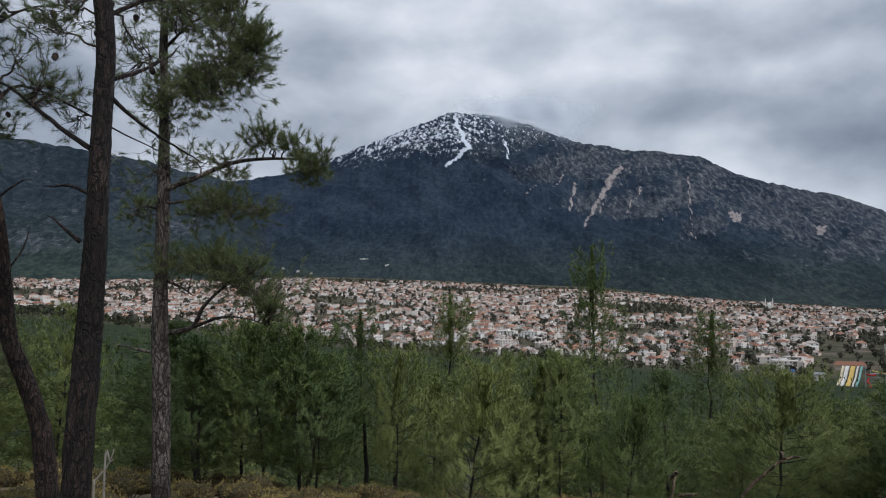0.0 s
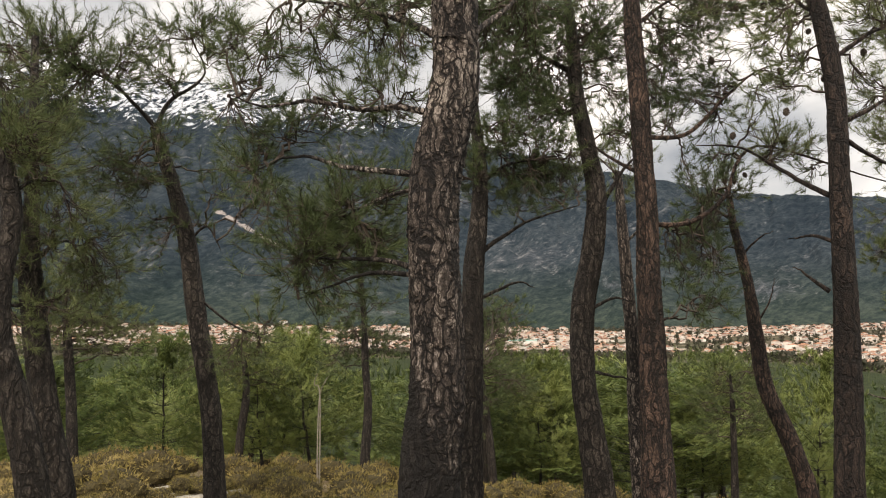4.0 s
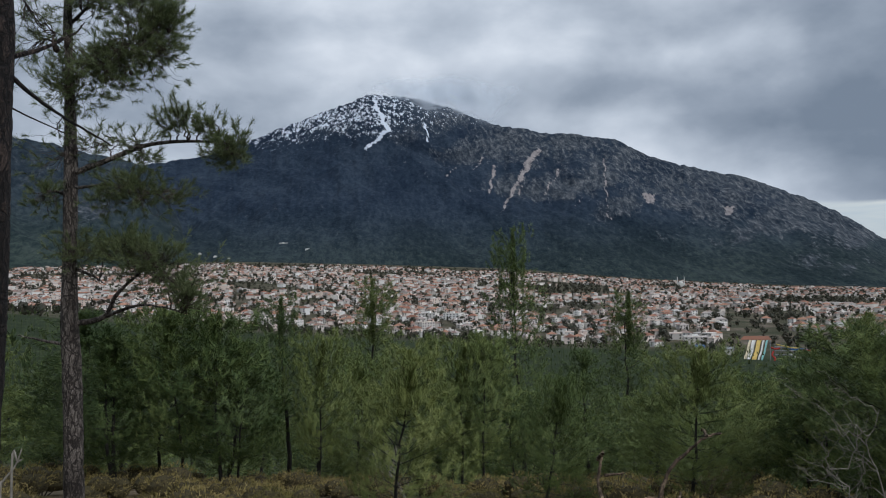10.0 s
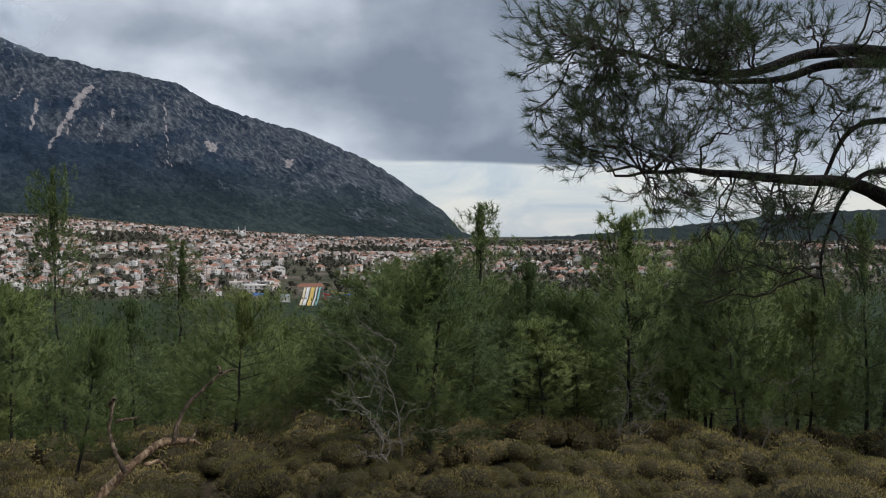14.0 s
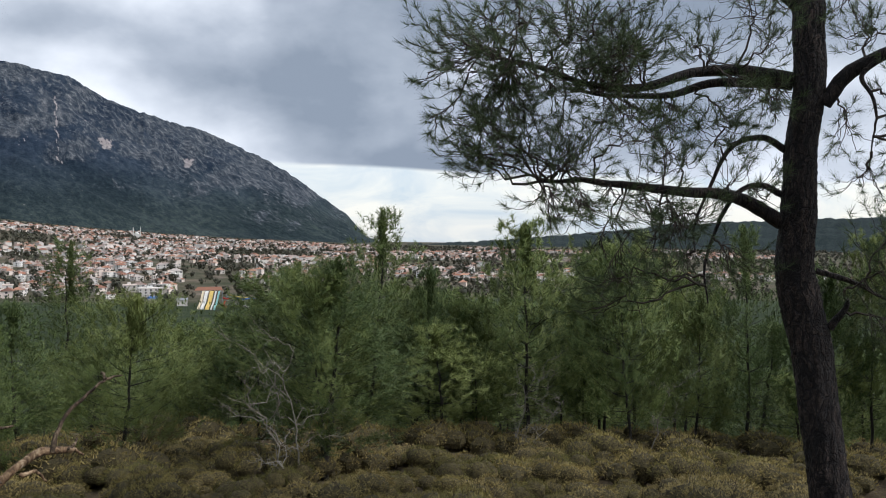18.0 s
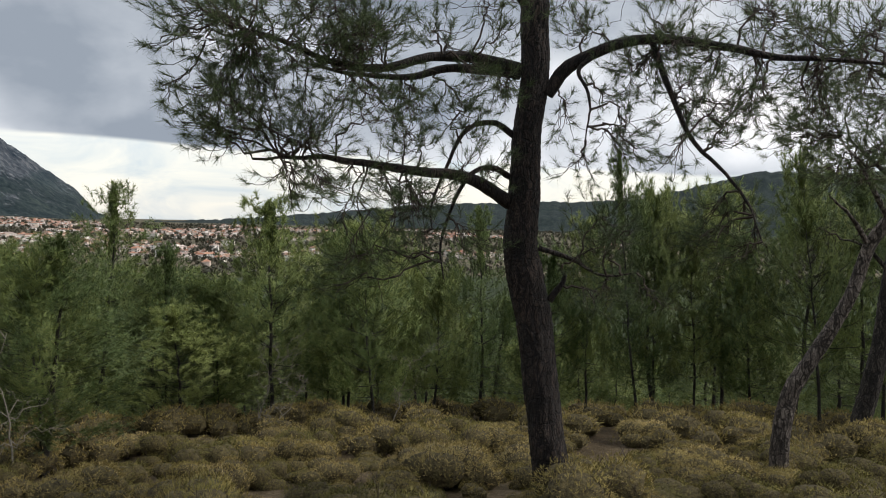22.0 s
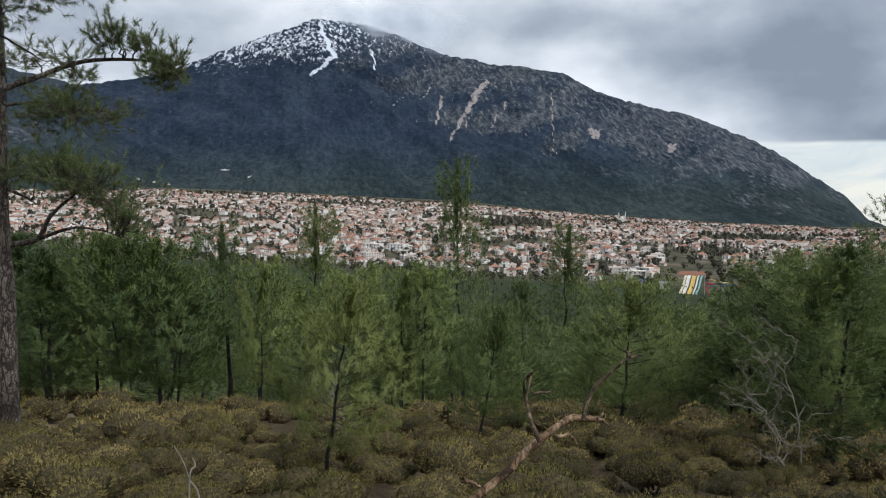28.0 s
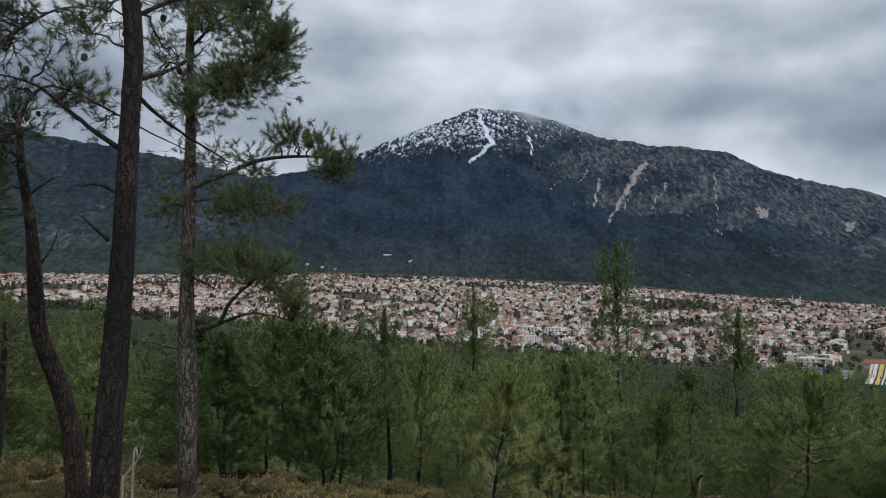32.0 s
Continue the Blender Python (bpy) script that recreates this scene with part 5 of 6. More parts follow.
old_pine("old_pine", "old dark-barked pine with long crooked limbs and airy needles",
         [(-68.34, -18.8, 8.6), (-67.85, -15.19, 8.6), (-67.15, -10.43, 8.6), (-66.75, -7.05, 8.6), (-66.02, -4.02, 8.6), (-65.7, -1.74, 8.6), (-65.88, 1.71, 8.6), (-65.97, 5.49, 8.6), (-66.43, 9.58, 8.6), (-66.31, 13.89, 8.6), (-66.31, 26, 8.6)], [0.19, 0.186, 0.180, 0.175, 0.178, 0.163, 0.155, 0.149, 0.146, 0.138, 0.06],
         [(0.077, [(-65.4, 9.76, 8.6), (-62.45, 10.45, 8.4), (-59.43, 10.49, 8.2), (-56.06, 9.64, 8.0), (-52.71, 9.93, 7.8), (-49.41, 11.18, 7.6), (-46.92, 11.71, 7.4)]),
          (0.065, [(-65.41, 9.43, 8.6), (-60.93, 9.8, 8.45), (-57.92, 9.13, 8.3), (-54.53, 9.31, 8.15), (-51.18, 10.06, 8.0)]),
          (0.089, [(-64.87, 0.85, 8.6), (-63.22, 1.95, 8.43), (-61.5, 2.63, 8.27), (-58.08, 2.89, 8.1), (-55.05, 3.33, 7.93), (-52.07, 3.69, 7.77), (-49.51, 3.51, 7.6)]),
          (0.041, [(-65.06, 5.41, 8.6), (-63.68, 6.21, 8.52), (-61.79, 5.61, 8.44), (-60.63, 3.31, 8.36), (-59.62, 0.8, 8.28), (-59.48, -1.13, 8.2)]),
          (0.041, [(-64.9, 2.6, 8.6), (-63.75, 3.19, 8.54), (-62.43, 2.85, 8.48), (-61.14, 0.84, 8.42), (-60.36, -1.87, 8.36), (-60.49, -4.18, 8.3)]),
          (0.089, [(-67.23, 8.11, 8.6), (-68.68, 9.94, 8.6), (-71.42, 11.16, 8.6), (-73.95, 11.56, 8.6), (-78.21, 10.96, 8.6), (-81.61, 10.11, 8.6), (-84.53, 9.85, 8.6), (-87.63, 9.43, 8.6)]),
          (0.041, [(-73.96, 11.49, 8.6), (-75.14, 8.4, 8.52), (-76.67, 5.14, 8.44), (-78.68, 2.96, 8.36), (-80.3, 0.81, 8.28), (-81.06, -1.33, 8.2)]),
          (0.035, [(-66.93, -2.16, 8.6), (-69.21, -2.86, 8.67), (-71.1, -3.78, 8.73), (-73.31, -3.4, 8.8)]),
          (0.047, [(-67.71, -5.69, 8.6), (-68.69, -4.13, 8.6), (-68.28, -3.12, 8.6)]),
          (0.035, [(-70.69, 10.82, 8.6), (-69.26, 9.56, 8.5), (-70.07, 7.73, 8.4), (-69.78, 5.13, 8.3)]),
          (0.089, [(-66.32, 13.54, 8.6), (-64.21, 15.29, 8.5), (-60.01, 16.96, 8.4), (-53.98, 17.42, 8.3), (-48.49, 16.04, 8.2)]),
          (0.077, [(-66.48, 14.59, 8.6), (-69.39, 16.62, 8.73), (-73.36, 17.81, 8.87), (-78.99, 16.81, 9.0)])],
         [(-44.47, 11.51, 7.3, 0.55, 0.28, 26), (-48.73, 10.77, 7.4, 0.61, 0.36, 40), (-43.5, 6.85, 7.2, 0.27, 0.2, 10), (-45.26, 5.33, 7.2, 0.3, 0.2, 12),
          (-48.06, 6.39, 7.4, 0.51, 0.36, 34), (-52.73, 11.36, 7.6, 0.63, 0.37, 36), (-52.78, 6.62, 7.7, 0.58, 0.37, 34), (-50.62, 3.55, 7.6, 0.37, 0.23, 16),
          (-57.16, 11.57, 8.0, 0.6, 0.33, 26), (-57.64, 6.8, 8.0, 0.6, 0.38, 26), (-61.7, 11.33, 8.2, 0.45, 0.34, 14), (-55.85, 2.59, 7.8, 0.64, 0.27, 22),
          (-61.41, 7.27, 8.2, 0.39, 0.34, 10), (-55.88, -1.98, 8.1, 0.61, 0.44, 18), (-59.68, -1.13, 8.2, 0.56, 0.45, 14), (-52.89, -3.95, 8.0, 0.38, 0.33, 8),
          (-69.16, 11.75, 8.8, 0.36, 0.3, 8), (-72.27, 7.36, 8.6, 0.47, 0.53, 10), (-75.83, 9.1, 8.5, 0.47, 0.41, 10), (-74.9, 5.14, 8.4, 0.4, 0.35, 8),
          (-78.89, 1.87, 8.3, 0.4, 0.34, 10), (-80.06, -2.08, 8.3, 0.4, 0.4, 8), (-73.35, -4.16, 8.6, 0.53, 0.35, 14), (-81.35, 8.24, 8.6, 0.53, 0.41, 18),
          (-49.6, 14.63, 7.6, 0.85, 0.31, 36), (-57.84, 15.49, 8.0, 1.1, 0.33, 34), (-72.72, 15.49, 8.8, 0.97, 0.3, 20), (-79.77, 14.44, 8.8, 0.91, 0.36, 20),
          (-83.84, 11.17, 8.7, 0.72, 0.36, 20), (-86.44, 8.37, 8.8, 0.6, 0.42, 16), (-78.65, 7.97, 8.6, 0.65, 0.41, 14), (-82.76, 5.43, 8.7, 0.54, 0.36, 10),
          (-78.27, -0.68, 8.4, 0.46, 0.35, 10), (-71.06, -1.6, 8.6, 0.47, 0.35, 16), (-77.84, 11.49, 8.6, 0.65, 0.24, 20), (-71.47, 9.19, 8.7, 0.54, 0.36, 18),
          (-75.02, 11.61, 8.7, 0.54, 0.24, 14), (-70.5, 4.78, 8.6, 0.41, 0.47, 14), (-76.98, 6.22, 8.5, 0.41, 0.35, 14), (-64.01, 8.81, 8.4, 0.35, 0.35, 12),
          (-62.61, 4.29, 8.3, 0.34, 0.34, 12), (-58.87, 1.54, 8.1, 0.44, 0.28, 14)],
         BARK_WET, 1)

old_pine("leaning_pine", "leaning pine with pale flaking bark",
         [(-82.41, -16.3, 11.0), (-82.41, -13.57, 11.0), (-82.87, -10.74, 11.0), (-83.8, -8.91, 11.0), (-85.01, -6.71, 11.0), (-86.19, -4.2, 11.0), (-87.01, -1.4, 11.0), (-88.02, 0.17, 11.0), (-88.68, 1.03, 11.0), (-90.66, 4.02, 11.0)], [0.113, 0.106, 0.094, 0.091, 0.083, 0.075, 0.072, 0.068, 0.064, 0.029],
         [(0.045, [(-87.01, -1.4, 11.0), (-86.02, 0.3, 10.8), (-84.71, 2.01, 10.6)]),
          (0.053, [(-90.66, 4.02, 11.0), (-89.39, 7.01, 10.93), (-87.54, 8.74, 10.87), (-85.35, 9.86, 10.8)]),
          (0.045, [(-88.02, 0.17, 11.0), (-86.54, 3.05, 10.75), (-84.93, 4.78, 10.5)])],
         [(-83.79, 9.6, 10.5, 0.58, 0.43, 18), (-86.38, 7.46, 10.6, 0.65, 0.58, 24), (-83.28, 5.85, 10.6, 0.51, 0.36, 16), (-85.3, 3.06, 10.7, 0.59, 0.44, 12),
          (-87.71, 4.4, 10.8, 0.52, 0.52, 14), (-88.05, 10.98, 10.8, 0.74, 0.59, 24), (-83.07, 11.33, 10.6, 0.73, 0.44, 22)],
         BARK_PALE, 3)

old_pine("dark_pine", "slim dark pine beside the leaning one",
         [(-86.46, -13.56, 13.5), (-87.26, -9.92, 13.5), (-87.77, -7.15, 13.5), (-88.21, -3.02, 13.5), (-88.47, -0.28, 13.5), (-88.81, 4.79, 13.5)], [0.148, 0.139, 0.125, 0.116, 0.102, 0.033],
         [(0.046, [(-88.21, -3.02, 13.5), (-86.62, -1.37, 13.25), (-85.36, -1.06, 13.0)]),
          (0.056, [(-88.62, 2.1, 13.5), (-87.04, 3.8, 13.25), (-85.76, 5.18, 13.0)])],
         [(-85.99, -1.04, 13.0, 0.71, 0.54, 10), (-86.37, 5.51, 13.0, 0.8, 0.71, 22), (-83.27, 2.78, 13.5, 0.74, 0.56, 12), (-89.92, 6.41, 13.5, 1.11, 1.11, 40)],
         BARK, 4)

old_pine("thick_pine", "thick old pine trunk with grey plated bark and charred foot",
         [(50.3, -8.01, 5.3), (50.01, -4.82, 5.3), (49.71, -1.62, 5.3), (49.67, 2.02, 5.3), (49.81, 5.71, 5.3), (49.84, 9.43, 5.3), (49.67, 12.4, 5.3), (49.14, 15.02, 5.3), (48.31, 18.0, 5.3), (48.05, 21.26, 5.3), (48.15, 24.06, 5.3), (48.15, 44, 5.3)], [0.178, 0.174, 0.172, 0.170, 0.172, 0.170, 0.167, 0.160, 0.153, 0.145, 0.143, 0.065],
         [(0.029, [(50.72, 12.89, 5.3), (53.24, 13.07, 5.42), (55.7, 13.23, 5.54), (58.1, 13.53, 5.66), (60.06, 13.14, 5.78), (62.22, 12.04, 5.9)]),
          (0.025, [(50.99, 6.42, 5.3), (52.96, 7.06, 5.45), (55.72, 7.11, 5.6), (58.38, 7.07, 5.75), (59.66, 6.88, 5.9)]),
          (0.022, [(50.98, 6.05, 5.3), (53.97, 6.29, 5.47), (56.66, 5.81, 5.63), (58.9, 5.0, 5.8)]),
          (0.029, [(49.39, 16.83, 5.3), (52.0, 17.33, 5.36), (54.88, 17.23, 5.42), (58.03, 17.73, 5.48), (61.0, 17.32, 5.54), (63.29, 17.98, 5.6)]),
          (0.033, [(46.92, 22.06, 5.3), (44.57, 23.65, 5.65), (41.78, 25.92, 6.0)]),
          (0.033, [(49.22, 21.87, 5.3), (51.89, 22.98, 5.4), (55.58, 23.53, 5.5), (59.76, 23.53, 5.6)]),
          (0.018, [(50.68, 11.97, 5.3), (53.15, 11.26, 5.47), (55.19, 10.2, 5.63), (56.5, 9.39, 5.8)])],
         [(58.24, 15.96, 5.8, 0.44, 0.18, 12), (62.23, 16.8, 5.9, 0.36, 0.2, 8), (53.49, 18.61, 5.6, 0.35, 0.19, 12), (56.46, 8.67, 5.8, 0.4, 0.18, 26),
          (54.14, 10.27, 5.7, 0.27, 0.16, 16), (61.3, 12.49, 5.9, 0.28, 0.16, 14), (57.98, 6.09, 5.9, 0.36, 0.16, 16), (54.75, 21.95, 5.6, 0.5, 0.19, 18),
          (60.91, 21.03, 5.8, 0.48, 0.24, 12), (64.03, 19.82, 5.9, 0.36, 0.24, 8), (44.1, 22.97, 6.0, 0.37, 0.25, 18), (51.23, 25.11, 5.5, 0.75, 0.23, 30)],
         BARK_CHARRED, 2, 1.4)

old_pine("slim_pine", "slim dark pine trunk behind the thick one",
         [(47.36, -8.39, 9.0), (47.22, -4.05, 9.0), (46.98, 1.85, 9.0), (46.75, 6.39, 9.0), (46.36, 9.44, 9.0), (46.19, 12.49, 9.0), (46.36, 15.49, 9.0), (46.86, 20, 9.0)], [0.161, 0.136, 0.117, 0.111, 0.099, 0.086, 0.062, 0.028],
         [(0.037, [(46.48, 7.16, 9.0), (44.99, 8.34, 9.07), (42.71, 9.56, 9.13), (39.22, 10.56, 9.2)]),
          (0.028, [(46.57, 4.12, 9.0), (44.9, 4.91, 9.07), (43.39, 5.51, 9.13), (42.38, 5.26, 9.2)]),
          (0.031, [(46.17, 12.11, 9.0), (44.36, 13.33, 9.0), (42.03, 13.79, 9.0)])],
         [(43.2, 13.75, 9.2, 0.51, 0.32, 26), (45.19, 15.18, 9.0, 0.43, 0.31, 18), (41.2, 11.9, 9.2, 0.38, 0.22, 14), (47.81, 13.16, 9.0, 0.37, 0.31, 16),
          (44.31, 11.8, 9.2, 0.51, 0.32, 14), (41.23, 13.82, 9.3, 0.38, 0.26, 10), (42.87, 16.41, 9.2, 0.51, 0.32, 10)],
         BARK, 5, 1.6)

old_pine("crooked_pine", "crooked pine with dark fissured bark",
         [(38.69, -8.55, 9.3), (39.2, -4.12, 9.3), (39.51, -1.13, 9.3), (39.38, 3.45, 9.3), (38.58, 7.32, 9.3), (38.2, 11.19, 9.3), (38.75, 14.64, 9.3), (39.32, 18.04, 9.3), (39.45, 21.38, 9.3), (39.95, 26, 9.3)], [0.16, 0.147, 0.134, 0.128, 0.115, 0.105, 0.096, 0.086, 0.07, 0.032],
         [(0.038, [(39.34, 19.16, 9.3), (41.77, 20.55, 9.3), (44.2, 22.25, 9.3), (45.83, 23.56, 9.3)]),
          (0.038, [(38.34, 9.64, 9.3), (36.46, 12.37, 9.45), (34.87, 13.92, 9.6)]),
          (0.026, [(38.73, 3.45, 9.3), (37.19, 4.04, 9.3), (36.02, 3.47, 9.3)]),
          (0.026, [(39.06, -0.75, 9.3), (37.52, -1.12, 9.35), (35.79, -1.5, 9.4)])],
         [(42.18, 21.27, 9.3, 0.57, 0.45, 34), (44.5, 18.57, 9.2, 0.44, 0.32, 18), (38.16, 22.51, 9.4, 0.52, 0.39, 26), (41.31, 17.6, 9.3, 0.38, 0.32, 16),
          (43.44, 23.72, 9.3, 0.7, 0.38, 30), (36.92, 19.96, 9.5, 0.39, 0.33, 20), (41.34, 19.83, 9.4, 0.71, 0.39, 18), (45.36, 21.45, 9.4, 0.52, 0.39, 12),
          (43.28, 17.52, 9.3, 0.38, 0.32, 16), (37.28, 16.19, 9.5, 0.39, 0.39, 14)],
         BARK, 6, 1.8)

old_pine("straight_pine", "straight pine with red-brown scaly bark",
         [(34.95, -8.54, 9.0), (34.96, -5.21, 9.0), (34.97, -1.86, 9.0), (34.95, 1.95, 9.0), (35.0, 5.81, 9.0), (34.89, 9.68, 9.0), (34.99, 13.55, 9.0), (35.08, 17.36, 9.0), (35.26, 21.09, 9.0), (35.36, 24.71, 9.0), (35.66, 26, 9.0)], [0.179, 0.154, 0.136, 0.13, 0.124, 0.117, 0.105, 0.099, 0.093, 0.086, 0.039],
         [(0.034, [(34.89, 8.91, 9.0), (32.14, 8.91, 9.09), (29.77, 10.44, 9.17), (28.96, 12.35, 9.26), (27.57, 13.47, 9.34), (24.68, 12.62, 9.43), (21.31, 10.98, 9.51), (19.11, 10.14, 9.6)]),
          (0.034, [(34.91, 14.7, 9.0), (32.12, 14.69, 9.1), (29.71, 16.56, 9.2), (27.71, 18.01, 9.3), (25.32, 18.66, 9.4)]),
          (0.031, [(35.3, 12.39, 9.0), (37.28, 13.52, 9.1), (38.88, 14.64, 9.2)]),
          (0.031, [(35.22, 21.82, 9.0), (32.89, 23.27, 9.15), (30.03, 24.3, 9.3)]),
          (0.028, [(34.87, 2.33, 9.0), (33.33, 2.72, 9.0)]),
          (0.025, [(34.86, -1.48, 9.0), (34.08, -0.35, 9.2)])],
         [(32.08, 19.6, 9.4, 0.52, 0.45, 37), (30.04, 22.5, 9.4, 0.58, 0.39, 37), (28.51, 16.15, 9.5, 0.46, 0.33, 22), (32.49, 16.6, 9.3, 0.38, 0.32, 20),
          (26.01, 23.07, 9.5, 0.52, 0.39, 27), (32.5, 8.12, 9.6, 0.46, 0.59, 26), (30.95, 4.63, 9.7, 0.33, 0.4, 14), (24.67, 12.24, 9.7, 0.47, 0.33, 10),
          (33.3, 24.0, 9.2, 0.57, 0.38, 30), (30.91, 11.99, 9.5, 0.33, 0.33, 10)],
         BARK_RED, 7, 1.4, 16)

old_pine("far_thin_pine", "thin grey pine stem in the stand",
         [(35.85, -8.67, 13.0), (35.95, -4.21, 13.0), (35.98, 0.32, 13.0), (36.16, 4.17, 13.0), (36.4, 9.62, 13.0), (36.5, 12.33, 13.0), (36.7, 12, 13)], [0.143, 0.125, 0.112, 0.098, 0.076, 0.045, 0.02],
         [(0.027, [(36.26, 7.67, 13.0), (34.69, 8.85, 13.0), (33.12, 8.46, 13.0)])],
         [(36.69, 12.33, 13.0, 0.62, 0.45, 16), (38.7, 13.85, 13.0, 0.54, 0.36, 12)],
         BARK_GREY, 8)

old_pine("bent_pine", "thin bent pine with orange-brown upper bark",
         [(25.81, -8.49, 12.0), (26.22, -6.65, 12.0), (26.93, -4.48, 12.0), (27.9, -1.89, 12.0), (28.24, 1.13, 12.0), (28.51, 4.2, 12.0), (28.87, 6.52, 12.0), (29.24, 8.46, 12.0), (29.41, 10.4, 12.0), (29.41, 9, 12)], [0.132, 0.124, 0.115, 0.103, 0.091, 0.074, 0.066, 0.058, 0.041, 0.018],
         [(0.021, [(28.35, 1.9, 12.0), (27.37, 3.43, 12.0), (26.97, 4.96, 12.0)]),
          (0.021, [(28.87, 6.52, 12.0), (27.7, 7.67, 12.0), (26.92, 8.04, 12.0)]),
          (0.029, [(29.31, 8.85, 12.0), (30.79, 10.02, 12.0), (31.97, 11.19, 12.0)])],
         [(30.79, 9.63, 12.0, 0.49, 0.41, 16), (28.42, 11.54, 12.0, 0.49, 0.33, 14), (31.99, 6.14, 12.0, 0.41, 0.49, 14)],
         BARK_RED, 9, 1.2, 8)

old_pine("upright_pine", "upright old pine with dark furrowed bark",
         [(23.78, -8.29, 8.2), (23.54, -4.65, 8.2), (23.4, -1.73, 8.2), (23.23, 2.0, 8.2), (23.14, 5.77, 8.2), (23.04, 9.56, 8.2), (22.94, 13.33, 8.2), (22.86, 16.32, 8.2), (23.19, 19.65, 8.2), (23.88, 24.35, 8.2), (23.38, 28, 8.2)], [0.127, 0.118, 0.110, 0.104, 0.101, 0.096, 0.090, 0.084, 0.079, 0.073, 0.033],
         [(0.034, [(22.78, 9.55, 8.2), (24.82, 10.75, 8.3), (27.09, 12.33, 8.4), (29.01, 13.51, 8.5), (31.76, 13.93, 8.6)]),
          (0.025, [(23.48, 7.1, 8.2), (24.88, 7.7, 8.3), (26.01, 7.71, 8.4)]),
          (0.028, [(24.03, 4.07, 8.2), (24.95, 4.84, 8.2), (25.77, 5.5, 8.2)]),
          (0.028, [(22.53, 14.44, 8.2), (20.53, 15.26, 8.33), (19.0, 16.26, 8.47), (18.21, 17.11, 8.6)]),
          (0.028, [(22.53, 18.52, 8.2), (20.77, 19.49, 8.3), (19.61, 20.12, 8.4), (19.11, 22.91, 8.5)]),
          (0.025, [(23.04, 20.73, 8.2), (24.95, 22.29, 8.3), (24.53, 22.98, 8.4)]),
          (0.028, [(22.41, 13.31, 8.2), (21.01, 12.12, 8.33), (18.48, 10.51, 8.47), (16.37, 9.29, 8.6)])],
         [(25.45, 17.19, 8.3, 0.34, 0.34, 18), (27.05, 13.85, 8.5, 0.41, 0.29, 18), (19.96, 20.51, 8.5, 0.35, 0.29, 24), (25.78, 20.53, 8.2, 0.34, 0.28, 18),
          (20.1, 16.52, 8.5, 0.29, 0.23, 18), (24.52, 23.69, 8.3, 0.46, 0.28, 27), (27.69, 23.5, 8.4, 0.52, 0.29, 27)],
         BARK_WET, 10, 1.0, 18)

old_pine("limbed_pine", "pale-stemmed pine with a spreading side limb and dense crown",
         [(18.88, -8.27, 14.0), (18.96, -4.7, 14.0), (19.13, -1.46, 14.0), (19.12, 1.86, 14.0), (19.1, 5.59, 14.0), (19.09, 8.21, 14.0), (19.13, 11.22, 14.0), (19.22, 14.95, 14.0), (19.31, 18.63, 14.0), (19.509999999999998, 16, 14)], [0.144, 0.135, 0.125, 0.115, 0.106, 0.096, 0.082, 0.067, 0.048, 0.022],
         [(0.058, [(19.07, -1.82, 14.0), (17.17, -1.43, 13.85), (16.42, 0.03, 13.7), (14.99, 1.48, 13.55), (14.3, 1.84, 13.4)]),
          (0.038, [(17.16, -1.43, 14.0), (14.74, -0.68, 13.7), (12.13, -1.34, 13.4)]),
          (0.058, [(19.03, 7.65, 14.0), (17.13, 8.51, 13.8), (14.62, 9.69, 13.6), (12.21, 10.09, 13.4), (9.9, 10.1, 13.2), (8.34, 9.46, 13.0)]),
          (0.038, [(19.15, 6.34, 14.0), (20.09, 6.55, 14.0), (20.72, 6.37, 14.0)]),
          (0.038, [(19.12, -3.09, 14.0), (20.74, -2.76, 14.25), (21.98, -2.42, 14.5)]),
          (0.038, [(19.16, 1.86, 14.0), (17.77, 1.12, 13.8), (16.93, 0.39, 13.6)]),
          (0.034, [(19.07, 6.71, 14.0), (16.84, 7.02, 13.7), (14.77, 6.58, 13.4)]),
          (0.038, [(19.19, 13.83, 14.0), (17.21, 15.54, 13.9), (14.66, 16.41, 13.8)]),
          (0.034, [(19.19, 16.79, 14.0), (17.08, 18.8, 14.0), (14.14, 19.56, 14.0)])],
         [(17.04, 19.87, 13.8, 0.85, 0.66, 83), (14.62, 17.49, 13.6, 0.56, 0.56, 57), (15.5, 21.47, 13.7, 0.56, 0.38, 38), (15.46, 14.68, 13.6, 0.65, 0.47, 57),
          (18.02, 13.76, 13.8, 0.66, 0.47, 38), (13.2, 17.69, 13.5, 0.26, 0.23, 15), (12.15, 11.52, 13.2, 0.36, 0.23, 14), (8.96, 9.79, 13.0, 0.37, 0.21, 26),
          (10.85, 10.89, 13.1, 0.31, 0.2, 12), (14.24, 6.93, 13.4, 0.51, 0.26, 26), (16.34, 6.45, 13.5, 0.37, 0.19, 12), (19.27, 9.35, 14.0, 0.86, 0.48, 16),
          (13.29, 1.84, 13.4, 0.64, 0.37, 34), (15.29, 2.57, 13.5, 0.56, 0.32, 22), (12.38, 0.06, 13.4, 0.37, 0.23, 14), (17.0, 2.96, 13.6, 0.56, 0.28, 18),
          (19.47, 3.35, 14.0, 0.48, 0.29, 12), (20.09, 6.55, 14.0, 0.38, 0.21, 10), (16.38, 9.59, 13.7, 0.56, 0.28, 10)],
         BARK_PALE, 11, 1.6, 12)

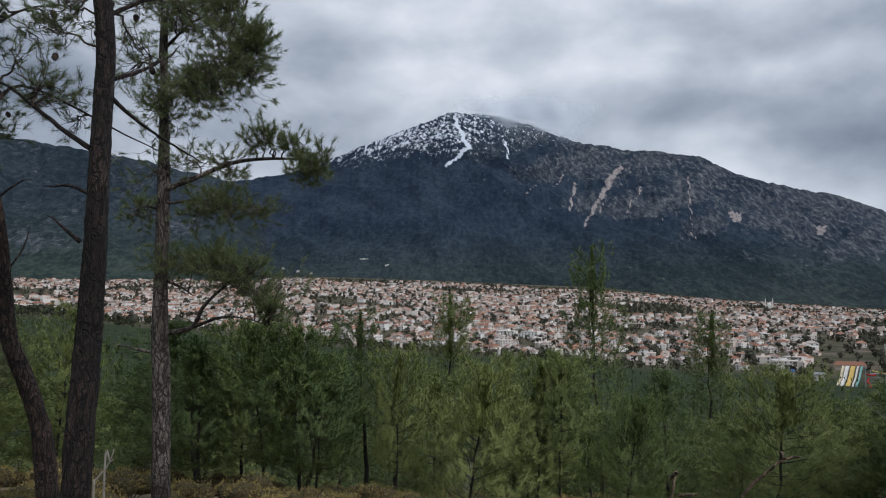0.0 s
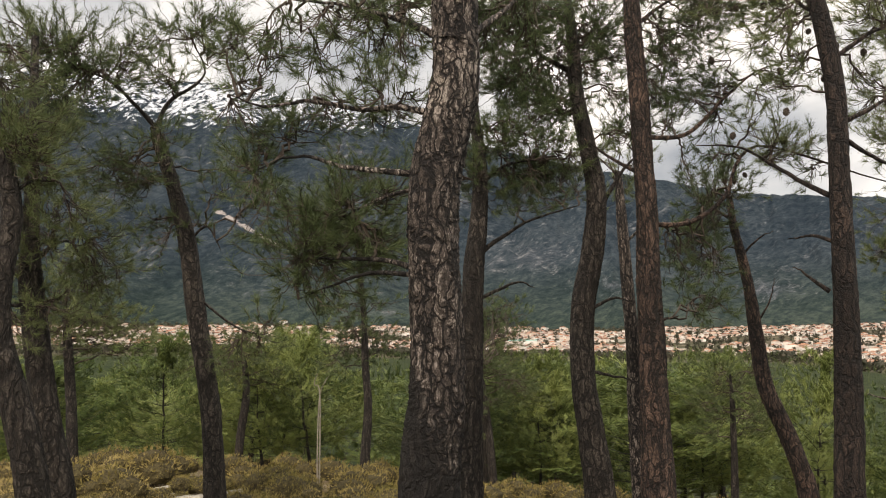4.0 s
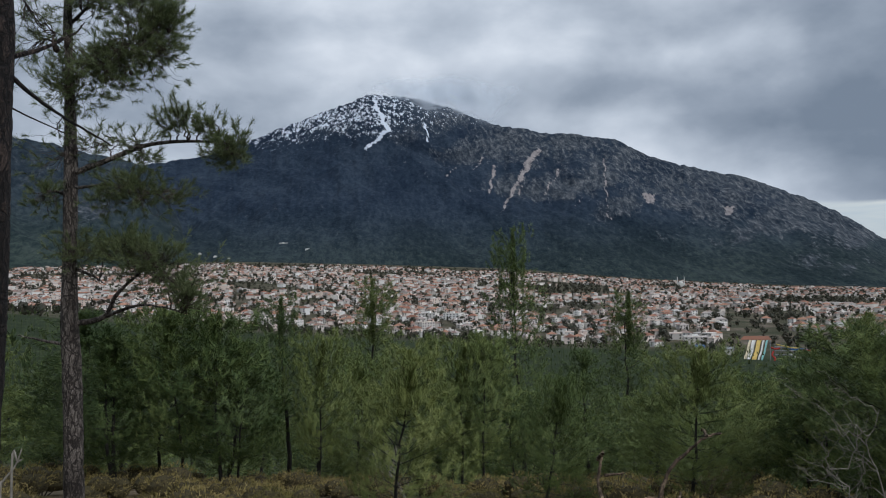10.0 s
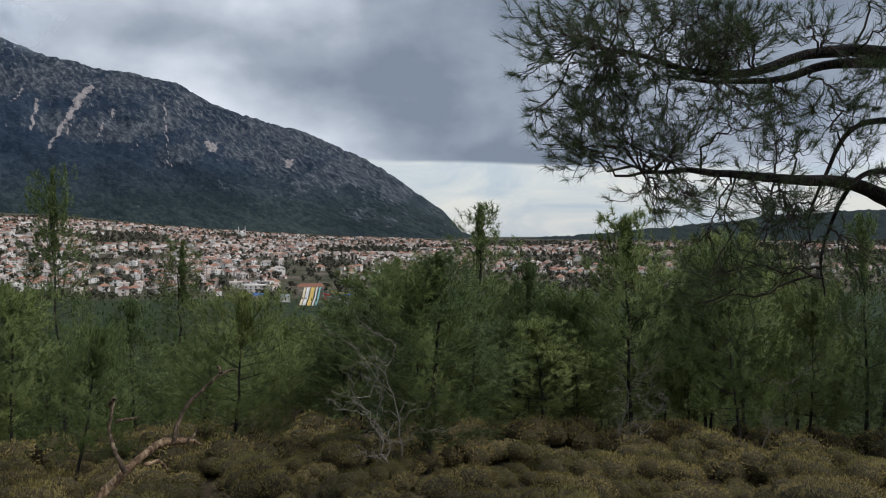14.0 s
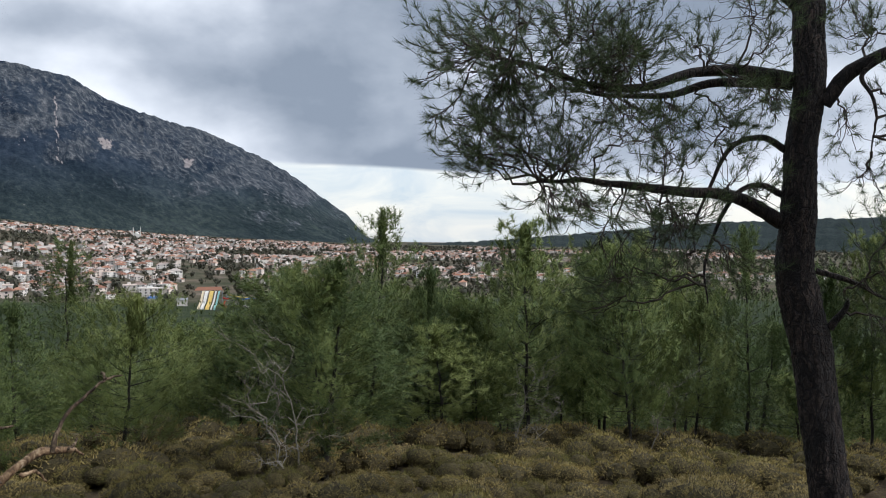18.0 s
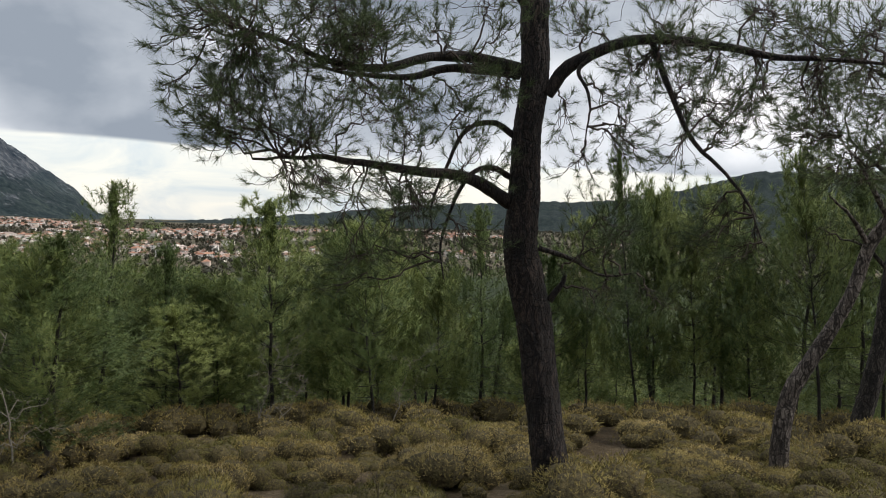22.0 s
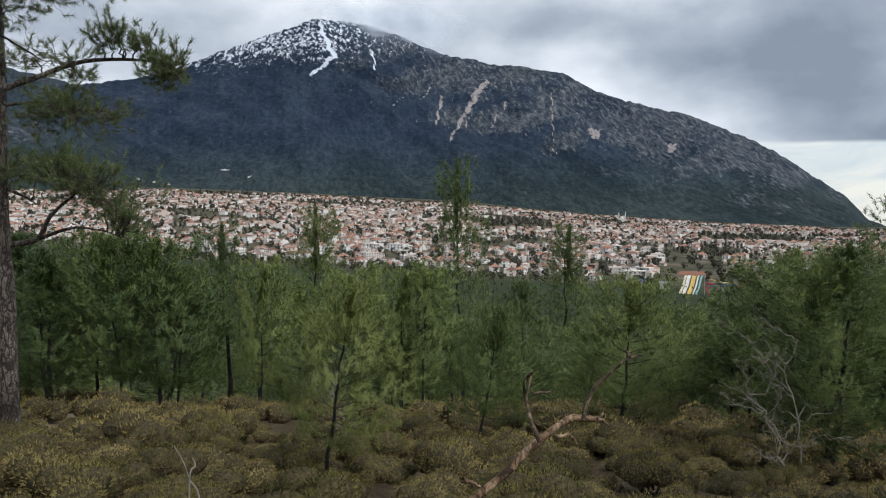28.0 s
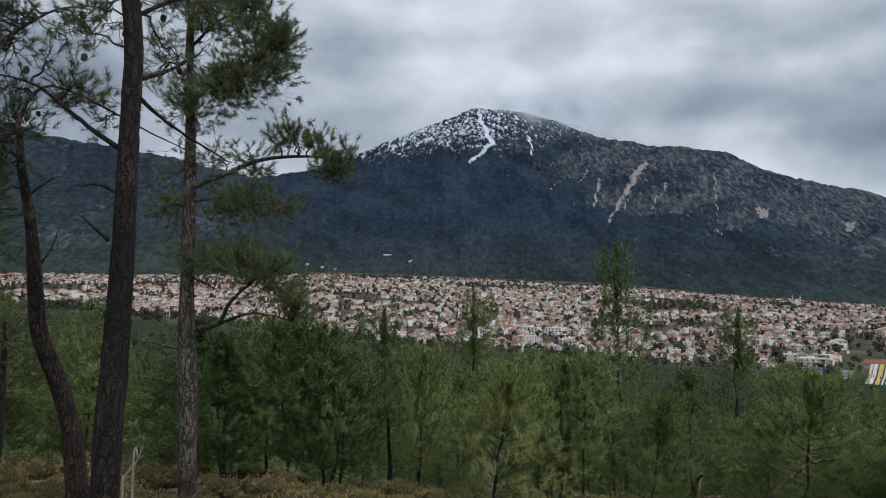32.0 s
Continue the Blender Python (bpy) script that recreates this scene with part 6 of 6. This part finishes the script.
old_pine("forked_pine", "forked pine with bare dark stem",
         [(63.87, -8.51, 9.5), (64.31, -2.75, 9.5), (65.3, 3.13, 9.5), (66.02, 7.94, 9.5), (67.01, 11.6, 9.5), (67.98, 14.28, 9.5), (68.38, 15.45, 9.5)], [0.117, 0.111, 0.101, 0.091, 0.081, 0.072, 0.029],
         [(0.033, [(68.38, 15.45, 9.5), (69.65, 16.66, 9.47), (71.09, 17.75, 9.43), (73.49, 18.17, 9.4)]),
          (0.033, [(68.19, 15.35, 9.5), (67.35, 17.04, 9.5), (65.74, 18.24, 9.5), (65.02, 19.38, 9.5), (65.82, 21.43, 9.5)]),
          (0.02, [(66.02, 7.94, 9.5), (64.79, 9.1, 9.45), (64.03, 7.62, 9.4)]),
          (0.02, [(65.58, 4.61, 9.5), (62.83, 2.38, 9.4), (60.99, 1.62, 9.3)])],
         [(72.51, 18.98, 9.2, 0.69, 0.44, 44), (74.69, 15.63, 9.2, 0.57, 0.38, 30), (70.56, 12.84, 9.3, 0.57, 0.38, 36), (66.56, 21.36, 9.5, 0.52, 0.33, 20),
          (69.03, 19.02, 9.4, 0.45, 0.26, 14), (63.0, 11.78, 9.4, 0.39, 0.32, 14), (67.32, 9.75, 9.4, 0.45, 0.32, 14), (61.73, 2.0, 9.4, 0.32, 0.26, 10),
          (75.82, 18.89, 9.0, 0.56, 0.49, 26), (63.95, 21.6, 9.4, 0.39, 0.26, 12)],
         BARK, 12, 1.3)

old_pine("edge_pine", "dark pine trunk at the edge of the stand",
         [(73.09, -7.11, 8.5), (73.85, -3.74, 8.5), (74.48, 0.02, 8.5), (74.93, 3.12, 8.5), (75.29, 6.23, 8.5), (75.37, 9.35, 8.5), (75.67, 20, 8.5)], [0.134, 0.128, 0.117, 0.105, 0.093, 0.07, 0.032],
         [(0.023, [(75.16, 6.24, 8.5), (73.7, 7.7, 8.45), (72.06, 7.41, 8.4)]),
          (0.023, [(75.18, 3.81, 8.5), (76.64, 3.62, 8.45), (78.73, 3.76, 8.4)])],
         [(73.72, 8.05, 8.4, 0.58, 0.4, 36), (72.3, 5.27, 8.5, 0.41, 0.35, 20), (76.24, 7.93, 8.3, 0.51, 0.46, 30), (75.09, 3.12, 8.5, 0.47, 0.23, 14),
          (76.78, 12.68, 8.4, 0.58, 0.4, 30)],
         BARK, 13)

old_pine("edge_pine", "dark leaning pine trunk at the edge of the stand",
         [(74.59, -6.92, 7.2), (75.5, -2.92, 7.2), (76.34, 0.12, 7.2), (76.9, 2.49, 7.2), (76.82, 5.88, 7.2), (76.47, 9.32, 7.2), (77.08, 12.35, 7.2), (77.85, 15.29, 7.2), (78.44999999999999, 26, 7.2)], [0.114, 0.109, 0.099, 0.094, 0.089, 0.084, 0.074, 0.054, 0.024],
         [(0.02, [(76.68, 10.34, 7.2), (75.47, 11.12, 7.2), (74.18, 10.87, 7.2)])],
         [(76.22, 13.79, 7.2, 0.44, 0.3, 22), (78.85, 16.82, 7.2, 0.59, 0.44, 30), (74.19, 11.21, 7.2, 0.3, 0.2, 12)],
         BARK, 14)

old_pine("rounded_pine", "mid-height pine with a loose yellowish green crown",
         [(54.06, -6.57, 17.0), (53.86, -3.16, 17.0), (54.05, -0.12, 17.0), (54.12, 2.95, 17.0), (54.42, 6.06, 17.0), (54.73, 9.17, 17.0), (55.01, 11.88, 17.0)], [0.152, 0.14, 0.117, 0.093, 0.076, 0.058, 0.018],
         [],
         [(55.2, 9.94, 17.0, 1.22, 0.82, 60), (57.53, 7.99, 17.0, 0.82, 0.64, 34), (52.46, 7.61, 17.0, 0.7, 0.58, 26), (54.81, 13.03, 17.0, 0.82, 0.52, 24),
          (54.04, 2.95, 17.0, 0.82, 0.52, 16), (52.5, 1.39, 17.0, 0.7, 0.47, 14), (55.2, 0.66, 17.0, 0.7, 0.47, 12)],
         BARK, 40, 1.5)

old_pine("rounded_pine", "mid-height pine with a loose yellowish green crown",
         [(45.46, -7.87, 19.0), (45.66, -4.99, 19.0), (46.1, -1.67, 19.0), (46.37, -0.17, 19.0)], [0.156, 0.143, 0.117, 0.033],
         [],
         [(44.34, 2.09, 22.0, 0.83, 0.68, 60), (44.56, 3.24, 22.0, 0.68, 0.53, 40), (45.98, -0.55, 19.0, 0.78, 0.52, 16), (43.69, -2.05, 19.0, 0.78, 0.52, 14),
          (47.0, -3.51, 19.0, 0.78, 0.52, 14)],
         BARK, 41)

old_pine("rounded_pine", "mid-height pine with a loose yellowish green crown",
         [(72.49, -3.46, 15.0), (72.74, -0.51, 15.0), (72.95, 1.59, 15.0), (73.17, 3.7, 15.0)], [0.144, 0.134, 0.113, 0.041],
         [],
         [(71.51, 3.01, 15.0, 0.82, 0.62, 40), (73.23, 5.12, 15.0, 0.72, 0.62, 34), (69.78, 1.57, 15.0, 0.72, 0.51, 26), (74.06, 1.94, 15.0, 0.72, 0.41, 20)],
         BARK, 42)

old_pine("rounded_pine", "mid-height pine with a loose yellowish green crown",
         [(46.05, -7.76, 20.0), (45.81, -5.18, 20.0), (46.02, -2.55, 20.0), (46.3, -1.03, 20.0)], [0.165, 0.151, 0.124, 0.041],
         [],
         [(45.91, -0.65, 20.0, 0.96, 0.62, 34), (44.03, -2.57, 20.0, 0.69, 0.48, 20), (47.09, -2.16, 20.0, 0.82, 0.55, 24)],
         BARK, 43)

old_pine("rounded_pine", "mid-height pine with a loose yellowish green crown",
         [(29.93, -8.99, 18.0), (29.84, -6.16, 18.0), (29.78, -3.33, 18.0), (29.8, -1.17, 18.0)], [0.124, 0.111, 0.086, 0.028],
         [],
         [(30.03, -1.53, 18.0, 0.99, 0.56, 36), (28.42, -3.32, 18.0, 0.74, 0.49, 22), (31.56, -4.06, 18.0, 0.74, 0.49, 20)],
         BARK, 44)

old_pine("rounded_pine", "mid-height pine with a loose yellowish green crown",
         [(62.22, -4.82, 20.0), (61.9, -2.26, 20.0), (62.08, -0.03, 20.0), (62.7, 1.48, 20.0)], [0.151, 0.137, 0.103, 0.035],
         [],
         [(62.68, 0.73, 20.0, 0.96, 0.62, 36), (60.82, -1.17, 20.0, 0.82, 0.55, 24), (64.46, -1.1, 20.0, 0.82, 0.55, 24)],
         BARK, 45)


# ---- scrub ----
def shrub_template(seed, n, length, width, k=3, lobes_n=6):
    """A cushion of several leafy domes on bare stems, one metre across."""
    rng = np.random.default_rng(seed)
    g = Geo()
    m = lobes_n
    a = np.arange(m) * 2.4 + rng.uniform(0, 6)
    lobes = np.stack([np.cos(a), np.sin(a)], 1) * (0.30 * np.sqrt(np.arange(m) / m))[:, None] + rng.normal(0, 0.03, (m, 2))
    size = rng.uniform(0.16, 0.27, m)
    high = 0.24 + rng.uniform(-0.06, 0.12, m) - 0.40 * np.hypot(lobes[:, 0], lobes[:, 1])
    pick = rng.choice(m, n, p=size ** 2 / (size ** 2).sum())
    d = rng.normal(0, 1, (n, 3))
    d[:, 2] = np.abs(d[:, 2]) * 1.1 - 0.12
    d /= np.linalg.norm(d, axis=1, keepdims=True)
    C = d * size[pick][:, None] * rng.uniform(0.80, 1.04, (n, 1)) * (1, 1, 0.85)
    C[:, 2] += high[pick]
    C[:, :2] += lobes[pick]
    C[:, 2] = np.maximum(C[:, 2], 0.03)
    needles(g, C, d + np.array((0, 0, 0.55)), length, k, width, 0.45, rng)
    # a body in each dome, its dark colour standing for the shade inside
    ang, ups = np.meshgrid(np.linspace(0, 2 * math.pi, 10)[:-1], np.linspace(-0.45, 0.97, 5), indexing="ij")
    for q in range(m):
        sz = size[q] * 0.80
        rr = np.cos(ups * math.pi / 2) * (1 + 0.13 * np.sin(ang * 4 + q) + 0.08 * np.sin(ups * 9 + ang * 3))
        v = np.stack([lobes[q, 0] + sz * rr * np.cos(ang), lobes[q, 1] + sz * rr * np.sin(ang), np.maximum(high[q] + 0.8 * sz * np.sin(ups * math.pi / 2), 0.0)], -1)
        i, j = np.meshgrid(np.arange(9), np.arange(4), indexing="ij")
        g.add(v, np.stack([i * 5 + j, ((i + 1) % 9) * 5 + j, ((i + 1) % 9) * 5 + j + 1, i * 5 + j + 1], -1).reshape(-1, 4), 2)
    # stems under the domes, and a few dry sprigs above them
    for q in range(m):
        for b in range(3):
            top = np.array((*(lobes[q] + rng.normal(0, 0.06, 2)), high[q]))
            tube(g, [(lobes[q, 0] * 0.3, lobes[q, 1] * 0.3, -0.05), tuple(top * (0.8, 0.8, 0.5)), tuple(top)], [0.010, 0.007, 0.004], 3, 1)
    tip = np.concatenate([lobes, high[:, None] + size[:, None] * 0.7], 1)
    needles(g, np.repeat(tip, 3, 0) + rng.normal(0, 0.06, (3 * m, 3)), rng.normal(0, 0.35, (3 * m, 3)) + np.array((0, 0, 1.0)), 0.14, 2, 0.005, 0.3, rng, 1)
    return g


def scrub():
    rng = np.random.default_rng(55)
    words = ("low olive-green cushion shrub on the slope", "dry golden-brown cushion shrub on the slope", "straw-coloured scrubby bush on the slope", "dense heath-like shrub on dry ground", "ragged brown shrub on dry ground")
    protos = [foliage_mesh("shrub", shrub_template(60 + k, 2100, 0.033, 0.0056, 2), [SHRUB, TWIG, SHRUB_SHADE], np.array((0, 0, 0.02)), 0.5, 0) for k in range(7)]
    spots = []
    tries = 0
    while len(spots) < 299 and tries < 9000:
        tries += 1
        az = rng.uniform(-100, 82)
        r = 3.4 + 11.5 * rng.uniform(0, 1) ** 0.7
        x, y = polar(az, r)
        s = rng.uniform(0.7, 1.5)
        if -24 < az < -3 and r < 5.0:
            continue
        if any((x - a) ** 2 + (y - b) ** 2 < (0.33 * (s + t)) ** 2 for a, b, t in spots):
            continue
        ob = new("shrub", protos[len(spots) % 7])
        ob.matrix_basis = Matrix.Translation((x, y, float(ground_z(x, y)) - 0.03)) @ Matrix.Rotation(rng.uniform(0, 6), 4, "Z") @ Matrix.Diagonal((s, s * rng.uniform(0.8, 1.2), s * rng.uniform(0.6, 1.1), 1))
        tagged(ob, words[len(spots) % 5], "shrub", "shrubs on the slope")
        spots.append((x, y, s))
    g = Geo()
    n = 650
    az = rng.uniform(-105, 85, n)
    r = np.sqrt(rng.uniform(12 ** 2, 29 ** 2, n))
    x, y = polar(az, r)
    s = rng.uniform(0.7, 1.6, n)
    temps = [shrub_template(80 + k, 330, 0.045, 0.013, 2, 4) for k in range(4)]
    pick = rng.integers(0, 4, n)
    for k, t in enumerate(temps):
        m = pick == k
        scatter(g, t, placed(x[m], y[m], ground_z(x[m], y[m]) - 0.03, rng.uniform(0, 6, m.sum()), s[m], s[m], s[m] * 0.95))
    tagged(part("scrub", g, [SHRUB, TWIG, SHRUB_SHADE]), "dry olive-brown scrub covering the hillside", "scrub", kind="stuff")
    g = Geo()
    n = 330
    az = rng.uniform(-100, 82, n)
    r = 4.2 + 9.5 * rng.uniform(0, 1, n) ** 0.7
    x, y = polar(az, r)
    s = rng.uniform(0.35, 0.75, n)
    temps = [shrub_template(90 + k, 520, 0.048, 0.0075, 2, 4) for k in range(4)]
    pick = rng.integers(0, 4, n)
    for k, t in enumerate(temps):
        m = pick == k
        scatter(g, t, placed(x[m], y[m], ground_z(x[m], y[m]) - 0.03, rng.uniform(0, 6, m.sum()), s[m], s[m], s[m]))
    tagged(part("undergrowth", g, [SHRUB, TWIG, SHRUB_SHADE]), "small dry cushions of scrub filling the gaps", "scrub", kind="stuff")
    g = Geo()
    n = 700
    az = rng.uniform(-100, 82, n)
    r = 2.6 + 14 * rng.uniform(0, 1, n) ** 0.8
    x, y = polar(az, r)
    C = np.stack([x, y, ground_z(x, y)], 1)
    needles(g, C, np.tile((0, 0, 1.0), (n, 1)), 0.15, 12, 0.005, 0.5, rng)
    tagged(part("dry_grass", g, SHRUB), "dry straw grass tufts between the shrubs", "grass", kind="stuff")


scrub()


def stones():
    rng = np.random.default_rng(91)
    for q in range(46):
        az, r = (rng.uniform(35, 78), rng.uniform(7, 15)) if q < 34 else (rng.uniform(-95, -45), rng.uniform(5, 14))
        x, y = polar(az, r)
        bm = bmesh.new()
        bmesh.ops.create_icosphere(bm, subdivisions=2, radius=1)
        k = rng.uniform(0.06, 0.24) * (1.8 if q < 10 else 1)
        sx, sy, sz = k * rng.uniform(0.8, 1.8), k * rng.uniform(0.7, 1.3), k * rng.uniform(0.25, 0.5)
        for v in bm.verts:
            n = 1 + 0.35 * noise.noise(v.co * 1.4 + Vector((q * 7.0, 0, 0))) + 0.15 * noise.noise(v.co * 4 + Vector((0, q * 3.0, 0)))
            v.co = Vector((v.co.x * sx * n, v.co.y * sy * n, v.co.z * sz * n))
        me = bpy.data.meshes.new("stone")
        bm.to_mesh(me)
        bm.free()
        me.materials.append(ROCK)
        ob = new("stone", me)
        ob.matrix_basis = Matrix.Translation((x, y, float(ground_z(x, y)) + sz * 0.25)) @ Matrix.Rotation(rng.uniform(0, 6), 4, "Z")
        tagged(ob, "pale weathered limestone lying on dry soil", "stone", "stones on the hillside")


def slabs():
    rng = np.random.default_rng(17)
    for az, r, w in ((45, 15, 0.8), (40.8, 15.3, 1.0), (46.4, 14.2, 0.6), (60, 14, 0.5), (63.5, 13, 0.7), (50.5, 15, 0.6), (39.4, 15.2, 0.5), (55, 13.5, 0.5)):
        x, y = polar(az, r)
        bm = bmesh.new()
        bmesh.ops.create_cube(bm, size=1)
        bmesh.ops.subdivide_edges(bm, edges=bm.edges[:], cuts=4, use_grid_fill=True)
        for v in bm.verts:
            k = 1 + 0.3 * noise.noise(v.co * 2.0 + Vector((az, 0, 0)))
            v.co = Vector((v.co.x * w * k, v.co.y * w * 0.6 * k, v.co.z * 0.13 + 0.03 * noise.noise(v.co * 5 + Vector((0, az, 0)))))
        bmesh.ops.bevel(bm, geom=[q for q in bm.edges if q.calc_face_angle(0) > 0.9], offset=0.012, segments=1, affect="EDGES")
        me = bpy.data.meshes.new("rock_slab")
        bm.to_mesh(me)
        bm.free()
        me.materials.append(ROCK)
        ob = new("rock_slab", me)
        ob.matrix_basis = Matrix.Translation((x, y, float(ground_z(x, y)) + 0.05)) @ Matrix.Rotation(radians(az) + rng.uniform(-0.5, 0.5), 4, "Z") @ Matrix.Rotation(rng.uniform(-0.08, 0.08), 4, "X")
        tagged(ob, "flat pale limestone slab bare on the hillside", "rock", "limestone slabs on the hillside")


stones()
slabs()


def bare_sapling(az, r, height, lean, seed):
    """A leafless pale sapling: stem, forked branches and fine twigs."""
    rng = np.random.default_rng(seed)
    x, y = polar(az, r)
    e = new("bare_sapling")
    e.location = (x, y, float(ground_z(x, y)))
    side = np.array((math.cos(radians(az)), math.sin(radians(az)), 0))
    stem = bend((0, 0, -0.1), side * lean * height + np.array((0, 0, height)), 12, 0.08, rng)
    g = Geo()
    tube(g, stem, np.linspace(0.015, 0.004, 12), 7)
    part("stem", g, PALE_TWIG, e, smooth=True)
    tw = Geo()
    for b in range(11):
        q0 = along(stem, rng.uniform(0.2, 1.0))
        a = rng.uniform(0, 6.28)
        L = height * rng.uniform(0.25, 0.6)
        q1 = q0 + np.array((math.cos(a) * L * 0.8, math.sin(a) * L * 0.8, L * rng.uniform(0.1, 0.9)))
        br = bend(q0, q1, 9, 0.2, rng)
        g = Geo()
        tube(g, br, np.linspace(0.0065, 0.0026, 9), 5)
        for c in range(9):
            s0 = along(br, rng.uniform(0.3, 1.0))
            s1 = s0 + rng.normal(0, 0.11, 3) + (q1 - q0) * 0.2
            tube(tw, bend(s0, s1, 5, 0.25, rng), np.linspace(0.003, 0.0014, 5), 4)
        part("branch", g, PALE_TWIG, e, smooth=True)
    tagged(part("twigwork", tw, PALE_TWIG, e), kind="stuff")
    tagged(e, "leafless pale grey sapling with tangled twigs", "sapling")


for spec in ((-33.5, 11.2, 1.9, -0.1, 1), (-47.6, 16.6, 1.7, 0.2, 2), (-47.0, 16.4, 1.2, 0.9, 3), (-32.8, 11.0, 1.3, -0.5, 4), (-56.5, 18, 1.5, 0.3, 5), (-3.0, 12.6, 1.3, -0.4, 6)):
    bare_sapling(*spec)


# ---- dead wood ----
def fallen_branch(lines):
    rng = np.random.default_rng(5)
    e = new("fallen_branch")
    base = P3(*lines[0][1][0])
    e.location = base
    for q, (rad, pts_) in enumerate(lines):
        L = [P3(*p) - base for p in pts_]
        if q == 0:
            L.insert(0, L[0] * 2 - L[1] + np.array((0, 0, -0.05)))
        n = 30
        line = spline(L, n)
        line = line + rng.normal(0, 0.002, line.shape)
        g = Geo()
        end = 0.65 if q == 0 else 0.45
        rad *= 1.0 if q == 0 else 0.95
        tube(g, line, np.linspace(rad, rad * end, n) * (1 + 0.10 * np.sin(np.linspace(0, 17, n))), 12, rough=0.07, rng=rng)
        tip = line[-1]
        tube(g, [tip, tip + (line[-1] - line[-3]) * 0.6], [rad * end, rad * 0.12], 12, rough=0.3, rng=rng)
        part("stem" if q == 0 else "side_branch", g, DEADWOOD if q in (0, 4, 5, 6) else DEADBARK, e, smooth=True)
    tagged(e, "bleached dead branch with peeling bark sticking up", "dead branch")


def dead_stick(line):
    rng = np.random.default_rng(int(abs(line[0][0]) * 100))
    L = [P3(*p) for p in line]
    gz = float(ground_z(L[0][0], L[0][1]))
    if L[0][2] > gz:
        L.insert(0, np.array((L[0][0], L[0][1], gz - 0.05)))
    q = spline([p - L[0] for p in L], 16)
    g = Geo()
    r = 0.006 + 0.0006 * line[0][2]
    tube(g, q, np.linspace(r, r * 0.4, 16), 7, rough=0.1, rng=rng)
    ob = part("dead_stick", g, PALE_TWIG, smooth=True)
    ob.location = L[0]
    tagged(ob, "thin bleached dead stick standing in the scrub", "stick")


fallen_branch([
    (0.028, [(-11.55, -19.16, 4.5), (-13.7, -17.41, 4.54), (-15.26, -15.9, 4.58), (-17.21, -14.34, 4.62), (-18.38, -13.74, 4.66), (-19.86, -13.76, 4.7)]),
    (0.014, [(-15.97, -15.46, 4.5), (-15.34, -14.05, 4.53), (-15.02, -12.74, 4.57), (-15.32, -10.85, 4.6)]),
    (0.009, [(-15.42, -12.26, 4.5), (-16.04, -12.18, 4.55), (-16.7, -12.1, 4.6)]),
    (0.0125, [(-18.87, -13.86, 4.5), (-19.26, -12.54, 4.52), (-19.76, -11.6, 4.54), (-21.11, -10.33, 4.56), (-21.96, -9.63, 4.58), (-22.85, -9.42, 4.6)]),
    (0.012, [(-17.15, -15.09, 4.5), (-18.01, -14.9, 4.55), (-18.51, -15.52, 4.6)]),
    (0.014, [(-10.58, -17.99, 4.5), (-11.27, -18.19, 4.55), (-12.12, -18.67, 4.6)]),
    (0.011, [(-19.89, -13.77, 4.5), (-20.27, -13.87, 4.55), (-20.66, -14.16, 4.6)]),
    (0.009, [(-19.89, -13.77, 4.5), (-20.19, -13.47, 4.55), (-20.34, -13.09, 4.6)]),
    (0.011, [(-15.34, -10.86, 4.5), (-15.1, -11.12, 4.55), (-15.01, -11.34, 4.6)]),
    (0.009, [(-21.98, -9.63, 4.5), (-21.89, -9.32, 4.55), (-21.72, -9.17, 4.6)]),
])

for line in (
        [(7.5, -18.41, 6.5), (8.11, -17.24, 6.5), (8.46, -16.16, 6.5), (9.06, -15.05, 6.5)],
        [(8.11, -17.25, 6.4), (7.74, -16.4, 6.4), (7.92, -15.85, 6.4)],
        [(22.86, -11.92, 5.5), (22.73, -10.86, 5.5), (22.09, -10.05, 5.5), (21.71, -9.04, 5.5)],
        [(22.25, -10.14, 5.5), (21.93, -9.82, 5.5), (21.67, -9.63, 5.5)],
        [(57.24, -5.66, 16.0), (57.17, -3.08, 16.0), (57.03, -1.96, 16.0), (56.54, -1.02, 16.0)],
        [(57.1, -2.33, 16.0), (57.48, -1.57, 16.0), (57.26, -0.82, 16.0)],
        ):
    dead_stick(line)
